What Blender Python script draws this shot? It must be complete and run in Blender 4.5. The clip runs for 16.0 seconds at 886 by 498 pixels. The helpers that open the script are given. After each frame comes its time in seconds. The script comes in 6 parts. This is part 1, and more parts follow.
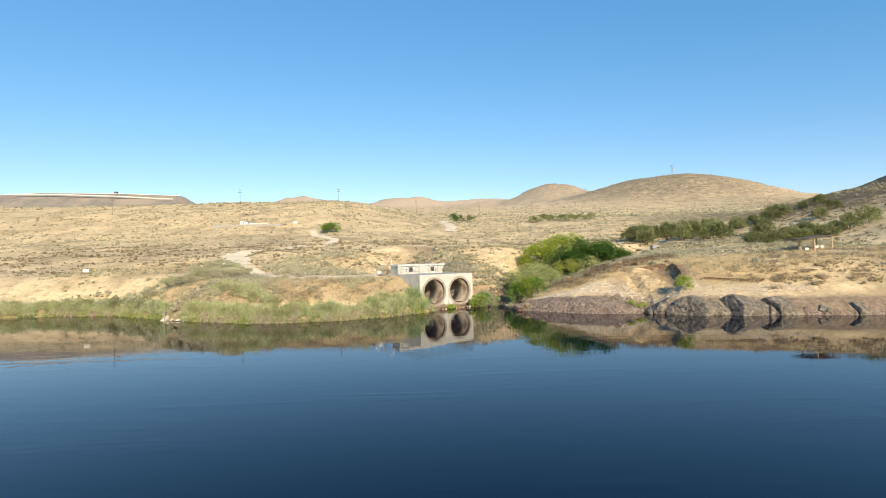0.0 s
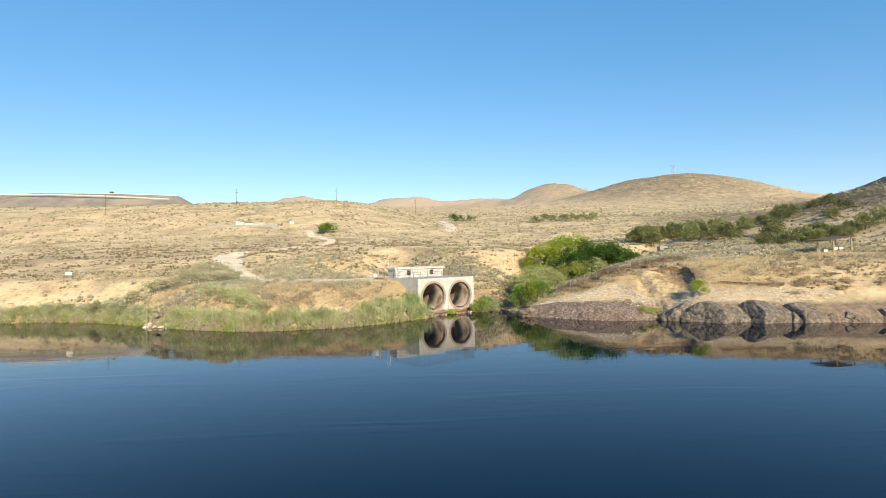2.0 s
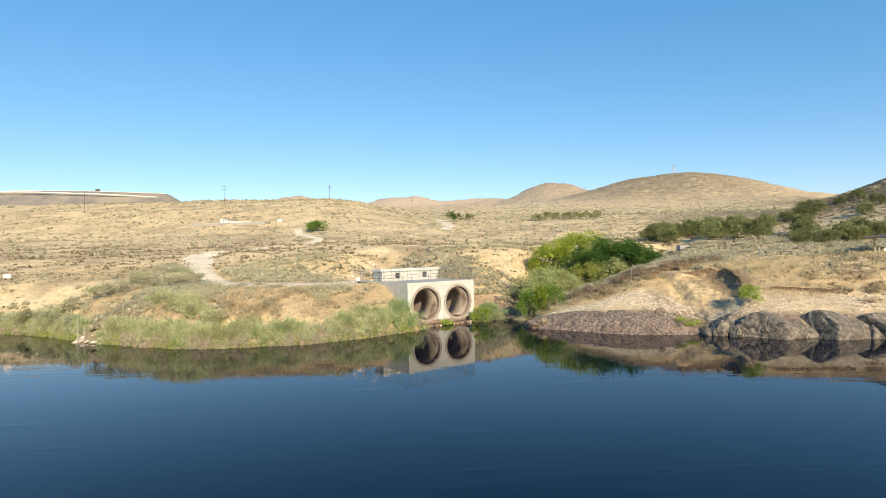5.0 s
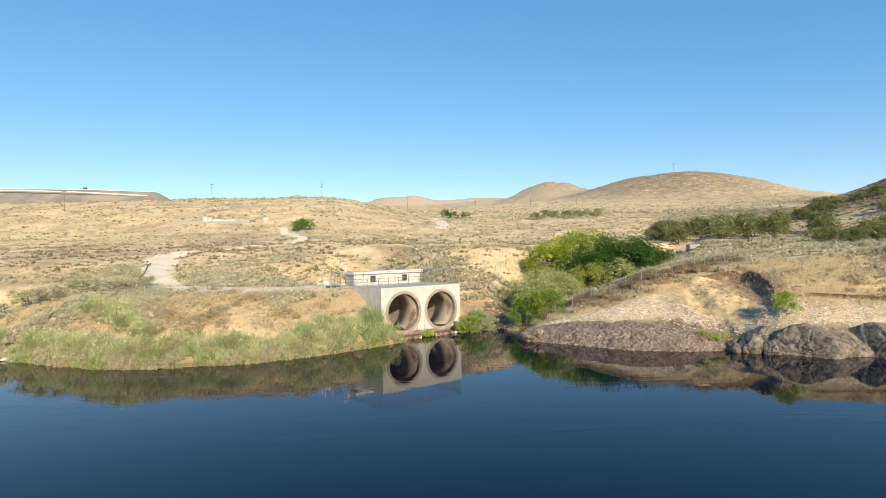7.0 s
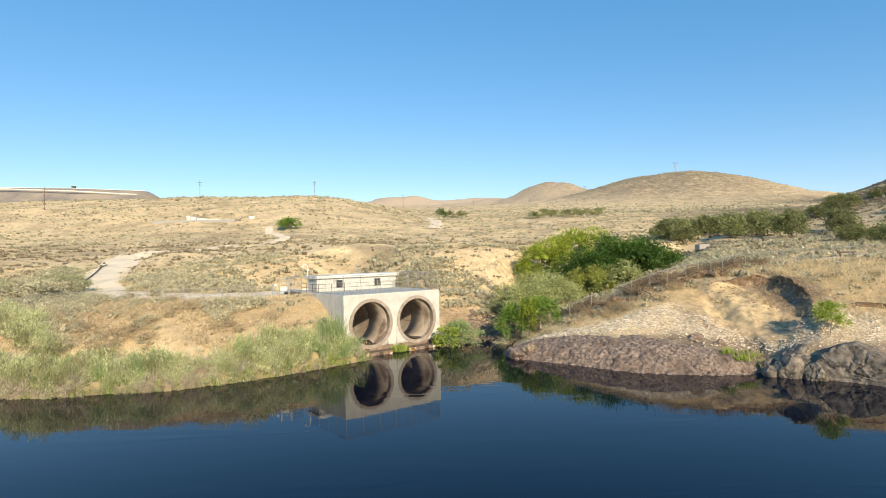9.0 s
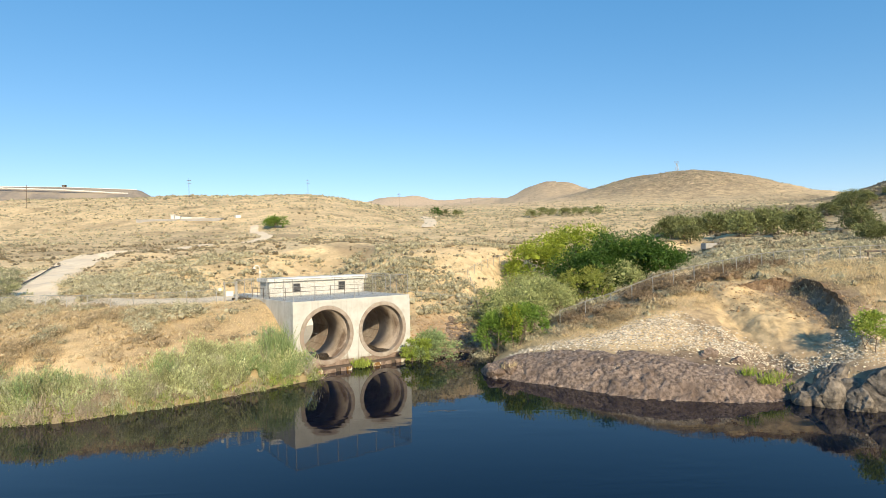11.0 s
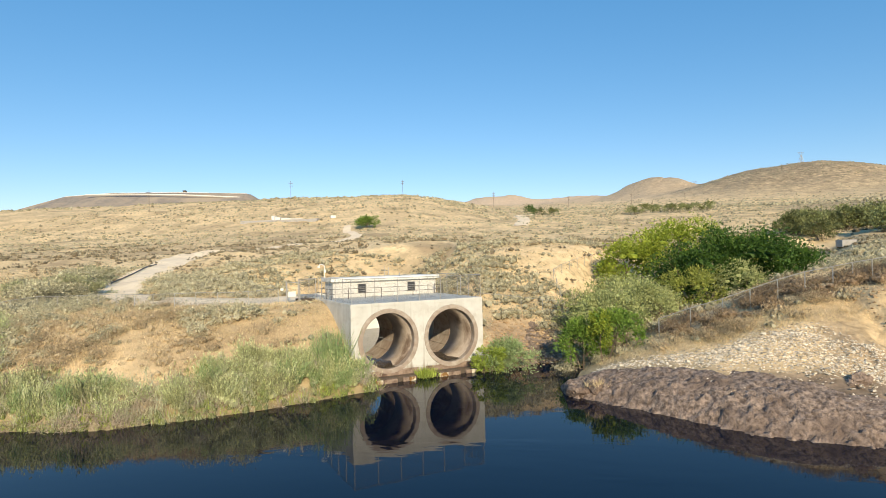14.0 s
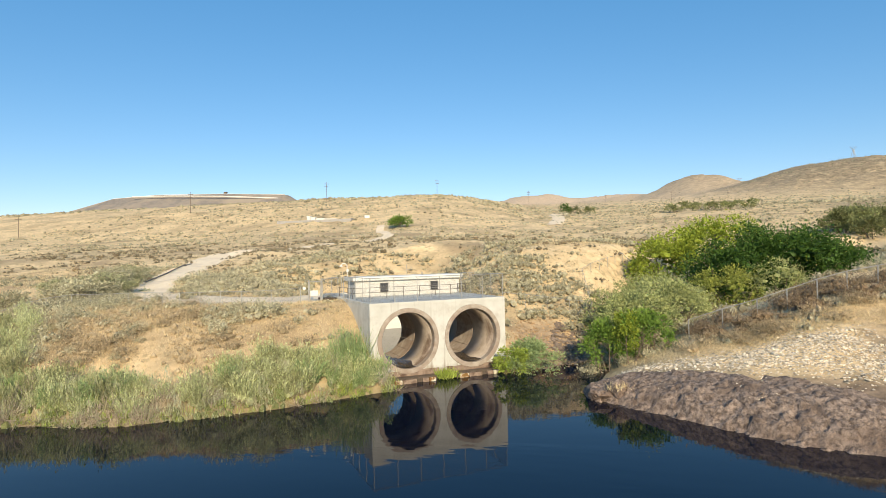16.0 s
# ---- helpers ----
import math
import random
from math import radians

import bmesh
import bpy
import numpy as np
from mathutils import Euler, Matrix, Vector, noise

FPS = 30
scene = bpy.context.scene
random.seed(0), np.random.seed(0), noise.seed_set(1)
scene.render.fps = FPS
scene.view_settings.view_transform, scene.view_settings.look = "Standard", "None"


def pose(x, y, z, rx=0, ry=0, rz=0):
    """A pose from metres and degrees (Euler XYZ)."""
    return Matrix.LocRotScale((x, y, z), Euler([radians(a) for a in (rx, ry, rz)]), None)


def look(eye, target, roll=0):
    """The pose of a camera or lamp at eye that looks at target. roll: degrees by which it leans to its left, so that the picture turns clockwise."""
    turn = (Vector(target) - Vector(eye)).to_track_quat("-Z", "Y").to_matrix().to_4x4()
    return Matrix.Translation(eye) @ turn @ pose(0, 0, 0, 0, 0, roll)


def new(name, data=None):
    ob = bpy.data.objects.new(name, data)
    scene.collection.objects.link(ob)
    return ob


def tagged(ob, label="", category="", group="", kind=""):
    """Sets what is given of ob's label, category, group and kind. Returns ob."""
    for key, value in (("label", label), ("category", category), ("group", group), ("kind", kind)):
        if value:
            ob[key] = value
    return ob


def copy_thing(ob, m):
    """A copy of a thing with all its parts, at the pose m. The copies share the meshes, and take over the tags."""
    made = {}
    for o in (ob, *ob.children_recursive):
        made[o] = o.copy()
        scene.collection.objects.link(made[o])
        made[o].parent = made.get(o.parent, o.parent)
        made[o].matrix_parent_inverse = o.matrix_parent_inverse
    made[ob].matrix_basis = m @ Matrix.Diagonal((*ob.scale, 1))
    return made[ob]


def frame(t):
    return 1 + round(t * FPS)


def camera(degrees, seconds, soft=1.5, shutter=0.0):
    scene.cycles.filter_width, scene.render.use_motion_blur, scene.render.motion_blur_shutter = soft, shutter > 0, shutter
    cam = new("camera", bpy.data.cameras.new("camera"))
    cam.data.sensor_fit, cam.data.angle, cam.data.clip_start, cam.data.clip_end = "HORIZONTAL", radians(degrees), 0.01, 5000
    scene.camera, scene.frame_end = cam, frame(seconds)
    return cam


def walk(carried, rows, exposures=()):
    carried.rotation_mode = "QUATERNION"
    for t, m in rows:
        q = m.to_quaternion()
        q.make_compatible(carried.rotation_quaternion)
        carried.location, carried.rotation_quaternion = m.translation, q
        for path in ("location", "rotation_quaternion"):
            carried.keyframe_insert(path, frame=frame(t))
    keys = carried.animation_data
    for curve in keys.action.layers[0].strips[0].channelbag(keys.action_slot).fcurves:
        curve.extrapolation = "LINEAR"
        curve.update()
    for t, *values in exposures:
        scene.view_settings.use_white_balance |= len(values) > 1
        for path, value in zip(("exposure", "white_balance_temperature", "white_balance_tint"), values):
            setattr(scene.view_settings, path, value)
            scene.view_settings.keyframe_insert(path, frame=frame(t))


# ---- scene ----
cam = camera(75.5, 16.0, soft=0.6)
METRES, EYE, TILT, LEAN, TURN = 68.0, 10.74, 0.7, 1.3, 0.0
ROWS = [
    (0.0, 0.0, 0.0, 0.0, 0.0, 0.0, -0.0),
    (0.5, 0.0001, 0.0171, 0.0059, -0.03, -0.02, 0.0),
    (1.0, 0.0005, 0.0358, 0.0063, -0.05, -0.02, 0.01),
    (1.5, 0.0005, 0.0605, 0.0062, -0.04, -0.01, 0.01),
    (2.0, -0.0003, 0.0909, 0.0062, -0.05, 0.0, 0.03),
    (2.5, -0.0012, 0.126, 0.0054, -0.06, 0.03, 0.01),
    (3.0, -0.0022, 0.1653, 0.0048, -0.09, 0.02, 0.0),
    (3.5, -0.0017, 0.2071, 0.004, -0.16, 0.01, 0.01),
    (4.0, -0.0008, 0.2513, 0.0033, -0.18, 0.01, 0.01),
    (6.5, 0.0372, 0.4846, 0.002, -0.29, -0.02, 0.02),
    (7.0, 0.0484, 0.5303, 0.0019, -0.29, -0.02, 0.02),
    (7.5, 0.0602, 0.575, 0.0018, -0.29, -0.01, 0.01),
    (8.0, 0.0722, 0.6188, 0.0018, -0.29, -0.01, 0.02),
    (8.5, 0.0836, 0.6618, 0.0018, -0.26, 0.01, 0.01),
    (9.0, 0.094, 0.7027, 0.0016, -0.25, 0.01, -0.01),
    (11.5, 0.1564, 0.8744, -0.0012, -0.13, 0.01, 0.02),
    (12.0, 0.1686, 0.9012, -0.0021, -0.15, 0.02, 0.04),
    (12.5, 0.1756, 0.9234, -0.003, -0.1, 0.03, 0.04),
    (13.0, 0.1759, 0.9363, -0.0036, 0.64, 0.03, 0.05),
    (13.5, 0.1745, 0.9422, -0.004, 5.14, 0.03, 0.1),
    (14.0, 0.1745, 0.9465, -0.0044, 9.64, 0.02, 0.15),
    (14.5, 0.1746, 0.9491, -0.0046, 11.18, 0.01, 0.17),
    (15.0, 0.1756, 0.9517, -0.005, 12.2, 0.01, 0.21),
    (15.5, 0.1822, 0.9563, -0.0055, 12.9, -0.0, 0.23),
    (16.0, 0.1936, 0.9631, -0.006, 13.3, 0.01, 0.25),
]
walk(cam, [(t, pose(0, 0, EYE, TILT, LEAN, TURN) @ pose(METRES * x, METRES * y, METRES * z, 90 + pitch, roll, yaw)) for t, x, y, z, yaw, pitch, roll in ROWS],
     exposures=[(0.0, 0.0), (9.0, 0.0), (13.5, -0.1), (16.0, -0.12)])

# ---------------------------------------------------------------- light
SUN_EL, SUN_AZ = radians(24.0), radians(159.0)
to_sun = Vector((math.sin(SUN_AZ) * math.cos(SUN_EL), math.cos(SUN_AZ) * math.cos(SUN_EL), math.sin(SUN_EL)))
world = bpy.data.worlds.new("world")
scene.world = world
world.use_nodes = True
wn = world.node_tree.nodes
sky = wn.new("ShaderNodeTexSky")
sky.sky_type = "NISHITA"
sky.sun_disc = False
sky.sun_elevation, sky.sun_rotation = SUN_EL, SUN_AZ
sky.air_density, sky.dust_density, sky.ozone_density, sky.altitude = 1.0, 0.45, 2.6, 1000.0
wn["Background"].inputs["Strength"].default_value = 0.167
tone = wn.new("ShaderNodeHueSaturation")
tone.inputs["Saturation"].default_value = 1.17
tone.inputs["Hue"].default_value = 0.4955
world.node_tree.links.new(sky.outputs[0], tone.inputs["Color"])
colour = tone.outputs[0]
for blend, value in (("MULTIPLY", (0.975, 0.75, 0.62, 1)), ("ADD", (0.04, 0.82, 2.05, 1))):
    air = wn.new("ShaderNodeMix")
    air.data_type, air.blend_type = "RGBA", blend
    air.inputs[0].default_value, air.inputs[7].default_value = 1.0, value
    world.node_tree.links.new(colour, air.inputs[6])
    colour = air.outputs[2]
world.node_tree.links.new(colour, wn["Background"].inputs["Color"])
sun = bpy.data.lights.new("sun", "SUN")
sun.energy, sun.angle, sun.color = 6.0, radians(0.53), (1.0, 0.845, 0.605)
new("sun", sun).matrix_world = look(to_sun * 100, (0, 0, 0))
scene.view_settings.exposure = 0.0

# ---------------------------------------------------------------- materials
def material(name, colours, scale=1.0, rough=0.85, detail=6.0, bump=0.0, bump_scale=None, metal=0.0, spread=(0.3, 0.7),
             coarse=None, coarse_scale=0.1, coarse_at=(0.45, 0.6), vary=0.0, island=0.0, spec=0.3, translucent=0.0):
    """A noise of two colours, a second colour in coarse patches, a change from object to object or from piece to piece, and relief."""
    m = bpy.data.materials.new(name)
    m.use_nodes = True
    nt = m.node_tree
    n, link = nt.nodes, nt.links.new
    b = n["Principled BSDF"]
    co = n.new("ShaderNodeTexCoord").outputs["Object"]

    def noise_at(s, d=detail):
        t = n.new("ShaderNodeTexNoise")
        t.inputs["Scale"].default_value, t.inputs["Detail"].default_value, t.inputs["Roughness"].default_value = s, d, 0.62
        link(co, t.inputs["Vector"])
        return t.outputs["Fac"]

    def ramp(fac, lo, hi, a, c):
        r = n.new("ShaderNodeValToRGB")
        r.color_ramp.elements[0].position, r.color_ramp.elements[1].position = lo, hi
        r.color_ramp.elements[0].color, r.color_ramp.elements[1].color = (*a, 1), (*c, 1)
        link(fac, r.inputs[0])
        return r.outputs["Color"]

    def blend(fac, a, c, mode="MIX"):
        x = n.new("ShaderNodeMix")
        x.data_type, x.blend_type = "RGBA", mode
        for value, socket in ((fac, x.inputs[0]), (a, x.inputs[6]), (c, x.inputs[7])):
            if isinstance(value, (int, float)):
                socket.default_value = value
            elif isinstance(value, tuple):
                socket.default_value = (*value, 1)
            else:
                link(value, socket)
        return x.outputs[2]

    col = ramp(noise_at(scale), *spread, colours[0], colours[1])
    if coarse:
        mask = ramp(noise_at(coarse_scale, 5.0), *coarse_at, (0, 0, 0), (1, 1, 1))
        col = blend(mask, col, coarse)
    for amount, kind in ((vary, "ShaderNodeObjectInfo"), (island, "ShaderNodeNewGeometry")):
        if amount:
            r = n.new(kind).outputs["Random" if kind == "ShaderNodeObjectInfo" else "Random Per Island"]
            v = n.new("ShaderNodeMapRange")
            v.inputs["To Min"].default_value, v.inputs["To Max"].default_value = 1 - amount, 1 + amount
            link(r, v.inputs["Value"])
            h = n.new("ShaderNodeHueSaturation")
            link(v.outputs[0], h.inputs["Value"])
            link(col, h.inputs["Color"])
            col = h.outputs[0]
    link(col, b.inputs["Base Color"])
    b.inputs["Roughness"].default_value, b.inputs["Metallic"].default_value = rough, metal
    b.inputs["Specular IOR Level"].default_value = spec
    if bump:
        bp = n.new("ShaderNodeBump")
        bp.inputs["Strength"].default_value, bp.inputs["Distance"].default_value = 1.0, bump
        link(noise_at(bump_scale or scale * 2), bp.inputs["Height"])
        link(bp.outputs[0], b.inputs["Normal"])
    if translucent:
        tr, mx = n.new("ShaderNodeBsdfTranslucent"), n.new("ShaderNodeMixShader")
        mx.inputs[0].default_value = translucent
        link(col, tr.inputs["Color"])
        link(b.outputs[0], mx.inputs[1])
        link(tr.outputs[0], mx.inputs[2])
        link(mx.outputs[0], n["Material Output"].inputs["Surface"])
    return m


def ground_material():
    """Dry cheatgrass, bare soil, grey-green sage cover that thickens in patches and on the far hills, and a haze tint
    in the distance.
    """
    m = material("dry_grassland", ((0.70, 0.51, 0.275), (0.91, 0.70, 0.415)), 0.9, 0.95, 8, 0.12, 3.0, spec=0.05,
                 coarse=(0.46, 0.34, 0.20), coarse_scale=0.06, coarse_at=(0.5, 0.68))
    nt = m.node_tree
    n, link = nt.nodes, nt.links.new
    b = n["Principled BSDF"]
    col = b.inputs["Base Color"].links[0].from_socket
    co = n.new("ShaderNodeTexCoord").outputs["Object"]
    for scale, lo, hi, tint, amount in ((0.55, 0.55, 0.62, (0.28, 0.22, 0.125), 0.6), (1.7, 0.56, 0.62, (0.34, 0.25, 0.14), 0.45), (0.13, 0.53, 0.62, (0.36, 0.28, 0.16), 0.45),
                                        (0.045, 0.5, 0.6, (0.36, 0.27, 0.16), 0.35), (0.012, 0.46, 0.6, (0.40, 0.30, 0.185), 0.3)):
        t = n.new("ShaderNodeTexNoise")
        t.inputs["Scale"].default_value, t.inputs["Detail"].default_value, t.inputs["Roughness"].default_value = scale, 7, 0.7
        link(co, t.inputs["Vector"])
        r = n.new("ShaderNodeMapRange")
        r.inputs["From Min"].default_value, r.inputs["From Max"].default_value = lo, hi
        r.inputs["To Max"].default_value = amount
        link(t.outputs["Fac"], r.inputs["Value"])
        x = n.new("ShaderNodeMix")
        x.data_type = "RGBA"
        link(r.outputs[0], x.inputs[0])
        link(col, x.inputs[6])
        x.inputs[7].default_value = (*tint, 1)
        col = x.outputs[2]
    for key, tint in (("soil", (0.40, 0.295, 0.185)), ("ochre", (0.62, 0.455, 0.25)), ("dark_soil_shade", (0.25, 0.185, 0.13)), ("green", (0.17, 0.15, 0.07)), ("far_haze", (0.57, 0.44, 0.32))):
        a = n.new("ShaderNodeAttribute")
        a.attribute_name = key
        x = n.new("ShaderNodeMix")
        x.data_type = "RGBA"
        link(a.outputs["Fac"], x.inputs[0])
        link(col, x.inputs[6])
        t = n.new("ShaderNodeTexNoise")
        t.inputs["Scale"].default_value, t.inputs["Detail"].default_value = 1.3, 8.0
        link(co, t.inputs["Vector"])
        v = n.new("ShaderNodeMapRange")
        v.inputs["From Min"].default_value, v.inputs["From Max"].default_value = 0.3, 0.7
        v.inputs["To Min"].default_value, v.inputs["To Max"].default_value = 0.6, 1.3
        link(t.outputs["Fac"], v.inputs["Value"])
        h = n.new("ShaderNodeHueSaturation")
        h.inputs["Color"].default_value = (*tint, 1)
        link(v.outputs[0], h.inputs["Value"])
        link(h.outputs[0], x.inputs[7])
        col = x.outputs[2]
    # scrub in bands along the contours of the far hills; above 1 the mask darkens evenly, as shade
    a = n.new("ShaderNodeAttribute")
    a.attribute_name = "scrub"
    for mapping, lo, hi, tint in (((0.05, 0.05, 0.13), 0.36, 0.51, (0.21, 0.165, 0.11)), ((0.16, 0.16, 0.3), 0.47, 0.56, (0.15, 0.125, 0.085))):
        mp = n.new("ShaderNodeMapping")
        mp.inputs["Scale"].default_value = mapping
        link(co, mp.inputs["Vector"])
        t = n.new("ShaderNodeTexNoise")
        t.inputs["Scale"].default_value, t.inputs["Detail"].default_value, t.inputs["Roughness"].default_value = 1.0, 8, 0.72
        link(mp.outputs[0], t.inputs["Vector"])
        r = n.new("ShaderNodeMapRange")
        r.inputs["From Min"].default_value, r.inputs["From Max"].default_value = lo, hi
        link(t.outputs["Fac"], r.inputs["Value"])
        g = n.new("ShaderNodeMath")
        g.operation = "MULTIPLY"
        link(r.outputs[0], g.inputs[0])
        link(a.outputs["Fac"], g.inputs[1])
        over = n.new("ShaderNodeMapRange")
        over.inputs["From Min"].default_value, over.inputs["From Max"].default_value, over.inputs["To Max"].default_value = 1.0, 1.6, 0.6
        link(a.outputs["Fac"], over.inputs["Value"])
        total = n.new("ShaderNodeMath")
        total.use_clamp = True
        link(g.outputs[0], total.inputs[0])
        link(over.outputs[0], total.inputs[1])
        g = total
        x = n.new("ShaderNodeMix")
        x.data_type = "RGBA"
        link(g.outputs[0], x.inputs[0])
        link(col, x.inputs[6])
        x.inputs[7].default_value = (*tint, 1)
        col = x.outputs[2]
    link(col, b.inputs["Base Color"])
    return m


def water_material():
    m = bpy.data.materials.new("river_water")
    m.use_nodes = True
    n, link = m.node_tree.nodes, m.node_tree.links.new
    b = n["Principled BSDF"]
    b.inputs["Base Color"].default_value = (0.0003, 0.0040, 0.0135, 1)
    b.inputs["Roughness"].default_value, b.inputs["IOR"].default_value = 0.03, 1.245
    co = n.new("ShaderNodeTexCoord").outputs["Object"]
    mp = n.new("ShaderNodeMapping")
    mp.inputs["Scale"].default_value = (0.55, 1.0, 1.0)
    link(co, mp.inputs["Vector"])
    height = None
    for scale, gain, distortion in ((0.35, 0.020, 0.6), (1.6, 0.0035, 0.3)):
        t = n.new("ShaderNodeTexNoise")
        t.inputs["Scale"].default_value, t.inputs["Detail"].default_value, t.inputs["Distortion"].default_value = scale, 3.0, distortion
        link(mp.outputs[0], t.inputs["Vector"])
        g = n.new("ShaderNodeMath")
        g.operation = "MULTIPLY"
        g.inputs[1].default_value = gain
        link(t.outputs["Fac"], g.inputs[0])
        if height is None:
            height = g.outputs[0]
        else:
            a = n.new("ShaderNodeMath")
            link(height, a.inputs[0])
            link(g.outputs[0], a.inputs[1])
            height = a.outputs[0]
    # cat's paws: wisps of short ripples drawn out across the river
    gate_map = n.new("ShaderNodeMapping")
    gate_map.inputs["Scale"].default_value = (0.03, 0.16, 1.0)
    link(co, gate_map.inputs["Vector"])
    gate = n.new("ShaderNodeTexNoise")
    gate.inputs["Scale"].default_value, gate.inputs["Detail"].default_value, gate.inputs["Distortion"].default_value = 1.0, 4.0, 1.0
    link(gate_map.outputs[0], gate.inputs["Vector"])
    mask = n.new("ShaderNodeMapRange")
    mask.inputs["From Min"].default_value, mask.inputs["From Max"].default_value, mask.inputs["To Max"].default_value = 0.56, 0.7, 0.03
    link(gate.outputs["Fac"], mask.inputs["Value"])
    chop = n.new("ShaderNodeTexNoise")
    chop.inputs["Scale"].default_value, chop.inputs["Detail"].default_value = 1.1, 2.0
    link(mp.outputs[0], chop.inputs["Vector"])
    both = n.new("ShaderNodeMath")
    both.operation = "MULTIPLY_ADD"
    link(mask.outputs[0], both.inputs[0])
    link(chop.outputs["Fac"], both.inputs[1])
    link(height, both.inputs[2])
    height = both.outputs[0]
    bp = n.new("ShaderNodeBump")
    bp.inputs["Strength"].default_value, bp.inputs["Distance"].default_value = 0.35, 1.0
    link(height, bp.inputs["Height"])
    link(bp.outputs[0], b.inputs["Normal"])
    return m


def concrete_material():
    """Weathered cast concrete: blotches, drip streaks down the faces, a brown tide mark near the river."""
    m = material("pale_concrete", ((0.49, 0.475, 0.415), (0.62, 0.605, 0.545)), 0.7, 0.9, 8, 0.012, 9.0, coarse=(0.42, 0.375, 0.31), coarse_scale=0.6, coarse_at=(0.54, 0.75))
    n, link = m.node_tree.nodes, m.node_tree.links.new
    b = n["Principled BSDF"]
    col = b.inputs["Base Color"].links[0].from_socket
    co = n.new("ShaderNodeTexCoord").outputs["Object"]
    mp = n.new("ShaderNodeMapping")
    mp.inputs["Scale"].default_value = (3.2, 3.2, 0.16)
    link(co, mp.inputs["Vector"])
    streak = n.new("ShaderNodeTexNoise")
    streak.inputs["Scale"].default_value, streak.inputs["Detail"].default_value = 1.0, 6.0
    link(mp.outputs[0], streak.inputs["Vector"])
    sep = n.new("ShaderNodeSeparateXYZ")
    link(co, sep.inputs[0])
    wob = n.new("ShaderNodeMath")
    wob.operation = "MULTIPLY_ADD"
    wob.inputs[1].default_value = -2.6
    link(streak.outputs["Fac"], wob.inputs[0])
    link(sep.outputs[2], wob.inputs[2])
    for fac, lo, hi, top, tint in ((streak.outputs["Fac"], 0.56, 0.72, 0.45, (0.33, 0.285, 0.225)), (wob.outputs[0], 0.0, -1.0, 0.8, (0.20, 0.145, 0.095))):
        r = n.new("ShaderNodeMapRange")
        r.inputs["From Min"].default_value, r.inputs["From Max"].default_value, r.inputs["To Max"].default_value = lo, hi, top
        link(fac, r.inputs["Value"])
        x = n.new("ShaderNodeMix")
        x.data_type = "RGBA"
        link(r.outputs[0], x.inputs[0])
        link(col, x.inputs[6])
        x.inputs[7].default_value = (*tint, 1)
        col = x.outputs[2]
    link(col, b.inputs["Base Color"])
    return m


M_GROUND, M_WATER = ground_material(), water_material()
M_CONC = concrete_material()
M_STAIN = material("stained_concrete", ((0.27, 0.215, 0.165), (0.47, 0.41, 0.335)), 1.6, 0.85, 9, 0.02, 8.0, coarse=(0.28, 0.205, 0.155), coarse_scale=0.7, coarse_at=(0.4, 0.75))
M_RUST = material("rust_brown_stain", ((0.17, 0.115, 0.08), (0.34, 0.255, 0.19)), 1.8, 0.8, 8, 0.02, 8.0, coarse=(0.11, 0.07, 0.05), coarse_scale=1.1, coarse_at=(0.5, 0.66))
M_SILT = material("wet_dark_silt", ((0.035, 0.028, 0.02), (0.08, 0.062, 0.045)), 2.0, 0.25, 6, 0.04, 5.0, spec=0.5)
M_WET = material("wet_algae_concrete", ((0.055, 0.042, 0.03), (0.15, 0.115, 0.085)), 1.6, 0.4, 7, 0.02, 8.0)
M_LIME = material("limed_and_rusty_sill", ((0.52, 0.44, 0.30), (0.72, 0.67, 0.56)), 0.9, 0.8, 6, coarse=(0.22, 0.115, 0.035), coarse_scale=1.6, coarse_at=(0.42, 0.55))
M_LINER = material("stained_conduit_lining", ((0.29, 0.235, 0.185), (0.50, 0.425, 0.345)), 0.8, 0.42, 8, 0.01, 6.0, coarse=(0.14, 0.10, 0.072), coarse_scale=0.35, coarse_at=(0.5, 0.66))
M_WHITE = material("white_painted_metal", ((0.66, 0.635, 0.56), (0.76, 0.735, 0.67)), 1.5, 0.6)
M_WALL = material("cream_painted_block", ((0.55, 0.53, 0.475), (0.65, 0.63, 0.58)), 2.0, 0.85, bump=0.004, bump_scale=14.0)
M_GALV = material("galvanised_steel", ((0.34, 0.33, 0.305), (0.46, 0.45, 0.42)), 6.0, 0.5, metal=0.6)
M_RAIL = material("weathered_brown_pipe", ((0.10, 0.085, 0.07), (0.17, 0.145, 0.12)), 4.0, 0.6, metal=0.3)
M_DARK = material("dark_glass_and_steel", ((0.03, 0.03, 0.035), (0.06, 0.06, 0.065)), 3.0, 0.3)
M_ROAD = material("packed_pale_dirt", ((0.84, 0.67, 0.45), (0.92, 0.77, 0.56)), 0.8, 0.95, 8, 0.02, 6.0, coarse=(0.78, 0.63, 0.45), coarse_scale=0.3, spec=0.05)
M_DAM = material("dark_rockfill", ((0.21, 0.18, 0.15), (0.31, 0.27, 0.225)), 0.25, 0.95, 8, 0.3, 0.6, spec=0.1, coarse=(0.38, 0.31, 0.23), coarse_scale=0.03)

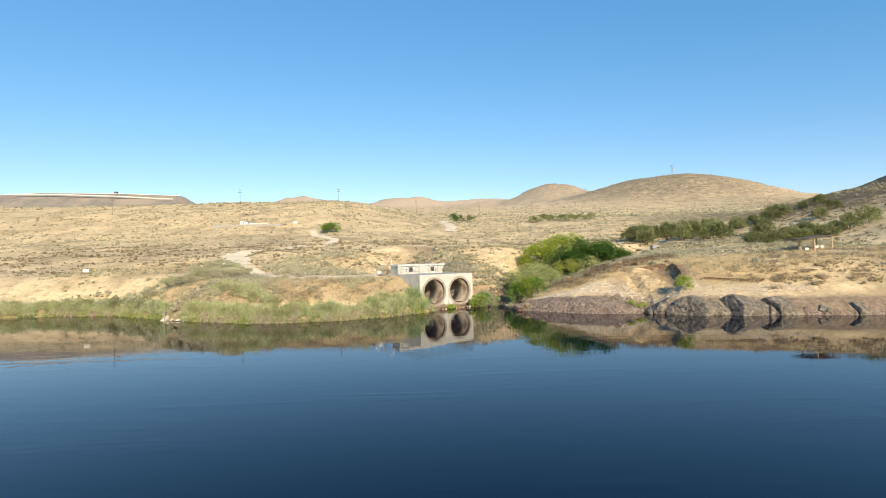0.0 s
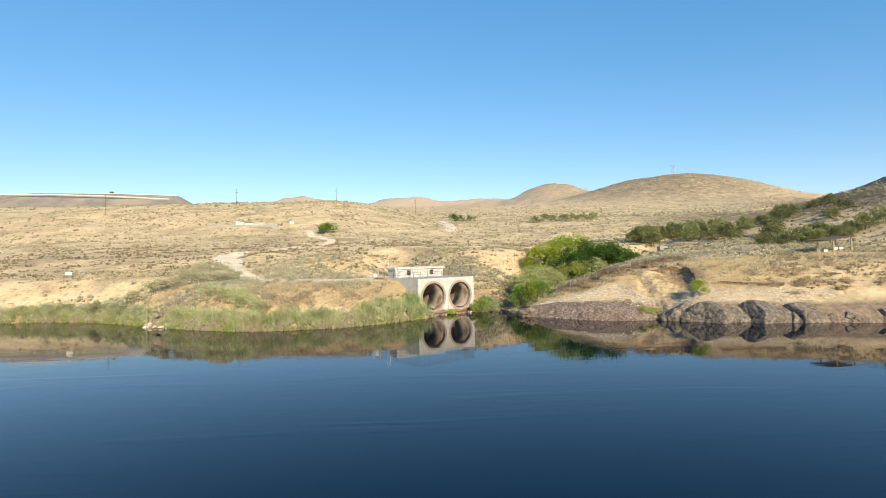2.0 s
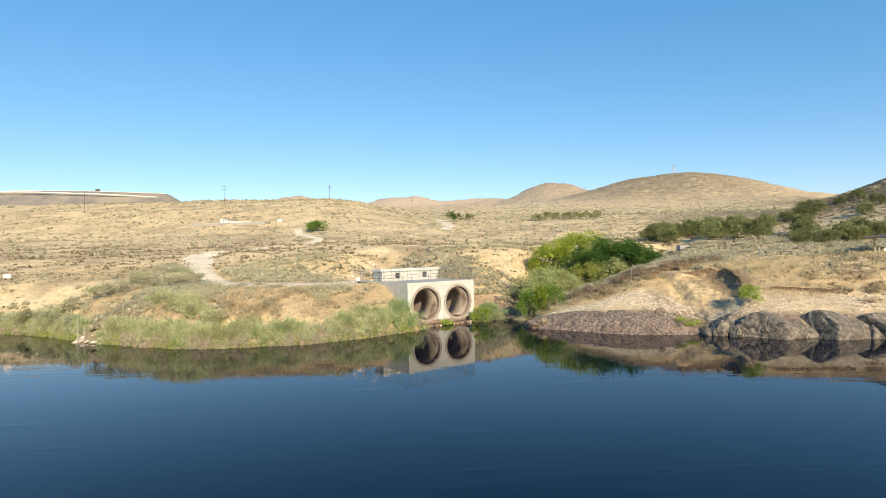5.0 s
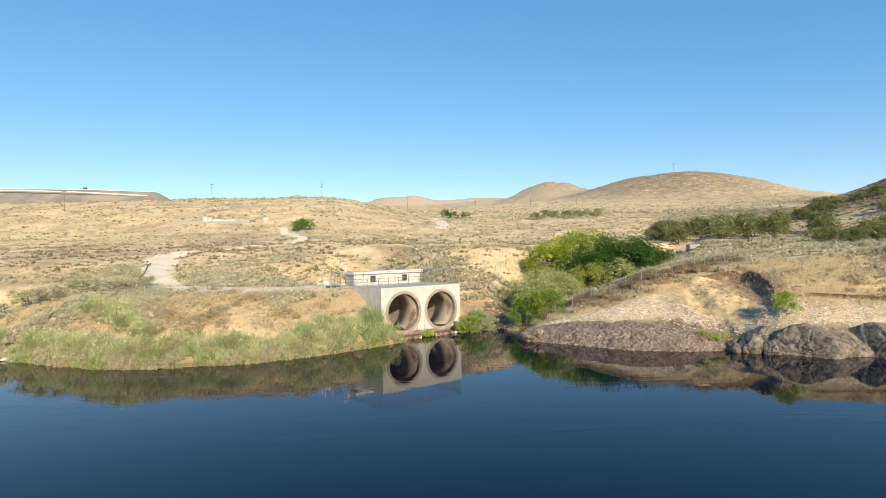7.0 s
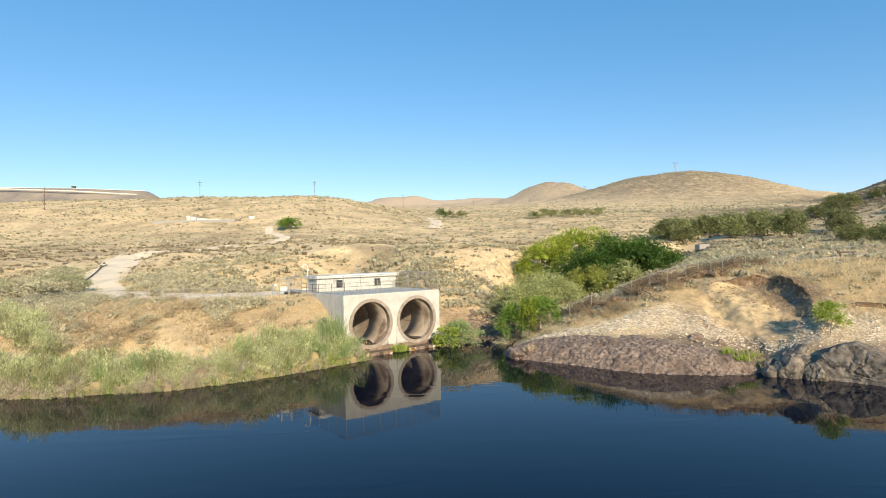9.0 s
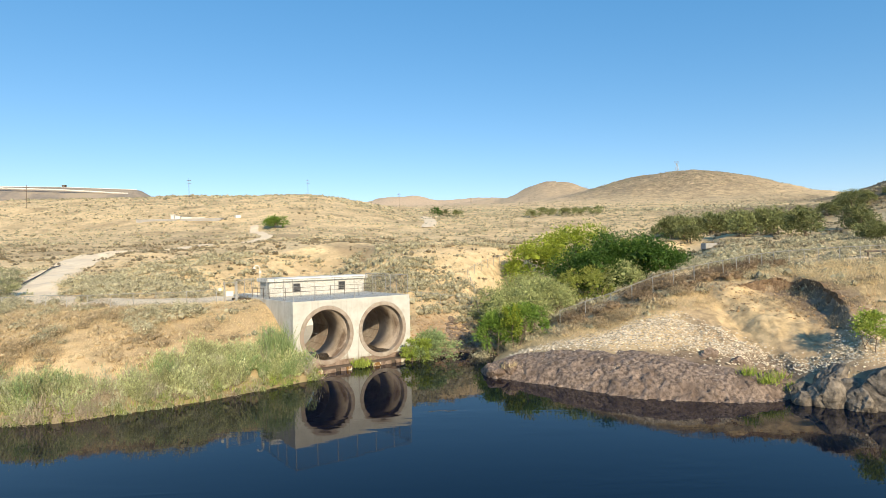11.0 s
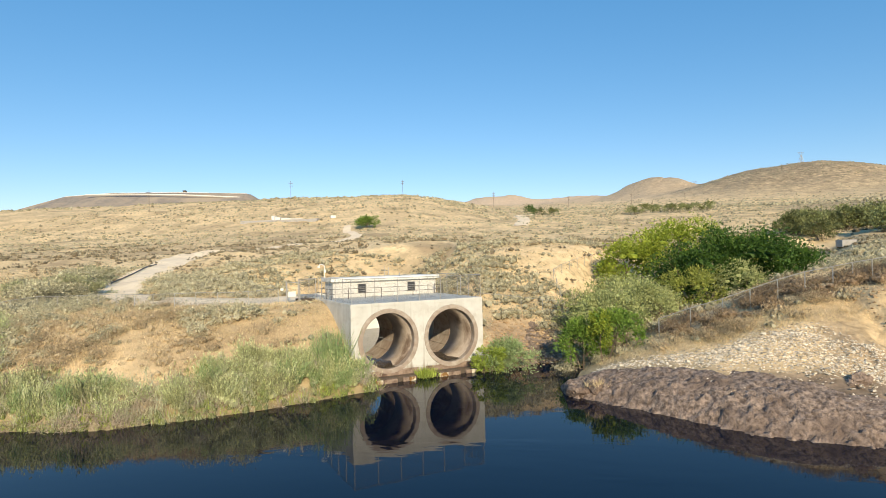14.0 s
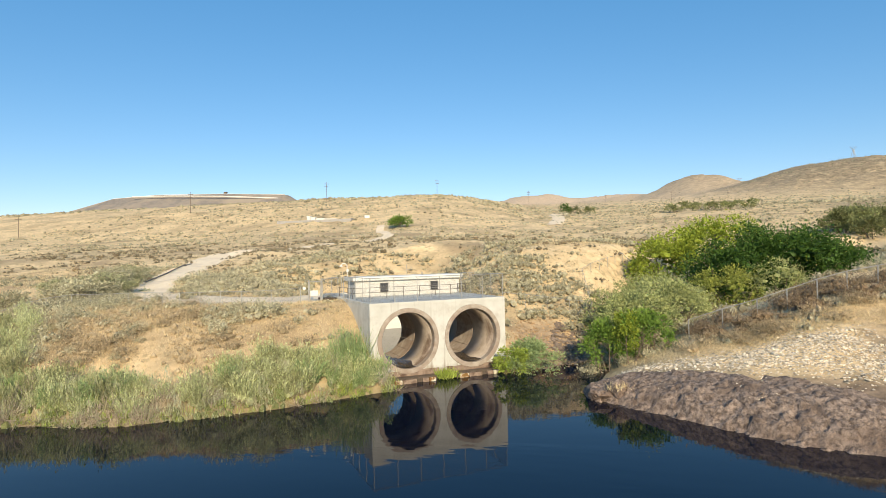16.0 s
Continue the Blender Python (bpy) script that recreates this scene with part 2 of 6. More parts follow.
M_SAGE = material("grey_sage_leaves", ((0.27, 0.25, 0.145), (0.60, 0.56, 0.39)), 5.0, 0.9, 6, 0.08, 8.0, island=0.3, vary=0.15, spec=0.05, coarse=(0.34, 0.30, 0.15), coarse_scale=0.4, coarse_at=(0.54, 0.7))
# darker copy of the sage: painted shade inside near bushes, own colour of far ones
M_SAGE_DULL_SHADE = material("dull_and_shaded_sage", ((0.19, 0.17, 0.10), (0.43, 0.39, 0.265)), 1.5, 0.9, 5, island=0.4, spec=0.05)
M_MUGWORT = material("silvery_mugwort_leaves", ((0.37, 0.40, 0.165), (0.67, 0.67, 0.385)), 1.4, 0.8, 4, island=0.35, translucent=0.2)
M_OLIVEHERB = material("olive_herb_leaves", ((0.24, 0.245, 0.105), (0.44, 0.43, 0.22)), 1.4, 0.8, 4, island=0.35, translucent=0.2)
M_BLEACHED = material("bleached_stems", ((0.30, 0.26, 0.20), (0.58, 0.52, 0.43)), 2.0, 0.9, 4, island=0.35)
M_FAN = material("blue_green_willow_leaves", ((0.21, 0.29, 0.105), (0.41, 0.49, 0.23)), 1.5, 0.7, 4, island=0.3, translucent=0.25)
# woody bush cores, coloured to paint the shade between the leaves
M_CORE = material("dense_shaded_twigs", ((0.20, 0.16, 0.095), (0.40, 0.325, 0.205)), 7.0, 0.95, 5, 0.08, 9.0, spec=0.05)
M_BROWNBUSH = material("dry_brown_twigs", ((0.25, 0.19, 0.11), (0.54, 0.425, 0.265)), 5.0, 0.9, 5, 0.12, 9.0, spec=0.05, island=0.3, vary=0.25)
M_BROWNDARK = material("dark_maroon_twigs", ((0.13, 0.09, 0.055), (0.34, 0.245, 0.15)), 5.0, 0.9, 5, 0.12, 9.0, spec=0.05, island=0.3, vary=0.25)
M_BRUSH = material("dull_brush_leaves", ((0.16, 0.13, 0.08), (0.32, 0.265, 0.17)), 1.1, 0.85, 4, island=0.35, vary=0.2, translucent=0.1, coarse=(0.24, 0.17, 0.09), coarse_scale=0.35, coarse_at=(0.5, 0.65))
M_FRESH = material("fresh_green_leaves", ((0.085, 0.16, 0.022), (0.2, 0.29, 0.05)), 1.2, 0.6, 4, island=0.3, vary=0.15, translucent=0.15)
M_GREENBUSH = material("olive_shrub_leaves", ((0.27, 0.275, 0.14), (0.44, 0.43, 0.24)), 3.0, 0.7, 3, island=0.3, vary=0.2, translucent=0.25)
M_YELLOWBUSH = material("yellow_green_leaves", ((0.22, 0.25, 0.045), (0.36, 0.37, 0.085)), 3.0, 0.7, 3, island=0.3, vary=0.15, translucent=0.3)
M_GRASS = material("dry_straw_grass", ((0.59, 0.46, 0.25), (0.79, 0.64, 0.395)), 0.35, 0.9, 6, island=0.3, translucent=0.25)
M_REED = material("grey_green_herbs", ((0.35, 0.355, 0.18), (0.61, 0.595, 0.41)), 0.9, 0.8, 5, island=0.3, translucent=0.25, coarse=(0.26, 0.33, 0.08), coarse_scale=0.3, coarse_at=(0.5, 0.62))
M_REEDGREEN = material("bright_green_herbs", ((0.27, 0.36, 0.05), (0.44, 0.50, 0.11)), 0.7, 0.7, 4, island=0.3, translucent=0.3)
M_TWIG = material("bleached_dead_twigs", ((0.34, 0.27, 0.19), (0.48, 0.40, 0.30)), 2.0, 0.9, 3, island=0.2)
M_LEAF = material("dark_green_leaves", ((0.032, 0.078, 0.011), (0.08, 0.15, 0.022)), 1.2, 0.6, 4, island=0.35, vary=0.1, translucent=0.15)
M_LEAFLIGHT = material("sunny_green_leaves", ((0.20, 0.265, 0.022), (0.37, 0.42, 0.055)), 1.2, 0.6, 4, island=0.3, vary=0.1, translucent=0.15)
M_WILLOW = material("silvery_willow_leaves", ((0.24, 0.275, 0.09), (0.46, 0.475, 0.20)), 1.2, 0.7, 4, island=0.3, vary=0.1, translucent=0.15)
M_JUNIPER = material("dull_green_foliage", ((0.105, 0.125, 0.042), (0.29, 0.305, 0.125)), 1.0, 0.8, 4, island=0.35, vary=0.35, translucent=0.15)
M_BARK = material("grey_brown_bark", ((0.14, 0.10, 0.07), (0.24, 0.18, 0.13)), 4.0, 0.9, 5, 0.02, 12.0)
M_POLE = material("weathered_pole_wood", ((0.10, 0.075, 0.055), (0.17, 0.13, 0.10)), 2.0, 0.9, 5)
M_POST = material("peeled_log_wood", ((0.40, 0.31, 0.20), (0.54, 0.43, 0.29)), 3.0, 0.8, 5)
M_ROCK = material("purple_brown_rock", ((0.135, 0.097, 0.074), (0.43, 0.325, 0.25)), 3.2, 0.9, 14, 0.2, 7.0, spread=(0.38, 0.64), coarse=(0.17, 0.12, 0.09), coarse_scale=0.4, coarse_at=(0.5, 0.7))
M_GREYROCK = material("grey_lava_rock", ((0.075, 0.063, 0.05), (0.34, 0.285, 0.22)), 1.7, 0.9, 14, 0.12, 4.0, spread=(0.36, 0.66), coarse=(0.15, 0.125, 0.098), coarse_scale=0.5, coarse_at=(0.5, 0.7))
M_STONE = material("pale_rubble_stone", ((0.40, 0.335, 0.24), (0.76, 0.66, 0.51)), 2.0, 0.9, 5, island=0.5)
M_RIPRAP = material("brown_riprap_stone", ((0.16, 0.12, 0.09), (0.27, 0.21, 0.16)), 2.0, 0.9, 6, 0.02, 8.0, vary=0.3)
# rim earth, darkened to paint in the shade below the overhang
M_SCARP = material("shaded_bank_earth", ((0.12, 0.08, 0.05), (0.27, 0.185, 0.115)), 2.5, 0.95, 8, 0.12, 5.0, spec=0.1)
M_CLOD = material("crumbled_brown_earth", ((0.30, 0.195, 0.105), (0.52, 0.365, 0.205)), 2.0, 0.95, 6, island=0.35, spec=0.1)
M_PIPE = material("black_pipe", ((0.02, 0.02, 0.025), (0.04, 0.04, 0.045)), 2.0, 0.5)
M_GREYWALL = material("grey_block_wall", ((0.30, 0.29, 0.27), (0.40, 0.38, 0.35)), 1.0, 0.9, 5)


def mesh_wire():
    """Chain-link cloth: thin diagonal wires with air between them."""
    m = bpy.data.materials.new("chain_link_cloth")
    m.use_nodes = True
    n, link = m.node_tree.nodes, m.node_tree.links.new
    b = n["Principled BSDF"]
    b.inputs["Base Color"].default_value = (0.13, 0.125, 0.11, 1)
    b.inputs["Metallic"].default_value, b.inputs["Roughness"].default_value = 0.5, 0.5
    uv = n.new("ShaderNodeTexCoord").outputs["UV"]
    sep = n.new("ShaderNodeSeparateXYZ")
    link(uv, sep.inputs[0])
    masks = []
    for op in ("ADD", "SUBTRACT"):
        a = n.new("ShaderNodeMath")
        a.operation = op
        link(sep.outputs[0], a.inputs[0])
        link(sep.outputs[1], a.inputs[1])
        f = n.new("ShaderNodeMath")
        f.operation = "FRACT"
        link(a.outputs[0], f.inputs[0])
        c = n.new("ShaderNodeMath")
        c.operation = "LESS_THAN"
        c.inputs[1].default_value = 0.085
        link(f.outputs[0], c.inputs[0])
        masks.append(c.outputs[0])
    both = n.new("ShaderNodeMath")
    both.operation = "MAXIMUM"
    link(masks[0], both.inputs[0])
    link(masks[1], both.inputs[1])
    t, mx = n.new("ShaderNodeBsdfTransparent"), n.new("ShaderNodeMixShader")
    link(both.outputs[0], mx.inputs[0])
    link(t.outputs[0], mx.inputs[1])
    link(b.outputs[0], mx.inputs[2])
    link(mx.outputs[0], n["Material Output"].inputs["Surface"])
    return m


M_CLOTH = mesh_wire()

# ---------------------------------------------------------------- mesh helpers
def mesh_of(name, verts, faces, mats=(), smooth=False, index=None):
    me = bpy.data.meshes.new(name)
    me.from_pydata([tuple(v) for v in verts], [], [tuple(f) for f in faces])
    for m in mats:
        me.materials.append(m)
    if smooth:
        me.polygons.foreach_set("use_smooth", [True] * len(me.polygons))
    if index is not None:
        me.polygons.foreach_set("material_index", list(index))
    me.update()
    return me


def thing(name, label, category, group="", kind="", at=(0, 0, 0), turn=0.0):
    ob = new(name)
    ob.empty_display_size = 0.3
    ob.matrix_basis = pose(*at, 0, 0, turn)
    return tagged(ob, label, category, group, kind)


def part(name, bm, mat, parent, label="", smooth=False):
    me = bpy.data.meshes.new(name)
    bm.to_mesh(me)
    bm.free()
    me.materials.append(mat)
    if smooth:
        me.polygons.foreach_set("use_smooth", [True] * len(me.polygons))
    ob = new(name, me)
    if parent is not None:
        ob.parent = parent
    return tagged(ob, label)


def box(bm, lo, hi, bevel=0.0):
    made = bmesh.ops.create_cube(bm, size=1.0)["verts"]
    for v in made:
        v.co = Vector([lo[i] + (v.co[i] + 0.5) * (hi[i] - lo[i]) for i in range(3)])
    if bevel:
        edges = list({e for v in made for e in v.link_edges})
        bmesh.ops.bevel(bm, geom=edges, offset=bevel, segments=1, affect="EDGES", profile=0.5)
    return bm


def boxes(*pairs, bevel=0.0):
    bm = bmesh.new()
    for lo, hi in pairs:
        box(bm, lo, hi, bevel)
    return bm


def rod(bm, a, b, r, r2=None, sides=8):
    a, b = Vector(a), Vector(b)
    m = (b - a).to_track_quat("Z", "Y").to_matrix().to_4x4()
    bmesh.ops.create_cone(bm, cap_ends=True, segments=sides, radius1=r, radius2=r if r2 is None else r2, depth=(b - a).length,
                          matrix=Matrix.Translation((a + b) / 2) @ m)
    return bm


def rods(pairs, r, sides=8):
    bm = bmesh.new()
    for a, b in pairs:
        rod(bm, a, b, r, sides=sides)
    return bm


# ---------------------------------------------------------------- the lie of the land
# The outlet's own axes: s along the headwall, d back into the bank.
ORIGIN, HEADING = Vector((-4.7, 112.7, 0.0)), 37.5
US = Vector((math.cos(radians(HEADING)), math.sin(radians(HEADING)), 0))
UN = Vector((-US.y, US.x, 0))
LEN = 13.6


def to_local(x, y):
    dx, dy = x - ORIGIN.x, y - ORIGIN.y
    return dx * US.x + dy * US.y, dx * UN.x + dy * UN.y


def to_world(s, d, z=0.0):
    return ORIGIN + US * s + UN * d + Vector((0, 0, z))


WEST_X = (-400, -130, -90, -80, -67, -59, -50.5, -43, -34, -27, -18, -13, -9, -5, -2.5, 6.7, 9, 11.7, 14, 20, 30, 60, 140, 400)
WEST_Y = (150, 126, 117.5, 119.5, 116.5, 111.8, 105.2, 101.7, 97.5, 96.7, 98.6, 100.9, 104, 108, 110.5, 118, 119.2, 121.3, 126, 136, 152, 190, 260, 500)
EAST_X = (-400, 10, 13.0, 13.6, 16.5, 20, 24, 28, 33, 36.8, 38, 41, 47, 52, 57, 63, 69, 100, 400)
EAST_Y = (400, 180, 114, 110.2, 108.2, 105, 101.7, 100, 99.2, 100.2, 97.5, 95.3, 93.6, 92.4, 91.4, 90, 89, 84, 60)
RAVINE = ((10.5, 117.0, -1.2), (13.0, 121.5, -0.3), (17.5, 128.5, 1.0), (29, 139, 2.6), (41, 147, 4.4), (60, 178, 9.5), (82, 210, 16.0), (130, 262, 23.0))


def smooth_min(a, b, k):
    h = np.clip(0.5 + 0.5 * (b - a) / k, 0, 1)
    return b + (a - b) * h - k * h * (1 - h)


def wave(x, y, size, seed, octaves=4):
    """Soft value noise between -1 and 1."""
    rng = np.random.default_rng(seed)
    out, gain, total = 0.0, 1.0, 0.0
    for _ in range(octaves):
        table = rng.random((64, 64)) * 2 - 1
        u, v = x / size + rng.random() * 9, y / size + rng.random() * 9
        i, j = np.floor(u).astype(int), np.floor(v).astype(int)
        fu, fv = u - i, v - j
        fu, fv = fu * fu * (3 - 2 * fu), fv * fv * (3 - 2 * fv)
        i0, i1, j0, j1 = i % 64, (i + 1) % 64, j % 64, (j + 1) % 64
        out = out + gain * (table[i0, j0] * (1 - fu) * (1 - fv) + table[i1, j0] * fu * (1 - fv) + table[i0, j1] * (1 - fu) * fv + table[i1, j1] * fu * fv)
        total, gain, size = total + gain, gain * 0.5, size * 0.47
    return out / total


def hill(x, y, cx, cy, wide, deep, high, sharp=2.0):
    r = np.sqrt(((x - cx) / wide) ** 2 + ((y - cy) / deep) ** 2)
    return high * np.exp(-0.5 * r**sharp)


def ground_height(x, y):
    x, y = np.asarray(x, float), np.asarray(y, float)
    wob = wave(x, y, 9.0, 3)
    # west bank and the long rise behind it
    dw = y - np.interp(x, WEST_X, WEST_Y) + 0.25 * wave(x, y, 3.0, 8, 2)
    bank = np.interp(dw, (-60, -6, 0, 1.2, 5, 9, 13, 18, 60, 6000), (-4, -1.8, 0, 0.8, 2.5, 4.4, 6.2, 9.0, 40, 6000))
    plain = np.interp(y, (90, 112, 127, 160, 176, 215, 257, 275, 300, 352, 406, 480, 550, 640, 800, 1000, 1250, 1600, 2600, 5000),
                      (5.6, 6.0, 6.9, 10.2, 12.4, 15.8, 20.0, 22.2, 27.0, 40.5, 50.2, 58.5, 65, 70, 82, 98, 118, 143, 222, 370))
    low = np.interp(y, (90, 127, 160, 190, 257, 352, 500, 700, 1000, 1250, 1600, 2600, 5000),
                    (5.6, 6.9, 10.2, 12.0, 18.0, 29.5, 45, 62, 90, 115, 142, 215, 370))
    lean = np.clip((x / np.maximum(y, 1) + 0.20) / 0.22, 0, 1)
    plain = plain + (low - plain) * lean * lean * (3 - 2 * lean)
    plain = plain + hill(x, y, -2, 176, 24, 26, 2.6) + hill(x, y, 13, 152, 12, 12, 1.6)
    plain = plain + np.clip((y - 118) / 60, 0, 1) * (0.7 * wob + np.clip(y / 400, 0, 6) * 1.5 * wave(x, y, 70.0, 5))
    west = smooth_min(bank, plain + 0.25 * wob, 1.6)
    # east bank: a low rock shelf, a slumped slope and the terrace above it
    ye = np.interp(x, EAST_X, EAST_Y)
    de = y - ye
    top = np.interp(x, (10, 13.5, 20, 28, 36, 45, 65, 82, 95, 110, 136, 162, 250, 400), (0.2, 0.8, 2.6, 5.0, 7.4, 8.1, 8.6, 9.5, 9.5, 10.8, 17, 24, 36, 45))
    top = top + np.clip(y - 115, -30, 130) * np.interp(x, (20, 40, 100, 160), (0.02, 0.065, 0.06, 0.06)) - np.clip(y - 245, 0, None) * 0.2
    rise = np.interp(x, (12, 20, 28, 45, 70), (0.16, 0.22, 0.36, 0.42, 0.45))
    shelf = np.interp(x, (12, 20, 30, 36, 40, 60), (1.2, 2.0, 2.3, 2.2, 3.0, 3.0))
    slope = np.interp(de, (-60, -5, 0, 1.0, 2.5, 4.2, 5.5), (-4, -1.6, -0.1, 0.35, 0.72, 1.0, 1.05)) * shelf + np.clip(de - 4.5, 0, None) * rise
    # the slumped bowl: a steep wall on its east side, a scarp along its head, an apron that fades out west and below
    wall = np.interp(y, (99, 104, 107, 110, 115, 117), (40.6, 43.2, 44.7, 45.3, 46.2, 46.6)) - x + 0.7 * wave(x, y, 2.2, 41, 3)
    head = np.interp(x, (33, 35, 38, 41.5, 46), (112.0, 113.5, 114.5, 116, 117.2)) - y + 0.7 * wave(x, y, 2.0, 42, 3)
    slump = np.interp(wall, (0, 0.5, 1.2, 3.0, 10), (0, 1.0, 1.35, 1.5, 0)) * np.interp(head, (0, 0.6, 1.0, 3.0, 9.0), (0, 0.6, 0.75, 0.85, 1.0)) * np.clip((y - 99.5) / 4, 0, 1)
    east = smooth_min(slope, top + 0.3 * wob, 1.0) - slump
    base = np.maximum(west, np.where(x > 12.2, east, -5))
    # far right: the sage slope and the dark hill behind
    base = base + hill(x, y, 300, 300, 85, 90, 6) + hill(x, y, 640, 600, 110, 150, 66, 3.0)
    rough = hill(x, y, 39.5, 107.5, 7.0, 6.0, 1.0, 4.0)
    gully = hill(x, y, 39.5, 111.5, 5.5, 5.0, 1.0, 4.0)
    base = base - gully * 0.55 * np.abs(wave(x + 0.25 * y, 0.22 * y, 1.1, 46, 3))
    base = base + rough * (0.45 * wave(x, y, 1.6, 44, 3) - 0.35 * np.abs(wave(x * 2.2, y * 0.6, 1.5, 45, 2)))
    # ravine
    carve = np.full_like(base, 1e9)
    for (ax, ay, az), (bx, by, bz) in zip(RAVINE, RAVINE[1:]):
        t = np.clip(((x - ax) * (bx - ax) + (y - ay) * (by - ay)) / ((bx - ax) ** 2 + (by - ay) ** 2), 0, 1)
        far = np.hypot(x - ax - t * (bx - ax), y - ay - t * (by - ay))
        carve = np.minimum(carve, az + t * (bz - az) + 0.55 * np.maximum(far - 2.2, 0) + 0.2 * wob)
    base = smooth_min(base, carve, 1.2)
    base = base + np.where((y > 92) & (y < 190) & (base > 0.3), 0.10 * wave(x, y, 1.7, 21, 2), 0)
    # far hills
    base = base + hill(x, y, 520, 1270, 150, 170, 61, 2.3) + hill(x, y, 330, 1640, 78, 110, 62, 2.2) + hill(x, y, 180, 1800, 130, 110, 22)
    base = base + hill(x, y, -182, 2650, 130, 130, 57, 2.0) + hill(x, y, -640, 2650, 150, 130, 74, 2.0) + hill(x, y, 260, 2700, 240, 150, 55) + hill(x, y, 1060, 2400, 120, 150, 60)
    far = np.clip((y - 700) / 500, 0, 1)
    base = base - far * 11 * np.abs(wave(x, y, 110.0, 61, 4)) + far * 3
    return base


def in_cut(x, y, grow=0.0):
    """Whether a place lies inside the outlet, its assumed forebay behind or the water right in front of it."""
    s, d = to_local(np.asarray(x, float), np.asarray(y, float))
    box_in = (s > 0.45 - grow) & (s < np.where(d > 13, np.interp(d, (20, 24), (17.0, 21.2)), LEN - 0.45) + grow) & (d > -0.2 - grow) & (d < 39.4 + grow)
    front = (s > 1.3) & (s < 12.2) & (d > -9) & (d <= 0.4)
    return box_in | front


def lie(x, y):
    z = ground_height(x, y)
    s, d = to_local(np.asarray(x, float), np.asarray(y, float))
    out = np.hypot(np.maximum(np.maximum(0.4 - s, s - np.interp(d, (20, 24), (17.0, 21.2))), 0), np.maximum(np.maximum(14.2 - d, d - 39.4), 0))
    z = np.where(d > 12, np.minimum(z, 6.05 + 0.55 * out), z)
    return np.where(in_cut(x, y), -1.4, z)


def z_at(x, y):
    return float(lie(np.array([x]), np.array([y]))[0])


# one sheet, fine near the river and widening to the horizon
rows_y = [-900, -300, -120, -60, -40, -20, 20, 60, 80]
v = 86.0
while v < 4800:
    rows_y.append(v)
    v += 0.42 if v < 132 else 0.42 * (1.018 ** (len(rows_y) - 118))
rows_y = np.array(rows_y)
cols = np.concatenate([np.linspace(-160, -60, 70, endpoint=False), np.linspace(-60, 31, 205, endpoint=False), np.linspace(31, 48, 68, endpoint=False), np.linspace(48, 75, 56, endpoint=False), np.linspace(75, 150, 50)])
widen = 1 + np.clip(rows_y - 132, 0, None) / 120
gx, gy = cols[None, :] * widen[:, None], np.repeat(rows_y[:, None], len(cols), 1)
gx = np.where(gy < 86, cols[None, :] * 6, gx)
gz = lie(gx, gy)
gz = np.where(gy < -50, np.clip((-50 - gy) * 0.25, 0, 14) - 3.0, np.where(gy < 60, -3.0, gz))
nr, nc = gx.shape
idx = np.arange(nr * nc).reshape(nr, nc)
quads = np.stack([idx[:-1, :-1], idx[:-1, 1:], idx[1:, 1:], idx[1:, :-1]], -1).reshape(-1, 4)
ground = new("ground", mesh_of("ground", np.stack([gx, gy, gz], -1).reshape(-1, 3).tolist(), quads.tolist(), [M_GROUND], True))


def soil_at(x, y):
    """Where the grass gives way to bare earth: the slumped scar, the cut beside the outlet, worn patches on the bank."""
    soft = 0.35 * wave(x, y, 2.5, 31, 3)
    scar = hill(x, y, 39.0, 109.0, 6.5, 6.5, 1.6, 4.0)
    cut = hill(x, y, 10.0, 125.5, 4.0, 5.0, 1.4, 4.0)
    east = np.where(x > 14, np.clip(1 - np.abs(y - np.interp(x, EAST_X, EAST_Y) - 5.0) / 5.0, 0, 1) * np.interp(x, (42, 47), (0.9, 0.35)), 0)
    return np.clip(np.maximum(np.maximum(scar, cut), east) + soft - 0.3, 0, 1)


def green_at(x, y):
    """Damp green ground along the west shore and in the ravine."""
    dw = y - np.interp(x, WEST_X, WEST_Y)
    return 0.6 * np.clip(1.2 - dw / 3.5, 0, 1) * (x < 14) * (dw > -3)


def ochre_at(x, y):
    """The fresh sandy half of the scar."""
    return np.clip(hill(x, y, 39.6, 111.4, 4.2, 5.4, 1.4, 3.0) + 0.3 * wave(x, y, 1.8, 143, 3) - 0.2, 0, 1)


def dark_soil_shade_at(x, y):
    """The brown half of the scar, the mud above the ledge, the churned earth beside the outlet, and painted shade
    between the shore boulders.
    """
    soft = 0.3 * wave(x, y, 2.0, 43, 3)
    return np.clip(np.maximum(hill(x, y, 44.2, 111.0, 2.0, 6.0, 1.4, 3.0), np.maximum(np.interp(x, (38, 40, 70, 80), (0, 1.2, 1.2, 0)) * np.interp(y - np.interp(x, EAST_X, EAST_Y), (0, 3.2, 4.6), (1, 1, 0)) + hill(x, y, 11.5, 124.5, 3.2, 4.2, 1.0, 4.0), np.interp(x, (22, 27, 38, 44), (0, 1.2, 1.2, 0)) * np.interp(y - np.interp(x, EAST_X, EAST_Y), (1, 2.5, 5, 6.5), (0, 1, 1, 0)))) + soft - 0.25, 0, 1)


near = (gy > 85) & (gy < 200)
for key, fn in (("soil", soil_at), ("ochre", ochre_at), ("dark_soil_shade", dark_soil_shade_at), ("green", green_at)):
    layer = ground.data.attributes.new(key, "FLOAT", "POINT")
    layer.data.foreach_set("value", np.where(near, fn(gx, gy), 0.0).ravel().astype(np.float32))
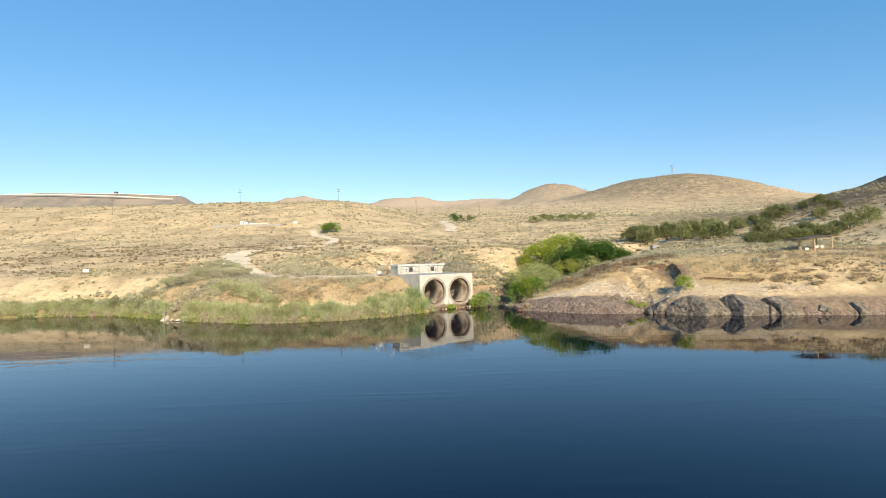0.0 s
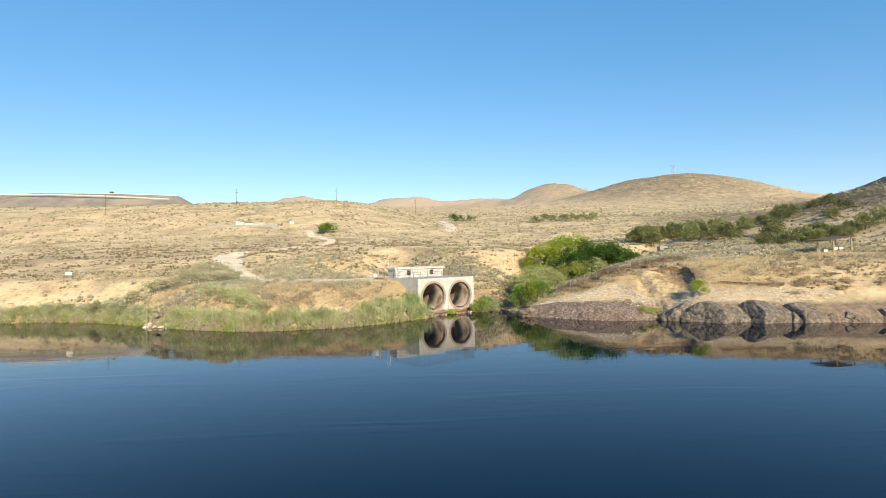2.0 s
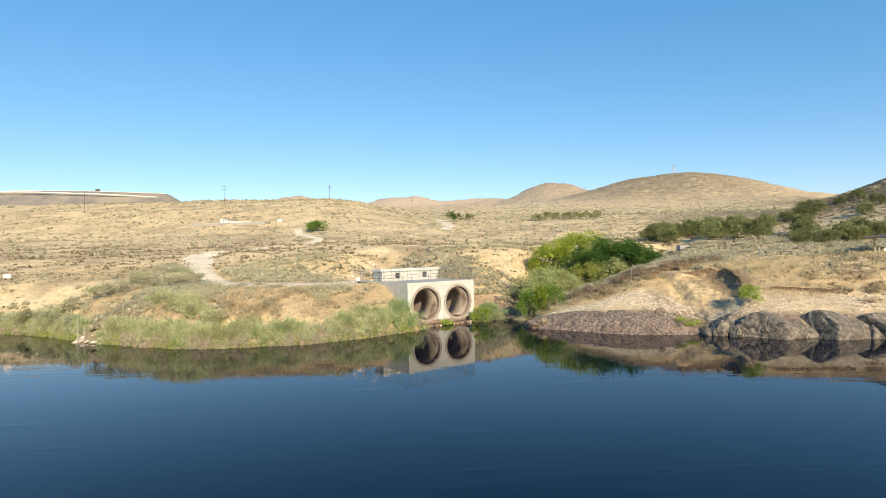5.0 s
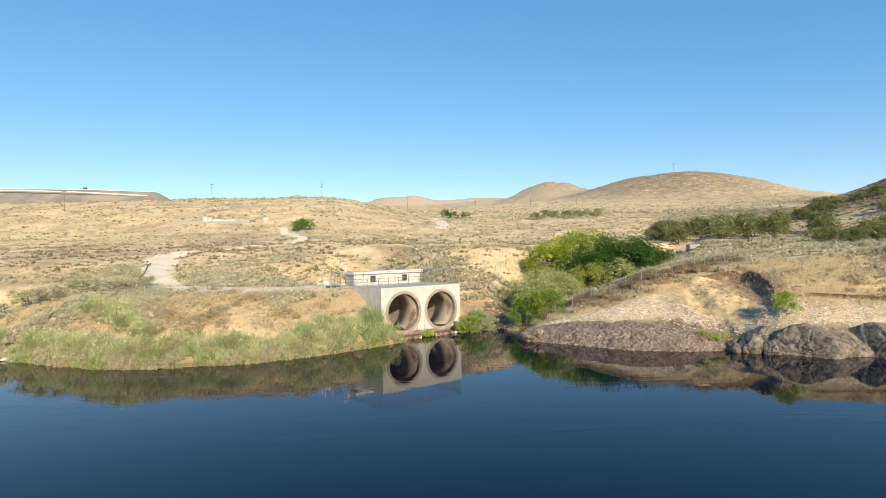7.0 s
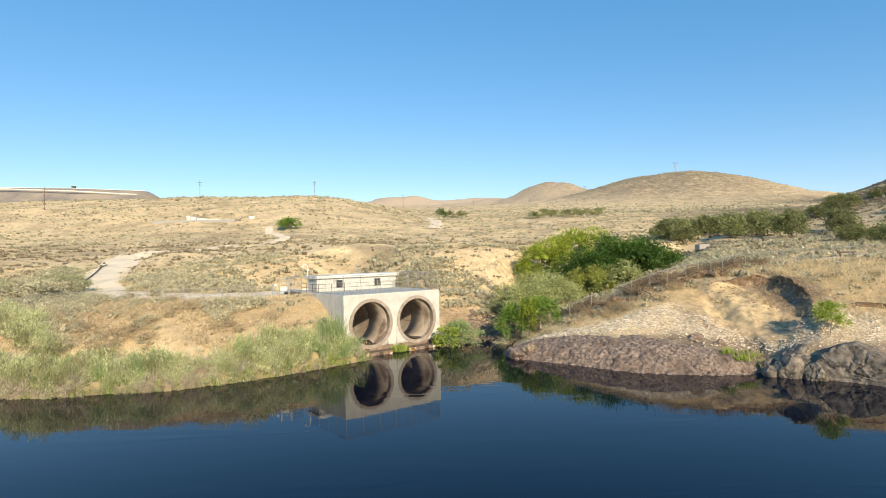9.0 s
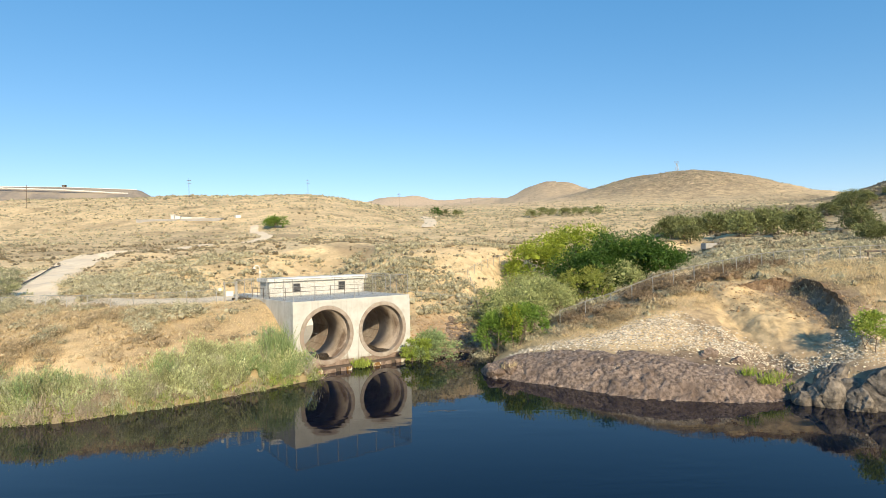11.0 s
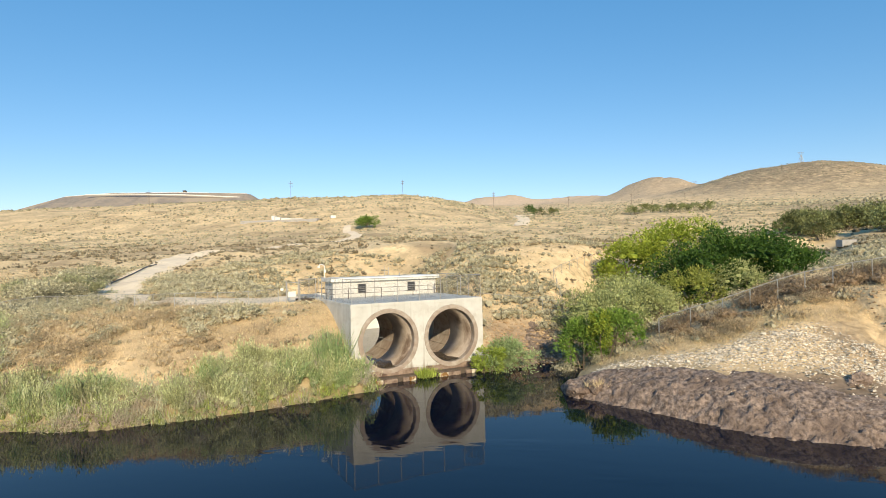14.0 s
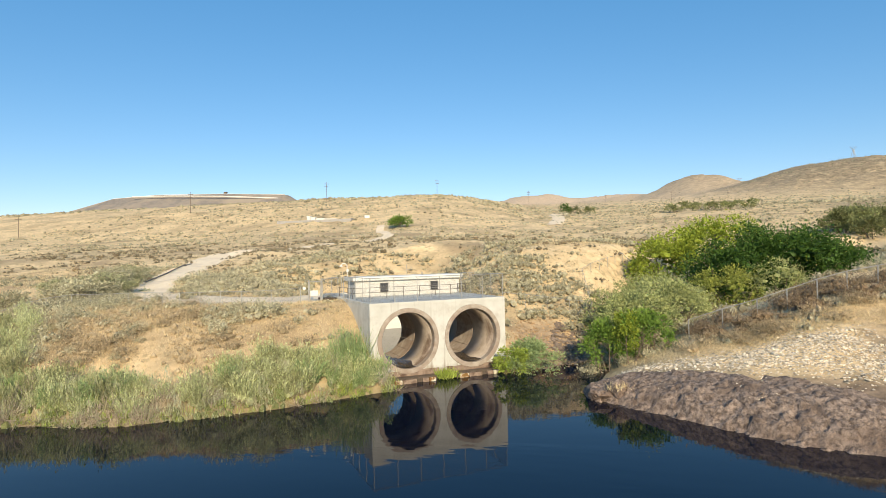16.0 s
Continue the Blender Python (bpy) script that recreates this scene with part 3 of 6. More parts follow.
# real scrub on the big hill; far right, extra scrub colour paints the hill's shade
scrub = np.clip(hill(gx, gy, 470, 1240, 165, 210, 0.66, 4.0) + hill(gx, gy, 640, 600, 190, 260, 1.6, 4.0) + hill(gx, gy, 330, 1640, 90, 120, 0.35) + hill(gx, gy, 285, 310, 120, 120, 1.5, 4.0) + hill(gx, gy, 180, 232, 42, 32, 1.2, 4.0), 0, 1.6)
# distance haze, put into the ground colour as a paler, pinker tint
layer = ground.data.attributes.new("far_haze", "FLOAT", "POINT")
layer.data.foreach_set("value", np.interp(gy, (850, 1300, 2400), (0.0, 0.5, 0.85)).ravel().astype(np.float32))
layer = ground.data.attributes.new("scrub", "FLOAT", "POINT")
layer.data.foreach_set("value", scrub.ravel().astype(np.float32))
tagged(ground, "dry golden grassland hills rising from the river bank", "ground", kind="structure")

water = new("water", mesh_of("water", [(-1500, -70, 0), (1500, -70, 0), (1500, 170, 0), (-1500, 170, 0)], [(0, 1, 2, 3)], [M_WATER]))
tagged(water, "calm dark blue river water with faint ripples", "river", kind="structure")

# ---------------------------------------------------------------- twin-barrel outlet
ZTOP, ZC, R_OUT, R_IN = 7.05, 3.55, 2.95, 2.52
CENTRES = (3.6, 10.1)
outlet = thing("outlet_structure", "pale concrete outlet headwall with two large round conduits at the water", "outlet structure", at=ORIGIN, turn=HEADING)


def pierced_wall(holes, lo, hi, z0, z1, d0, d1, r, steps=72):
    """A wall from lo to hi along s with round holes through it, one cell for each hole."""
    bm = bmesh.new()
    edges = [lo] + [(a + b) / 2 for a, b in zip(holes, holes[1:])] + [hi]
    for c, a, b in zip(holes, edges, edges[1:]):
        angles = sorted({2 * math.pi * k / steps for k in range(steps)} | {math.atan2(z - ZC, s - c) % (2 * math.pi) for s in (a, b) for z in (z0, z1)})
        rings = []
        for d in (d0, d1):
            inner, outer = [], []
            for t in angles:
                ct, st = math.cos(t), math.sin(t)
                k = min((b - c) / ct if ct > 1e-9 else (a - c) / ct if ct < -1e-9 else 1e9, (z1 - ZC) / st if st > 1e-9 else (z0 - ZC) / st if st < -1e-9 else 1e9)
                inner.append(bm.verts.new((c + r * ct, d, ZC + r * st)))
                outer.append(bm.verts.new((c + k * ct, d, ZC + k * st)))
            rings.append((inner, outer))
        n = len(angles)
        for k in range(n):
            j = (k + 1) % n
            (i0, o0), (i1, o1) = rings
            bm.faces.new((i0[k], i0[j], o0[j], o0[k]))
            bm.faces.new((i1[j], i1[k], o1[k], o1[j]))
            bm.faces.new((i0[j], i0[k], i1[k], i1[j]))
            bm.faces.new((o0[k], o0[j], o1[j], o1[k]))
    bmesh.ops.remove_doubles(bm, verts=bm.verts, dist=1e-4)
    bmesh.ops.recalc_face_normals(bm, faces=bm.faces)
    return bm


def lathe(profile, centre, steps=72, arc=(0.0, 2 * math.pi)):
    """A profile of (d, radius), closed, turned round a conduit's axis."""
    bm = bmesh.new()
    full = abs(arc[1] - arc[0] - 2 * math.pi) < 1e-6
    count = steps if full else steps + 1
    rings = []
    for k in range(count):
        t = arc[0] + (arc[1] - arc[0]) * k / steps
        rings.append([bm.verts.new((centre + r * math.cos(t), d, ZC + r * math.sin(t))) for d, r in profile])
    m = len(profile)
    for k in range(steps):
        a, b = rings[k], rings[(k + 1) % count]
        for i in range(m):
            j = (i + 1) % m
            bm.faces.new((a[i], a[j], b[j], b[i]))
    if not full:
        bm.faces.new(rings[0])
        bm.faces.new(rings[-1][::-1])
    bmesh.ops.recalc_face_normals(bm, faces=bm.faces)
    return bm


part("headwall", pierced_wall(CENTRES, 0, LEN, -1.2, ZTOP - 0.3, 0.0, 0.75, R_OUT), M_CONC, outlet)
part("deck_slab", boxes(((0.0, 0.0, ZTOP - 0.299), (LEN, 14.0, ZTOP)), ((0.0, 14.002, ZTOP - 0.299), (2.2, 20.0, ZTOP)), bevel=0.012), M_CONC, outlet, "pale concrete deck on top of the outlet")
for s0 in (0.0, LEN - 0.8):
    part("side_wall", boxes(((s0, 0.752, -1.2), (s0 + 0.8, 13.0 if s0 else 20.0, ZTOP - 0.302)), bevel=0.02), M_CONC, outlet)
part("pier", boxes(((6.45, -0.06, -1.2), (7.25, -0.002, 0.9)), bevel=0.02), M_CONC, outlet)
for c in CENTRES:
    ring = part("bell_mouth", lathe(((-0.03, R_OUT - 0.012), (-0.05, R_OUT - 0.05), (-0.05, R_IN + 0.05), (0.0, R_IN), (0.6, R_IN), (0.6, R_OUT - 0.012)), c), M_STAIN, outlet, "rust-stained flat concrete ring round the conduit")
    part("conduit", lathe(((0.602, R_IN), (5.0, R_IN), (5.0, R_IN + 0.3), (0.602, R_IN + 0.3)), c), M_LINER, outlet, "dark stained round conduit lining", True)
    for row in range(3):
        for k in range(15):
            a0 = radians(6 + 24 * k)
            part("lining_panel", lathe(((5.02 + 1.22 * row, R_IN - 0.03), (6.2 + 1.22 * row, R_IN - 0.07), (6.2 + 1.22 * row, R_IN + 0.25), (5.02 + 1.22 * row, R_IN + 0.25)), c, 6, (a0, a0 + radians(23.2))), M_STAIN, outlet)
    # rust-brown facing between the ring and the river
    bm = bmesh.new()
    cols_s = [c - 2.9 + 5.8 * k / 40 for k in range(41)]
    tops = [min(ZC - math.sqrt(max((R_OUT - 0.01) ** 2 - (s - c) ** 2, 0)), 0.9 + 0.06 * noise.noise(Vector((s * 1.3, c, 0)))) for s in cols_s]
    fr = [(bm.verts.new((s, -0.05, -1.0)), bm.verts.new((s, -0.05, z)), bm.verts.new((s, -0.003, z))) for s, z in zip(cols_s, tops)]
    for a, b in zip(fr, fr[1:]):
        bm.faces.new((a[0], b[0], b[1], a[1]))
        bm.faces.new((a[1], b[1], b[2], a[2]))
    part("base_facing", bm, M_RUST, outlet, "rust-brown stained facing below the conduit")
    # wet silt along the conduit's floor
    bm = bmesh.new()
    rows = []
    for i in range(24):
        d = 0.25 + 8.4 * i / 23
        rows.append([])
        for j in range(13):
            u = -1 + j / 6
            w = 1.35 + 0.35 * noise.noise(Vector((d * 0.6, c, 1.0)))
            s = c - 0.25 + u * w
            rows[-1].append(bm.verts.new((s, d, ZC - math.sqrt(R_IN**2 - (s - c) ** 2) - 0.02 + (1 - abs(u)) * (0.16 + 0.14 * noise.noise(Vector((s * 1.7, d * 1.1, c)))))))
    for a, b in zip(rows, rows[1:]):
        for j in range(12):
            bm.faces.new((a[j], a[j + 1], b[j + 1], b[j]))
    part("silt", bm, M_SILT, outlet, "dark wet silt on the conduit floor", True)
    part("apron", boxes(((c - 2.3, -1.05, -1.0), (c + 2.25, -0.06, 0.42)), bevel=0.03), M_WET, outlet, "wet dark concrete ledge under the conduit")
    for a, b, mat, label in ((-2.1, -1.15, M_LIME, "white limed end of the sill"), (-1.1, 0.2, M_RUST, "rust-streaked wet sill"), (0.75, 1.35, M_RUST, ""), (1.4, 2.0, M_LIME, "")):
        part("sill", boxes(((c + a, -1.3, -1.0), (c + b, -1.055, 0.34)), bevel=0.02), mat, outlet, label)
# assumed open forebay behind, added in white so that its sunlit end wall shows bright through the conduits
part("forebay_wall", boxes(((0.0, 38.0, -1.3), (21.0, 38.8, 6.0))), M_WHITE, outlet, "sunlit white wall of the assumed forebay, seen through the conduits")
for s0 in (0.0, 20.2):
    part("forebay_wall", boxes(((s0, 24.0 if s0 else 20.004, -1.2), (s0 + 0.8, 37.996, 6.0))), M_WHITE, outlet)
part("forebay_floor", boxes(((0.8, 13.1, -1.3), (20.2, 38.0, -0.9))), M_WHITE, outlet)

# hut on the deck
hut = thing("control_hut", "low cream block control hut with a white flat roof", "hut", at=ORIGIN, turn=HEADING)
part("wall", boxes(((1.45, 9.85, ZTOP), (13.5, 12.7, ZTOP + 1.66)), bevel=0.015), M_WALL, hut)
part("roof", boxes(((1.15, 9.5, ZTOP + 1.662), (13.85, 13.0, ZTOP + 2.08)), bevel=0.03), M_WHITE, hut, "white painted flat roof with a deep fascia")
for s0 in (4.2, 9.98):
    w = part("window", boxes(((s0, 9.78, 7.5), (s0 + 0.84, 9.9, 8.4))), M_DARK, hut, "small dark barred window")
    part("frame", boxes(((s0 - 0.06, 9.76, 7.44), (s0, 9.86, 8.46)), ((s0 + 0.84, 9.76, 7.44), (s0 + 0.9, 9.86, 8.46)), ((s0, 9.76, 8.4), (s0 + 0.84, 9.86, 8.46)), ((s0, 9.76, 7.44), (s0 + 0.84, 9.86, 7.5))), M_GALV, w)
    for k in range(3):
        part("bar", boxes(((s0, 9.755, 7.68 + 0.2 * k), (s0 + 0.84, 9.775, 7.71 + 0.2 * k))), M_GALV, w)

# ---------------------------------------------------------------- plants
def fast_mesh(name, verts, quads, mat, which=None, smooth=False):
    """A mesh of alike faces in one material, or in several picked by which."""
    verts, quads = np.asarray(verts, np.float32), np.asarray(quads, np.int32)
    me = bpy.data.meshes.new(name)
    me.vertices.add(len(verts))
    me.vertices.foreach_set("co", verts.ravel())
    n = quads.shape[1]
    me.loops.add(quads.size)
    me.loops.foreach_set("vertex_index", quads.ravel())
    me.polygons.add(len(quads))
    me.polygons.foreach_set("loop_start", np.arange(0, quads.size, n, dtype=np.int32))
    for m in mat if isinstance(mat, (list, tuple)) else (mat,):
        me.materials.append(m)
    if which is not None:
        me.polygons.foreach_set("material_index", np.asarray(which, np.int32))
    me.polygons.foreach_set("use_smooth", np.full(len(quads), smooth))
    me.update(calc_edges=True)
    return me


def lumps(seed, count, radius, high, fat, sides=5, squat=0.75):
    """Crinkled cushions of foliage heaped into a bush."""
    rng = np.random.default_rng(seed)
    vs, fs = [], []
    for k in range(count):
        a, reach = rng.random() * 6.283, radius * math.sqrt(rng.random()) * 0.72
        r = fat * rng.uniform(0.65, 1.25)
        up = high * squat * (1 - (reach / radius) ** 2) * rng.uniform(0.45, 1.0)
        ring = np.arange(sides) * 2 * np.pi / sides + rng.random() * 6
        body = [np.stack([np.cos(ring + t) * q, np.sin(ring + t) * q, np.full(sides, z)], 1) for t, q, z in ((0, 0.75, -0.7), (np.pi / sides, 1.0, 0.1))] + [np.array([[0, 0, 0.85]])]
        v = np.concatenate(body) * r * rng.uniform(0.68, 1.25, (2 * sides + 1, 1)) + np.array([math.cos(a) * reach, math.sin(a) * reach, up])
        f = []
        for i in range(sides):
            j = (i + 1) % sides
            f += [(i, j, sides + i), (j, sides + j, sides + i), (sides + i, sides + j, 2 * sides)]
        vs.append(v)
        fs.append(np.array(f) + (2 * sides + 1) * k)
    return np.concatenate(vs), np.concatenate(fs)


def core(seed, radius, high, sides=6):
    """The dense woody inside of a bush: a low uneven mound, coloured to stand for the shade within."""
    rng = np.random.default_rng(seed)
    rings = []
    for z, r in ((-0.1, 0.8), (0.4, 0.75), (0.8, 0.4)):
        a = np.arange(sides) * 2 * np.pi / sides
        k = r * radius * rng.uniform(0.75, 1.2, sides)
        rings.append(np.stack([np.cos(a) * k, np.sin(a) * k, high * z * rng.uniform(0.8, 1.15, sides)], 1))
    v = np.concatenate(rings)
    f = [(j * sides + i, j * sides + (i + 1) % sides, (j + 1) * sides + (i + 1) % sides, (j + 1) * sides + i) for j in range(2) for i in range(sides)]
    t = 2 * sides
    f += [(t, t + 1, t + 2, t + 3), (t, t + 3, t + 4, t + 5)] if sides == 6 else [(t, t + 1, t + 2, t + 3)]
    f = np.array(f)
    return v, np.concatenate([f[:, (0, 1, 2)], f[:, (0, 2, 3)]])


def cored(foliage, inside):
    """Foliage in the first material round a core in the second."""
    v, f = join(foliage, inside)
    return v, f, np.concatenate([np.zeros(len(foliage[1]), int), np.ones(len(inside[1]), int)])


def leaves(rng, base, way, size, wide):
    """A narrow pointed leaf at each base, along way, with a random turn."""
    n = len(base)
    way = way / np.linalg.norm(way, axis=1, keepdims=True)
    side = np.cross(way, rng.normal(size=(n, 3)))
    side /= np.linalg.norm(side, axis=1, keepdims=True) + 1e-9
    size = np.broadcast_to(size, (n,))[:, None]
    w = size * wide
    mid = base + way * size * 0.25
    v = np.stack([mid + side * w, base + way * size, mid - side * w], 1).reshape(-1, 3)
    return v, np.arange(3 * n).reshape(n, 3)


def dome(seed, count, radius, high, size, wide=0.3, clumps=14, upright=0.6, squat=0.75):
    """Foliage in uneven clumps over a low rounded bush."""
    rng = np.random.default_rng(seed)
    az, el = rng.random(clumps) * 2 * np.pi, np.arcsin(rng.random(clumps) ** 0.8)
    reach = rng.uniform(0.55, 1.0, clumps)
    low = np.where(rng.random(clumps) < 0.45, rng.uniform(0.15, 0.5, clumps), 1.0)
    cen = np.stack([np.cos(az) * np.cos(el * low) * radius * reach, np.sin(az) * np.cos(el * low) * radius * reach, np.sin(el * low) * high * reach * squat + 0.08 * high], 1)
    pick = rng.integers(0, clumps, count)
    off = rng.normal(size=(count, 3)) * np.array([radius, radius, high]) * 0.17
    base = cen[pick] + off
    base[:, 2] = np.clip(base[:, 2], 0.02, None)
    way = off / (np.linalg.norm(off, axis=1, keepdims=True) + 1e-6) + np.array([0, 0, upright * 1.6]) + rng.normal(size=(count, 3)) * 0.35
    return leaves(rng, base, way, size * rng.uniform(0.6, 1.3, count), wide)


def tuft(seed, count, spread, high, wide=0.045, lean=0.35):
    """Upright blades from one foot."""
    rng = np.random.default_rng(seed)
    base = np.concatenate([rng.normal(size=(count, 2)) * spread, np.zeros((count, 1))], 1)
    way = np.concatenate([rng.normal(size=(count, 2)) * lean, np.ones((count, 1))], 1)
    return leaves(rng, base, way, high * rng.uniform(0.55, 1.15, count), wide)


def fan(seed, stems, reach, high, leafy, size=0.17):
    """A bush of stems that spread from one foot, feathered with small leaves towards their tips."""
    rng = np.random.default_rng(seed)
    az, out = rng.random(stems) * 2 * np.pi, np.sqrt(rng.random(stems))
    way = np.stack([np.cos(az) * out * reach, np.sin(az) * out * reach, high * (1 - 0.45 * out**2)], 1)
    tall = np.linalg.norm(way, axis=1) * rng.uniform(0.72, 1.08, stems)
    way /= np.linalg.norm(way, axis=1, keepdims=True)
    foot = np.concatenate([rng.normal(size=(stems, 2)) * 0.22 * reach, np.full((stems, 1), -0.1)], 1)
    a, fa = leaves(rng, foot, way, tall, 0.008)
    t = 1 - 0.72 * rng.random((stems, leafy)) ** 1.3
    pos = (foot[:, None] + way[:, None] * (t * tall[:, None])[..., None]).reshape(-1, 3) + rng.normal(size=(stems * leafy, 3)) * 0.045
    turn = np.repeat(way, leafy, 0) * 1.5 + rng.normal(size=(stems * leafy, 3)) * 0.55 + np.array([0, 0, 0.4])
    b, fb = leaves(rng, pos, turn, size * rng.uniform(0.6, 1.3, stems * leafy), 0.15)
    return join((a, fa), (b, fb))


def twigs(seed, count, reach, high):
    rng = np.random.default_rng(seed)
    way = np.concatenate([rng.normal(size=(count, 2)), rng.uniform(0.3, 1.4, (count, 1))], 1)
    return leaves(rng, np.zeros((count, 3)) + rng.normal(size=(count, 3)) * 0.05 * np.array([1, 1, 0]), way * np.array([reach, reach, high]), reach * rng.uniform(0.6, 1.1, count), 0.018)


def join(*some):
    vs, fs, at = [], [], 0
    for v, f in some:
        vs.append(v)
        fs.append(f + at)
        at += len(v)
    return np.concatenate(vs), np.concatenate(fs)


def spread_out(shapes, places, scales, seed):
    """One mesh's worth of many plants: shapes picked at random, each turned at random."""
    rng = np.random.default_rng(seed)
    vs, fs, ms, at = [], [], [], 0
    pick = rng.integers(0, len(shapes), len(places))
    for k, (v, f, *w) in enumerate(shapes):
        p, s = places[pick == k], scales[pick == k]
        if not len(p):
            continue
        a = rng.random(len(p)) * 2 * np.pi
        c, sn = np.cos(a)[:, None], np.sin(a)[:, None]
        x = v[None, :, 0] * c - v[None, :, 1] * sn
        y = v[None, :, 0] * sn + v[None, :, 1] * c
        tall = rng.uniform(0.75, 1.2, (len(p), 1))
        out = np.stack([x, y, v[None, :, 2] * tall], -1) * s[:, None, None] + p[:, None]
        vs.append(out.reshape(-1, 3))
        fs.append((f[None] + (np.arange(len(p)) * len(v))[:, None, None] + at).reshape(-1, f.shape[1]))
        ms.append(np.tile(w[0], len(p)) if w else np.zeros(len(p) * len(f), int))
        at += out.shape[0] * out.shape[1]
    return np.concatenate(vs), np.concatenate(fs), np.concatenate(ms)


def spread_mesh(shapes, places, scales, seed, mat):
    v, f, w = spread_out(shapes, places, scales, seed)
    return v, f, mat, w


def scatter(seed, count, xs, ys, keep, fan=False):
    """Random places in a rectangle, or in a fan that opens away from the river, with their ground."""
    rng = np.random.default_rng(seed)
    y = rng.uniform(*ys, count) if not fan else ys[0] * (ys[1] / ys[0]) ** rng.random(count)
    x = rng.uniform(*xs, count) * (y / ys[0] if fan else 1)
    ok = keep(x, y, rng) & ~in_cut(x, y, 0.8)
    x, y = x[ok], y[ok]
    return np.stack([x, y, lie(x, y)], 1)


ROAD = ((-13.5, 122.5), (-18.5, 121.5), (-25, 120.8), (-33, 123.5), (-41, 129.0), (-47.5, 138.0), (-52.5, 148.0), (-58, 161), (-63, 174), (-64, 183), (-60, 193), (-50, 208), (-44, 222), (-45, 238), (-52, 256), (-60, 272), (-66, 290))


def near_line(x, y, line):
    far = np.full(np.shape(x), 1e9)
    for (ax, ay), (bx, by) in zip(line, line[1:]):
        t = np.clip(((x - ax) * (bx - ax) + (y - ay) * (by - ay)) / ((bx - ax) ** 2 + (by - ay) ** 2), 0, 1)
        far = np.minimum(far, np.hypot(x - ax - t * (bx - ax), y - ay - t * (by - ay)))
    return far


def inland(x, y):
    """Metres from the nearer shore; below zero on the water."""
    return np.maximum(y - np.interp(x, WEST_X, WEST_Y), np.where(x > 13, y - np.interp(x, EAST_X, EAST_Y), -99))


EAST_FENCE = ((22.5, 119.8), (28, 119.6), (33, 120.6), (37.5, 120.4), (41.5, 122.0), (50, 126.7), (57, 129), (70, 129.0))


def open_land(x, y, rng):
    return (near_line(x, y, EAST_FENCE) > 1.4) & ~((x > 15) & (x < 60) & (inland(x, y) < 11.5)) & (np.hypot(x - 81, y - 119) > 6.5) & (inland(x, y) > 5.5) & (near_line(x, y, ROAD) > 2.6) & (soil_at(x, y) < 0.35)


def patchy(x, y, rng, size, seed, share):
    return wave(x, y, size, seed, 3) * 0.9 + rng.random(np.shape(x)) * 0.5 > share


# straw-coloured grass over the slopes
blades = [tuft(40 + k, 5, 0.24, 0.38, 0.04, 0.6) for k in range(6)]
spots = scatter(1, 38000, (-95, 90), (96, 160), lambda x, y, r: (inland(x, y) > 3.0) & (near_line(x, y, ROAD) > 2.0) & (soil_at(x, y) < r.random(x.shape)) & ((x < 14) | (inland(x, y) > np.interp(x, (44, 47), (11, 4.5)))) & (wave(x, y, 7, 12) + 0.7 * r.random(x.shape) > 0.1))
tall = np.random.default_rng(2).uniform(0.6, 1.3, len(spots))
grass = new("grass", fast_mesh("grass", *spread_mesh(blades, spots, tall, 3, M_GRASS)))
tagged(grass, "dry straw-yellow grass tufts on the slopes", "grass", kind="stuff")

spots = scatter(103, 16000, (-60, -1), (98, 120), lambda x, y, r: (inland(x, y) > 3.2) & (near_line(x, y, ROAD) > 2.6) & (wave(x, y, 4, 112) + 0.6 * r.random(x.shape) > 0.15))
grass = new("grass", fast_mesh("grass", *spread_mesh([tuft(46 + k, 14, 0.34, 0.4, 0.028, 0.6) for k in range(5)], spots, np.random.default_rng(104).uniform(0.5, 1.2, len(spots)), 105, M_GRASS)))
tagged(grass, "taller golden grass on the bank above the shore", "grass", kind="stuff")

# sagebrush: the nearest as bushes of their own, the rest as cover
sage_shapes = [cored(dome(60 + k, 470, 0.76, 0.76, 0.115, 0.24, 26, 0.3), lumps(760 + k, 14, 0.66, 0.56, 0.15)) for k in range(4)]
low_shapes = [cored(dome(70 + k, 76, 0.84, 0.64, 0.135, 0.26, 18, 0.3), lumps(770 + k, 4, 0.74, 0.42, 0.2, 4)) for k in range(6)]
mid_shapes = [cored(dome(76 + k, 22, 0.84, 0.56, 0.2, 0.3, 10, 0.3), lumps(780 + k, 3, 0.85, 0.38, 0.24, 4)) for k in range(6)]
upper_shapes = [join(dome(86 + k, 6, 0.8, 0.5, 0.36, 0.3, 5, 0.7), lumps(790 + k, 1, 0.5, 0.3, 0.42, 5)) for k in range(6)]
far_shapes = [lumps(800 + k, 1, 0.3, 0.3, 0.66, 4) for k in range(4)]


def bush_kind(name, label, category, group, shapes, mat, stem_seed, places, scales, seed):
    """Bushes with their own stems and foliage; the meshes are shared."""
    rng = np.random.default_rng(seed)
    masters = []
    for k, (v, f, *w) in enumerate(shapes):
        root = thing(name, label, category, group)
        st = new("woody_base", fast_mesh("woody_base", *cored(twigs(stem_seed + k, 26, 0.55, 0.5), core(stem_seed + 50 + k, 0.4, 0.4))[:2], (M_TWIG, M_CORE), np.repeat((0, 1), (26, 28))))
        fo = new("foliage", fast_mesh("foliage", v, f, (mat, M_SAGE_DULL_SHADE) if w else mat, w[0] if w else None))
        st.parent = fo.parent = root
        masters.append(root)
    used = set()
    for p, s in zip(places, scales):
        k = int(rng.integers(0, len(shapes)))
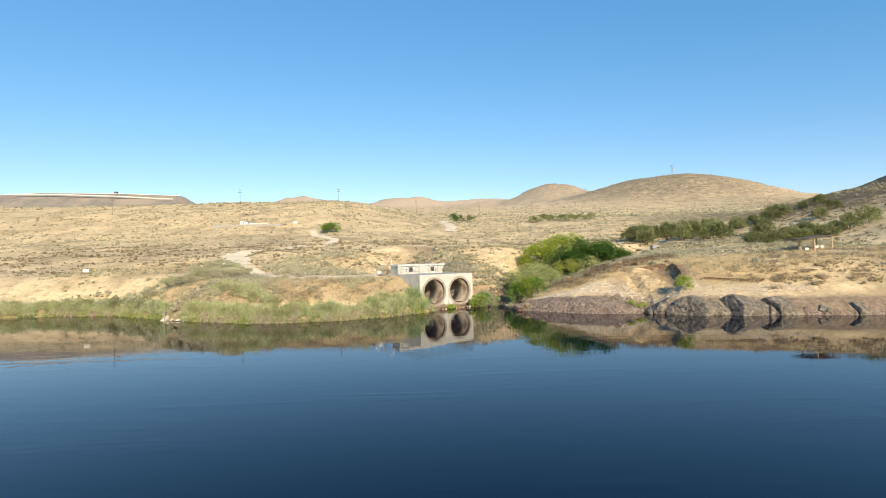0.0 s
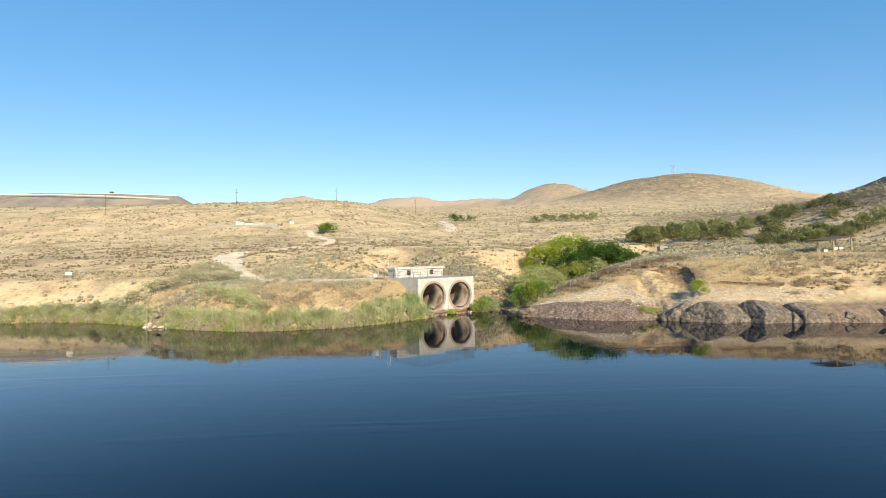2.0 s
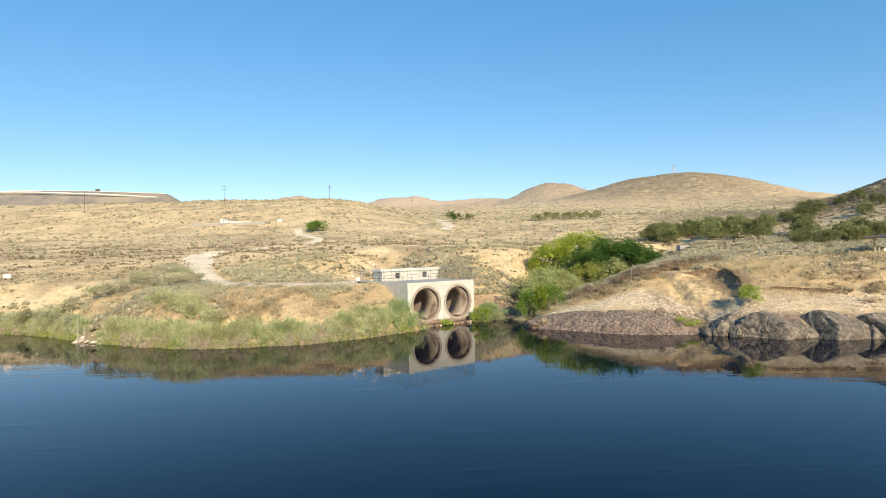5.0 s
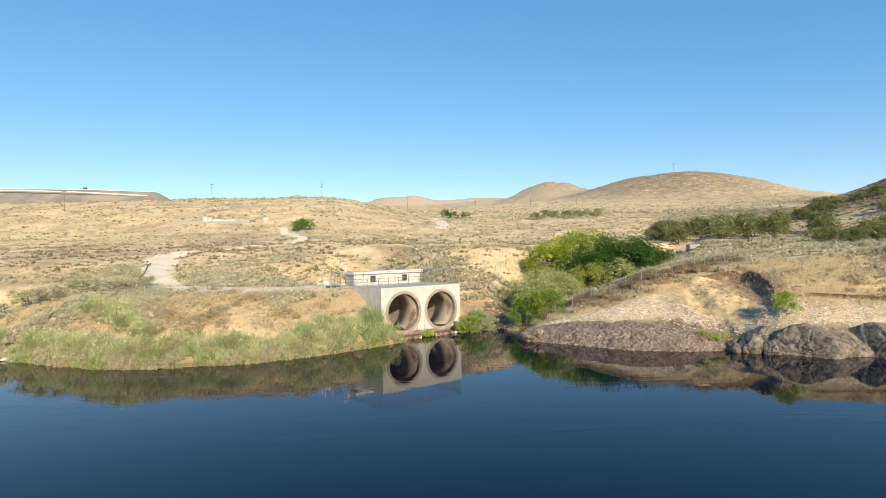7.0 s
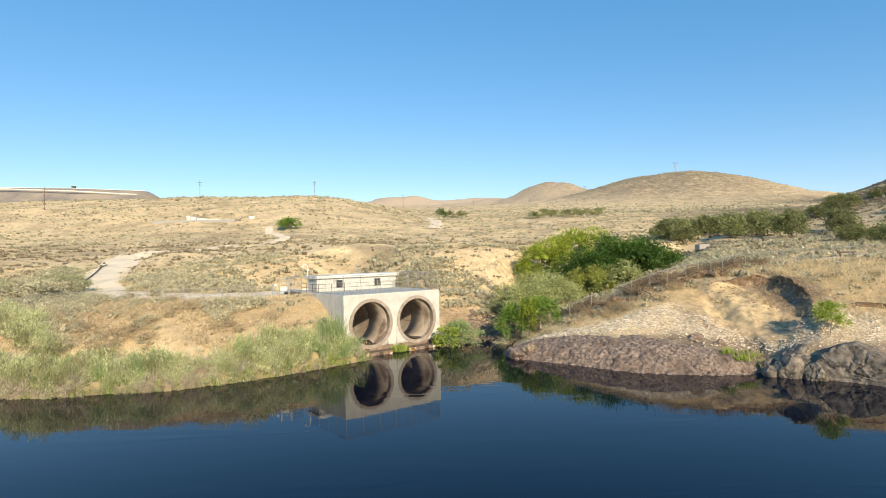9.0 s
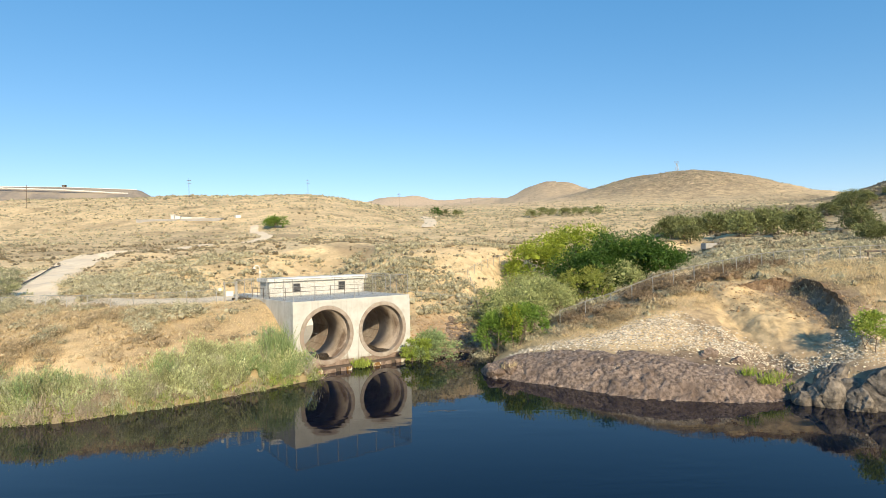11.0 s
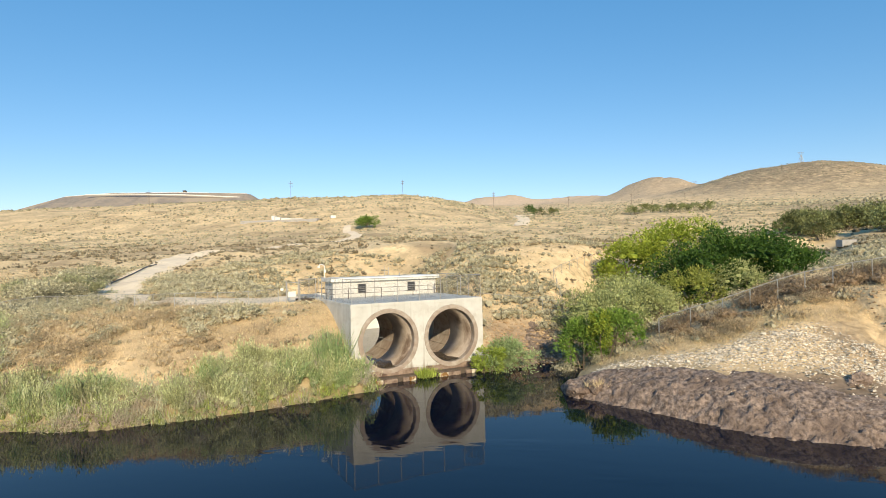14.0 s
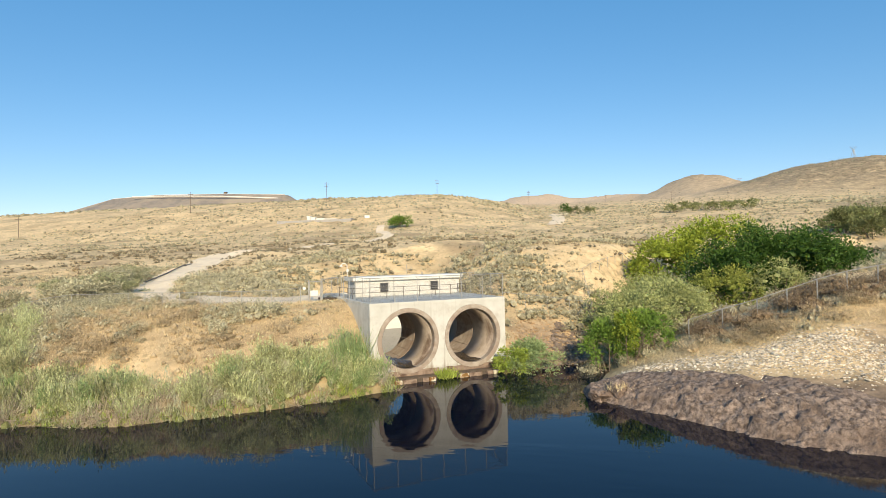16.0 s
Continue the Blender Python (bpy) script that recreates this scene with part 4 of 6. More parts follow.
        m = Matrix.Translation([float(c) for c in p]) @ Matrix.Rotation(float(rng.random() * 6.28), 4, "Z") @ Matrix.Diagonal((*(float(s) * rng.uniform(0.85, 1.15, 3)), 1))
        if k in used:
            ob = copy_thing(masters[k], m)
        else:
            ob = masters[k]
            used.add(k)
        ob.matrix_basis = m
    for k, root in enumerate(masters):
        if k not in used:
            for o in (*root.children, root):
                bpy.data.objects.remove(o)


def sage_line(x):
    """Where the sagebrush of the east terrace begins, behind the golden grass of its brow."""
    return np.interp(x, (22, 33, 38, 42, 46, 50, 57, 70, 105), (121.5, 122.5, 121.5, 119.5, 119, 121.5, 124.5, 125, 128))


west_near = scatter(5, 900, (-75, 22), (104, 133), lambda x, y, r: open_land(x, y, r) & patchy(x, y, r, 8, 14, 0.26))[:170]
east_near = scatter(6, 700, (20, 100), (108, 150), lambda x, y, r: open_land(x, y, r) & (x > 22) & (y > sage_line(x) - 1) & patchy(x, y, r, 8, 15, 0.2))[:120]
bush_kind("sagebrush", "rounded pale grey-green sagebrush on the dry slope", "shrub", "sagebrush on the slopes", sage_shapes, M_SAGE, 90, west_near, np.random.default_rng(7).uniform(0.7, 1.6, len(west_near)), 8)
bush_kind("sagebrush", "pale grey-green sagebrush on the rocky terrace", "shrub", "sagebrush on the terrace", sage_shapes, M_SAGE, 95, east_near, np.random.default_rng(9).uniform(0.8, 1.7, len(east_near)), 10)
# the big sage and brown clumps below the track
clump = [(-19.5, 111.0), (-18.4, 112.0), (-17.6, 113.4), (-16.6, 114.6), (-15.4, 114.2), (-14.4, 113.4), (-18.0, 110.0), (-16.8, 111.2), (-15.6, 112.4), (-17.2, 109.2), (-19.0, 114.8), (-20.2, 112.6), (-36, 116.5), (-38, 117.5), (-40.5, 117), (-43, 118), (-34.5, 117.4), (-46, 116), (-31, 122.8), (-35.8, 134.4), (-37.5, 136), (-34.6, 136.4), (-36.4, 138), (-39, 137.2), (-33.5, 121.2), (-41, 112.5), (-43, 114), (-38.5, 113.5), (-37, 111), (-36, 109.5), (-34.6, 108), (-33.5, 106.5), (-32.4, 105), (-31.4, 103.6), (-39.5, 111.5), (-35.8, 111.8), (-34, 110), (-32.6, 108.4), (-31.2, 106.2), (-30.6, 104.4), (-29.6, 103.0), (-37.4, 113.2)]
bush_kind("sagebrush", "large silvery sagebrush clump below the dirt track", "shrub", "big sagebrush by the track", sage_shapes, M_SAGE, 100, [(x, y, z_at(x, y)) for x, y in clump], np.random.default_rng(11).uniform(1.3, 1.9, len(clump)), 12)
rng = random.Random(15)
brown = []
for x, y, wide, deep, n in ((-27.5, 106.6, 4.5, 1.6, 12), (-23.5, 109.8, 3.0, 1.6, 8), (-22.5, 113.5, 3.0, 2.0, 9), (-30, 117.5, 4.5, 1.2, 9), (-34, 109, 4.0, 2.0, 10), (-40, 110, 4.0, 2.0, 9), (-15.5, 108.2, 1.8, 1.0, 4), (-11, 110.6, 1.6, 1.0, 3), (23.5, 114.6, 2.0, 1.2, 6), (26.5, 113.6, 2.2, 1.2, 12), (29.5, 114.8, 3.0, 1.4, 9), (34.5, 116.4, 3.0, 1.0, 8), (47, 121.0, 4.0, 1.4, 5), (60, 99, 6.0, 2.5, 10), (68, 99, 6.0, 3.0, 10), (54, 104, 6.0, 3.0, 8), (52, 112, 5.0, 3.0, 6), (64, 105, 7.0, 2.5, 12), (57, 100.5, 5.0, 1.5, 6), (-48, 111, 3.0, 1.5, 5), (-30, 104.0, 4.5, 1.4, 16), (-24, 103.6, 3.0, 1.2, 6)):
    brown += [(x + rng.uniform(-1, 1) * wide, y + rng.uniform(-1, 1) * deep) for _ in range(n)]
brown = [p for p in brown if not in_cut(np.array([p[0]]), np.array([p[1]]), 1.0)[0]]
dark_shapes = [join(dome(115 + k, 380, 0.8, 0.8, 0.17, 0.1, 24, 0.5), lumps(815 + k, 10, 0.7, 0.62, 0.2)) for k in range(3)]
brown_shapes = [join(dome(110 + k, 430, 0.8, 0.75, 0.19, 0.07, 24, 0.5), lumps(810 + k, 4, 0.5, 0.5, 0.2)) for k in range(3)]
rng = random.Random(16)
east_brown = []
for (ax, ay), (bx, by) in zip(EAST_FENCE[:6], EAST_FENCE[1:6]):
    for k in range(int((bx - ax) * 3.0)):
        u = rng.random()
        east_brown.append((ax + (bx - ax) * u, ay + (by - ay) * u - rng.choice((-0.7, 1)) * rng.uniform(0.7, 3.8)))
for some, mat, label, seed in ((brown, M_BROWNBUSH, "brown dried-out shrub on the slope", 13), (east_brown, M_BROWNDARK, "dark maroon-brown shrub along the terrace fence", 113)):
    bush_kind("dry_shrub", label, "shrub", "brown shrubs on the banks" if mat is M_BROWNBUSH else "dark shrubs along the fence", brown_shapes if mat is M_BROWNBUSH else dark_shapes, mat, 102 + seed, [(x, y, z_at(x, y)) for x, y in some], np.random.default_rng(seed).uniform(0.8, 1.5, len(some)) * (1.25 if mat is M_BROWNDARK else 1.0), seed + 1)

# brown and olive scrub mixed into the near slopes
spots = scatter(27, 4200, (-90, 62), (103, 166), lambda x, y, r: open_land(x, y, r) & patchy(x, y, r, 7, 18, 0.2))
cover = new("dry_scrub", fast_mesh("dry_scrub", *spread_mesh([join(dome(75 + k, 34, 0.65, 0.5, 0.17, 0.1, 9, 0.5), lumps(730 + k, 1, 0.3, 0.25, 0.18, 4)) for k in range(4)], spots, np.random.default_rng(28).uniform(0.35, 1.0, len(spots)), 29, M_BROWNBUSH)))
tagged(cover, "low brown scrub between the sagebrush", "shrubs", kind="stuff")
spots = scatter(227, 4200, (-62, -9), (102, 117), lambda x, y, r: (inland(x, y) > 4.6) & (near_line(x, y, ROAD) > 3.0) & (wave(x, y, 5, 218, 3) + 0.5 * r.random(x.shape) > np.interp(x, (-30, -18, -12), (0.2, 0.4, 0.8))))[:700]
cover = new("dry_scrub", fast_mesh("dry_scrub", *spread_mesh([join(dome(275 + k, 66, 0.8, 0.55, 0.19, 0.09, 12, 0.5), lumps(735 + k, 1, 0.3, 0.3, 0.22, 4)) for k in range(4)], spots, np.random.default_rng(228).uniform(0.5, 1.3, len(spots)), 229, M_BROWNBUSH)))
tagged(cover, "brown dried brush on the bank above the shore herbs", "shrubs", kind="stuff")
spots = scatter(237, 3000, (48, 96), (96, 127), lambda x, y, r: (inland(x, y) > 5.0) & (wave(x, y, 4, 238, 3) + 0.6 * r.random(x.shape) > np.interp(x, (48, 58, 70), (0.75, 0.4, 0.15))) & (np.hypot(x - 81, y - 121) > 6))[:900]
cover = new("dry_scrub", fast_mesh("dry_scrub", *spread_mesh([join(dome(285 + k, 40, 0.75, 0.55, 0.2, 0.1, 10, 0.8), lumps(745 + k, 4, 0.7, 0.32, 0.16, 4)) for k in range(4)], spots, np.random.default_rng(239).uniform(0.5, 1.4, len(spots)), 240, M_BRUSH)))
tagged(cover, "dull olive-brown brush on the terrace slope", "shrubs", kind="stuff")
# leaves, then the lumps within, darker to stand for inner shade
SAGE = (M_SAGE, M_SAGE_DULL_SHADE)
for seed, count, xs, ys, keep, shapes, label in (
    (21, 2400, (-95, 62), (105, 150), lambda x, y, r: open_land(x, y, r) & patchy(x, y, r, 6, 16, 0.2), low_shapes, "grey-green sagebrush scattered among the dry grass"),
    (124, 2300, (36, 105), (113, 178), lambda x, y, r: open_land(x, y, r) & (y > sage_line(x)) & patchy(x, y, r, 5, 19, 0.16), low_shapes, "dense pale sagebrush over the east terrace"),
    (141, 2500, (-44, 28), (124, 166), lambda x, y, r: open_land(x, y, r) & (np.hypot(x - 14, y - 152) > 9) & patchy(x, y, r, 5, 142, -0.1), low_shapes, "dense grey-green sagebrush beside the dirt road"),
    (144, 900, (-72, -40), (118, 160), lambda x, y, r: open_land(x, y, r) & (near_line(x, y, ((-38, 118), (-47, 126), (-54, 138), (-60, 152), (-66, 166))) < 4.0) & patchy(x, y, r, 5, 145, -0.2), low_shapes, "dense sagebrush in the draw below the dirt road"),
    (244, 1500, (-60, -34), (105, 132), lambda x, y, r: (inland(x, y) > 3.0) & (near_line(x, y, ROAD) > 3.2) & (near_line(x, y, ((-51, 107), (-46, 113), (-43, 119), (-47, 127), (-52, 134))) < 4.5) & patchy(x, y, r, 4, 245, -0.25), low_shapes, "dense olive-grey sagebrush filling the draw down to the shore"),
    (247, 800, (0, 26), (126, 146), lambda x, y, r: open_land(x, y, r) & (np.hypot(x - 14, y - 152) > 10) & patchy(x, y, r, 5, 248, -0.2), low_shapes, "sagebrush on the slope behind the outlet"),
    (147, 1500, (125, 198), (188, 262), lambda x, y, r: patchy(x, y, r, 8, 148, -0.15), mid_shapes, "dense dark sagebrush on the steep east slope"),
    (127, 7400, (-150, 150), (140, 232), lambda x, y, r: open_land(x, y, r) & patchy(x, y, r, 9, 116, 0.08), mid_shapes, "grey-green sagebrush scattered over the rising grassland"),
    (130, 22000, (-260, 330), (215, 440), lambda x, y, r: open_land(x, y, r) & patchy(x, y, r, 15, 117, 0.08), upper_shapes, "sagebrush dotted over the upper grassland"),
):
    spots = scatter(seed, count, xs, ys, keep)
    r = np.random.default_rng(seed + 1)
    # the middle bushes' lumps get a darker second colour as inner shade
    cover = new("sagebrush_cover", fast_mesh("sagebrush_cover", *spread_mesh(shapes, spots, (0.35 + 1.35 * r.random(len(spots)) ** 2.2) * (1.25 if seed in (124, 141, 244) else 1.0), seed + 2, (M_SAGE_DULL_SHADE, M_BRUSH) if seed in (147, 127, 130) else SAGE)))
    tagged(cover, label, "shrubs", kind="stuff")
spots = scatter(24, 20000, (-420, 330), (400, 1500), lambda x, y, r: patchy(x, y, r, 40, 17, 0.1), fan=True)
cover = new("sagebrush_cover", fast_mesh("sagebrush_cover", *spread_mesh(far_shapes, spots, np.random.default_rng(25).uniform(0.8, 2.0, len(spots)), 26, M_SAGE_DULL_SHADE)))
tagged(cover, "distant sagebrush specks on the far slopes", "shrubs", kind="stuff")

spots = scatter(324, 30000, (260, 800), (1020, 1420), lambda x, y, r: hill(x, y, 500, 1240, 175, 190, 1.0, 4.0) > 0.35 + 0.65 * r.random(x.shape) - 0.5 * wave(x, y, 60, 325, 3))[:3000]
cover = new("sagebrush_cover", fast_mesh("sagebrush_cover", *spread_mesh(far_shapes, spots, np.random.default_rng(326).uniform(0.8, 1.8, len(spots)), 327, M_SAGE_DULL_SHADE)))
tagged(cover, "dark scrub speckled over the big rounded hill", "shrubs", kind="stuff")

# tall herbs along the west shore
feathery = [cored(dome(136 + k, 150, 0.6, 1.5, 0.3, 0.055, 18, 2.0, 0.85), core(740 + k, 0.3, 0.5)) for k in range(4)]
# dark core colour that paints the shaded gaps inside the herb clumps
M_HERBSHADE = material("shaded_herb_inside", ((0.11, 0.12, 0.045), (0.21, 0.22, 0.085)), 5.0, 0.9, 4)


def shore_belt(x, y, rng, wide):
    dw = y - np.interp(x, WEST_X, WEST_Y)
    s, d = to_local(x, y)
    return (dw > -0.45) & (dw < wide * np.interp(x, (-16, -11), (1, 1.35)) + 1.2 * wave(x, y, 5.0, 33)) & ~((s > 0.2) & (s < 13.4) & (d > -2.2)) & ~((x > -53) & (x < -48))


shore_row = scatter(31, 9000, (-96, -1.5), (94, 126), lambda x, y, r: shore_belt(x, y, r, 3.6) & (y - np.interp(x, WEST_X, WEST_Y) > 0.7))[:330]
fans = [join(fan(130 + k, 72, 1.0, 1.75, 12, 0.2), lumps(930 + k, 5, 0.6, 0.7, 0.26)) for k in range(4)]
bare = [fan(136 + k, 120, 1.1, 1.5, 3, 0.14) for k in range(3)]
for a, b, shapes, mat, label, seed in (
    (0, 200, fans, M_MUGWORT, "silvery grey-green mugwort bush on the shore", 51),
    (200, 230, fans, M_FAN, "green feathery willow bush on the shore", 52),
    (230, 270, bare, M_BLEACHED, "bleached leafless shrub leaning over the shore", 54),
    (270, 330, fans, M_OLIVEHERB, "olive-green tall herb bush on the shore", 53),
):
    bush_kind("shore_bush", label, "shrub", "bushes along the west shore", shapes, mat, seed, shore_row[a:b], np.random.default_rng(seed).uniform(0.75, 1.3, b - a), seed + 20)
draw = [(-30.2, 101.6), (-31.6, 103.2), (-33.0, 104.6), (-32.0, 101.8), (-34.4, 106.0), (-35.6, 107.6), (-34.8, 104.2), (-36.8, 106.4), (-37.4, 109.2), (-39.0, 108.0), (-39.4, 110.6), (-41.0, 112.2), (-42.6, 111.0), (-43.4, 113.8), (-45.0, 112.6)]
for some, mat, label, seed in ((draw[::3], M_OLIVEHERB, "tall olive-green shrub filling the draw", 56), (draw[1::3] + draw[2::3], M_MUGWORT, "tall silvery shrub filling the draw", 57)):
    bush_kind("shore_bush", label, "shrub", "tall shrubs in the draw", fans, mat, seed, [(x, y, z_at(x, y)) for x, y in some], np.random.default_rng(seed).uniform(1.0, 1.45, len(some)), seed + 2)
spots = scatter(131, 9000, (-96, 1.5), (94, 126), lambda x, y, r: shore_belt(x, y, r, 3.8) & ((wave(x, y, 3.0, 132, 2) > -0.35) | (x > -14)))[:1250]
belt = new("shore_herbs", fast_mesh("shore_herbs", *spread_mesh(feathery, spots[:650], np.random.default_rng(133).uniform(0.55, 1.25, len(spots[:650])), 134, (M_REED, M_HERBSHADE))))
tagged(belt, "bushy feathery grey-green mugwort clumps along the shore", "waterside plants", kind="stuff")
belt = new("shore_herbs", fast_mesh("shore_herbs", *spread_mesh(feathery, spots[950:], np.random.default_rng(233).uniform(0.9, 1.5, len(spots[950:])), 234, (M_SAGE, M_HERBSHADE))))
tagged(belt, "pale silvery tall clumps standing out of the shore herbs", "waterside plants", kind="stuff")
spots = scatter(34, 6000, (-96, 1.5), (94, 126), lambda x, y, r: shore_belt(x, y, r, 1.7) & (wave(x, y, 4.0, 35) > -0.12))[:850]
belt = new("shore_herbs", fast_mesh("shore_herbs", *spread_mesh(feathery, spots, np.random.default_rng(36).uniform(0.4, 0.8, len(spots)), 37, (M_REEDGREEN, M_HERBSHADE))))
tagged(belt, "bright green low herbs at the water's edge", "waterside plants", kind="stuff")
spots = scatter(135, 5000, (-96, 1.5), (94, 126), lambda x, y, r: shore_belt(x, y, r, 4.0) & ((wave(x, y, 5.0, 136) > 0.18) | (np.abs(x + 28.0) < 2.2)))[:300]
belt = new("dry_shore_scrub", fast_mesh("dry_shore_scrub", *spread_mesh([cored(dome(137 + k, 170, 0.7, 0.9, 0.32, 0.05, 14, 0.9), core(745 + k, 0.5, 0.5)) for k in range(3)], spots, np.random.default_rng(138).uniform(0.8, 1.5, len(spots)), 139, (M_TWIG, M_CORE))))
tagged(belt, "grey-brown dried shrubs among the shore herbs", "shrubs", kind="stuff")
spots = scatter(38, 9000, (-96, 1.5), (94, 126), lambda x, y, r: shore_belt(x, y, r, 0.9))[:1300]
edge = new("shore_grass", fast_mesh("shore_grass", *spread_mesh([tuft(140 + k, 16, 0.16, 0.5, 0.03) for k in range(4)], spots, np.random.default_rng(39).uniform(0.8, 1.7, len(spots)), 40, M_REEDGREEN)))
tagged(edge, "short green grass fringing the water", "grass", kind="stuff")
spots = scatter(41, 5000, (-96, -1), (94, 126), lambda x, y, r: shore_belt(x, y, r, 3.4) & (wave(x, y, 4.0, 46) > 0.12))[:330]
dead = new("dead_stems", fast_mesh("dead_stems", *spread_mesh([twigs(145 + k, 26, 1.0, 1.1) for k in range(4)], spots, np.random.default_rng(42).uniform(0.8, 1.5, len(spots)), 43, M_TWIG)))
tagged(dead, "bleached dead stems among the shore herbs", "dead plants", kind="stuff")
spots = scatter(44, 26000, (43, 92), (100, 127), lambda x, y, r: (inland(x, y) > 7) & (y < sage_line(x) + 2) & (wave(x, y, 5.0, 47) + 0.5 * r.random(x.shape) > np.interp(x, (52, 62, 80), (-0.3, 0.15, 0.5))) & (soil_at(x, y) < 0.4) & ~((x < 45.5) & (y < 116)))[:4600]
tallgrass = new("tall_grass", fast_mesh("tall_grass", *spread_mesh([tuft(150 + k, 13, 0.3, 0.66, 0.02, 0.42) for k in range(4)], spots, np.random.default_rng(45).uniform(0.7, 1.2, len(spots)), 46, M_GRASS)))
tagged(tallgrass, "tall bright straw grass on the terrace edge", "grass", kind="stuff")

spots = scatter(344, 9000, (17, 37), (107, 121), lambda x, y, r: (inland(x, y) > np.interp(x, (17, 22, 30, 37), (7.5, 8.6, 12.0, 13.0))) & (y < np.interp(x, (18, 24, 37), (118, 116, 117))) & (wave(x, y, 3.0, 347) + 0.6 * r.random(x.shape) > 0.1))[:1500]
tallgrass = new("tall_grass", fast_mesh("tall_grass", *spread_mesh([tuft(154 + k, 10, 0.34, 0.48, 0.022, 0.6) for k in range(4)], spots, np.random.default_rng(345).uniform(0.6, 1.2, len(spots)), 346, M_GRASS)))
tagged(tallgrass, "golden grass above the spilled rubble", "grass", kind="stuff")

# ---------------------------------------------------------------- trees
def crown(seed, count, radii, size, clumps=40, wide=0.32, hollow=0.62, plump=1.0):
    """Leaves gathered in clumps over an uneven crown, centred on its own middle."""
    rng = np.random.default_rng(seed)
    u = rng.normal(size=(clumps, 3))
    u /= np.linalg.norm(u, axis=1, keepdims=True)
    u[:, 2] = np.where(u[:, 2] < -0.5, -u[:, 2], u[:, 2])
    cen = u * rng.uniform(hollow, 1.0, (clumps, 1)) * (1 + 0.18 * np.sin(3 * np.arctan2(u[:, 1:2], u[:, 0:1]) + seed)) * np.array(radii)
    fat = rng.uniform(0.11, 0.24, clumps) * plump
    pick = rng.integers(0, clumps, count)
    off = rng.normal(size=(count, 3))
    base = cen[pick] + off * fat[pick][:, None] * np.array(radii) * 0.8
    way = off + u[pick] * 0.8 + np.array([0, 0, 0.35])
    inner = []
    for c, w in zip(cen, fat):
        v, f = lumps(int(rng.integers(1e6)), 1, 1e-3, 0.0, 1.0, 6)
        inner.append((v * np.array(radii) * w * 0.6 + c * 0.8, f))
    return join(leaves(rng, base, way, size * rng.uniform(0.6, 1.3, count), wide * 1.15), *inner)


def trunk_mesh(seed, high, r, stems=1, limbs=6, spread=0.5):
    rng = random.Random(seed)
    bm = bmesh.new()
    for s in range(1):
        lean = Vector((rng.uniform(-0.3, 0.3), rng.uniform(-0.3, 0.3), 1)) if stems == 1 else Vector((rng.uniform(-0.6, 0.6), rng.uniform(-0.6, 0.6), 1))
        foot = Vector((rng.uniform(-0.2, 0.2) * stems, rng.uniform(-0.2, 0.2) * stems, -0.2))
        at, rad = foot, r
        for k in range(4):
            nxt = at + (lean + Vector((rng.uniform(-0.2, 0.2), rng.uniform(-0.2, 0.2), 0))).normalized() * high / 4
            rod(bm, at, nxt, rad, rad * 0.75, 7)
            if k:
                for _ in range(max(1, limbs // 3)):
                    a = rng.uniform(0, 6.28)
                    tip = nxt + Vector((math.cos(a), math.sin(a), rng.uniform(0.3, 0.9))) * high * spread * rng.uniform(0.4, 0.8)
                    rod(bm, nxt, tip, rad * 0.5, rad * 0.15, 5)
            at, rad = nxt, rad * 0.75
    me = bpy.data.meshes.new("trunk")
    bm.to_mesh(me)
    bm.free()
    me.materials.append(M_BARK)
    return me


def tree(name, label, category, group, at, high, radii, mat, seed, count, size, stems=1, lift=0.55, clumps=40, wide=0.32, plump=1.0):
    root = thing(name, label, category, group, at=at)
    for k in range(stems):
        tr = new("trunk" if stems == 1 else "stem", trunk_mesh(seed + 7 * k, high * 0.75, high * (0.03 if stems < 3 else 0.014), stems))
        tr.parent = root
    v, f = crown(seed, count, radii, size, clumps, wide, 0.62 if plump == 1.0 else 0.72, plump)
    v = v + np.array([0, 0, high * lift])
    v[:, 2] = np.maximum(v[:, 2], 0.05)
    cr = new("crown", fast_mesh("crown", v, f, mat))
    cr.parent = root
    return root


def plant(x, y, sink=0.1):
    return (x, y, max(z_at(x, y), -0.1) - sink)


# the green thicket in the ravine
THICKET = (
    ("broadleaf_tree", "dense dark green spreading tree in the ravine", (37.5, 143.0), 9.6, (7.0, 5.4, 5.0), M_LEAF, 8000),
    ("broadleaf_tree", "dense dark green spreading tree in the ravine", (32.0, 142.0), 8.6, (5.6, 4.6, 4.5), M_LEAF, 6500),
    ("broadleaf_tree", "dense dark green spreading tree in the ravine", (43.5, 146.0), 7.2, (4.9, 4.6, 3.6), M_LEAF, 5000),
    ("broadleaf_tree", "sunny yellow-green tree behind the dark thicket", (25.0, 150.5), 7.8, (5.4, 4.4, 3.8), M_LEAFLIGHT, 5200),
    ("broadleaf_tree", "sunny yellow-green tree behind the dark thicket", (31.5, 152.0), 8.4, (5.8, 4.6, 4.1), M_LEAFLIGHT, 4600),
    ("broadleaf_tree", "light green young tree at the thicket's edge", (45.0, 163.0), 5.0, (3.6, 3.2, 2.8), M_LEAFLIGHT, 2000),
    ("broadleaf_tree", "light green young tree at the thicket's edge", (51.0, 167.0), 3.8, (3.4, 3.0, 1.8), M_LEAFLIGHT, 1600),
)
for k, (name, label, (x, y), high, radii, mat, count) in enumerate(THICKET):
    tree(name, label, "tree", "trees in the ravine", plant(x, y), high, radii, mat, 200 + k, int(count * 1.25), 0.36, 2, 0.5, 80, 0.32, 0.8)
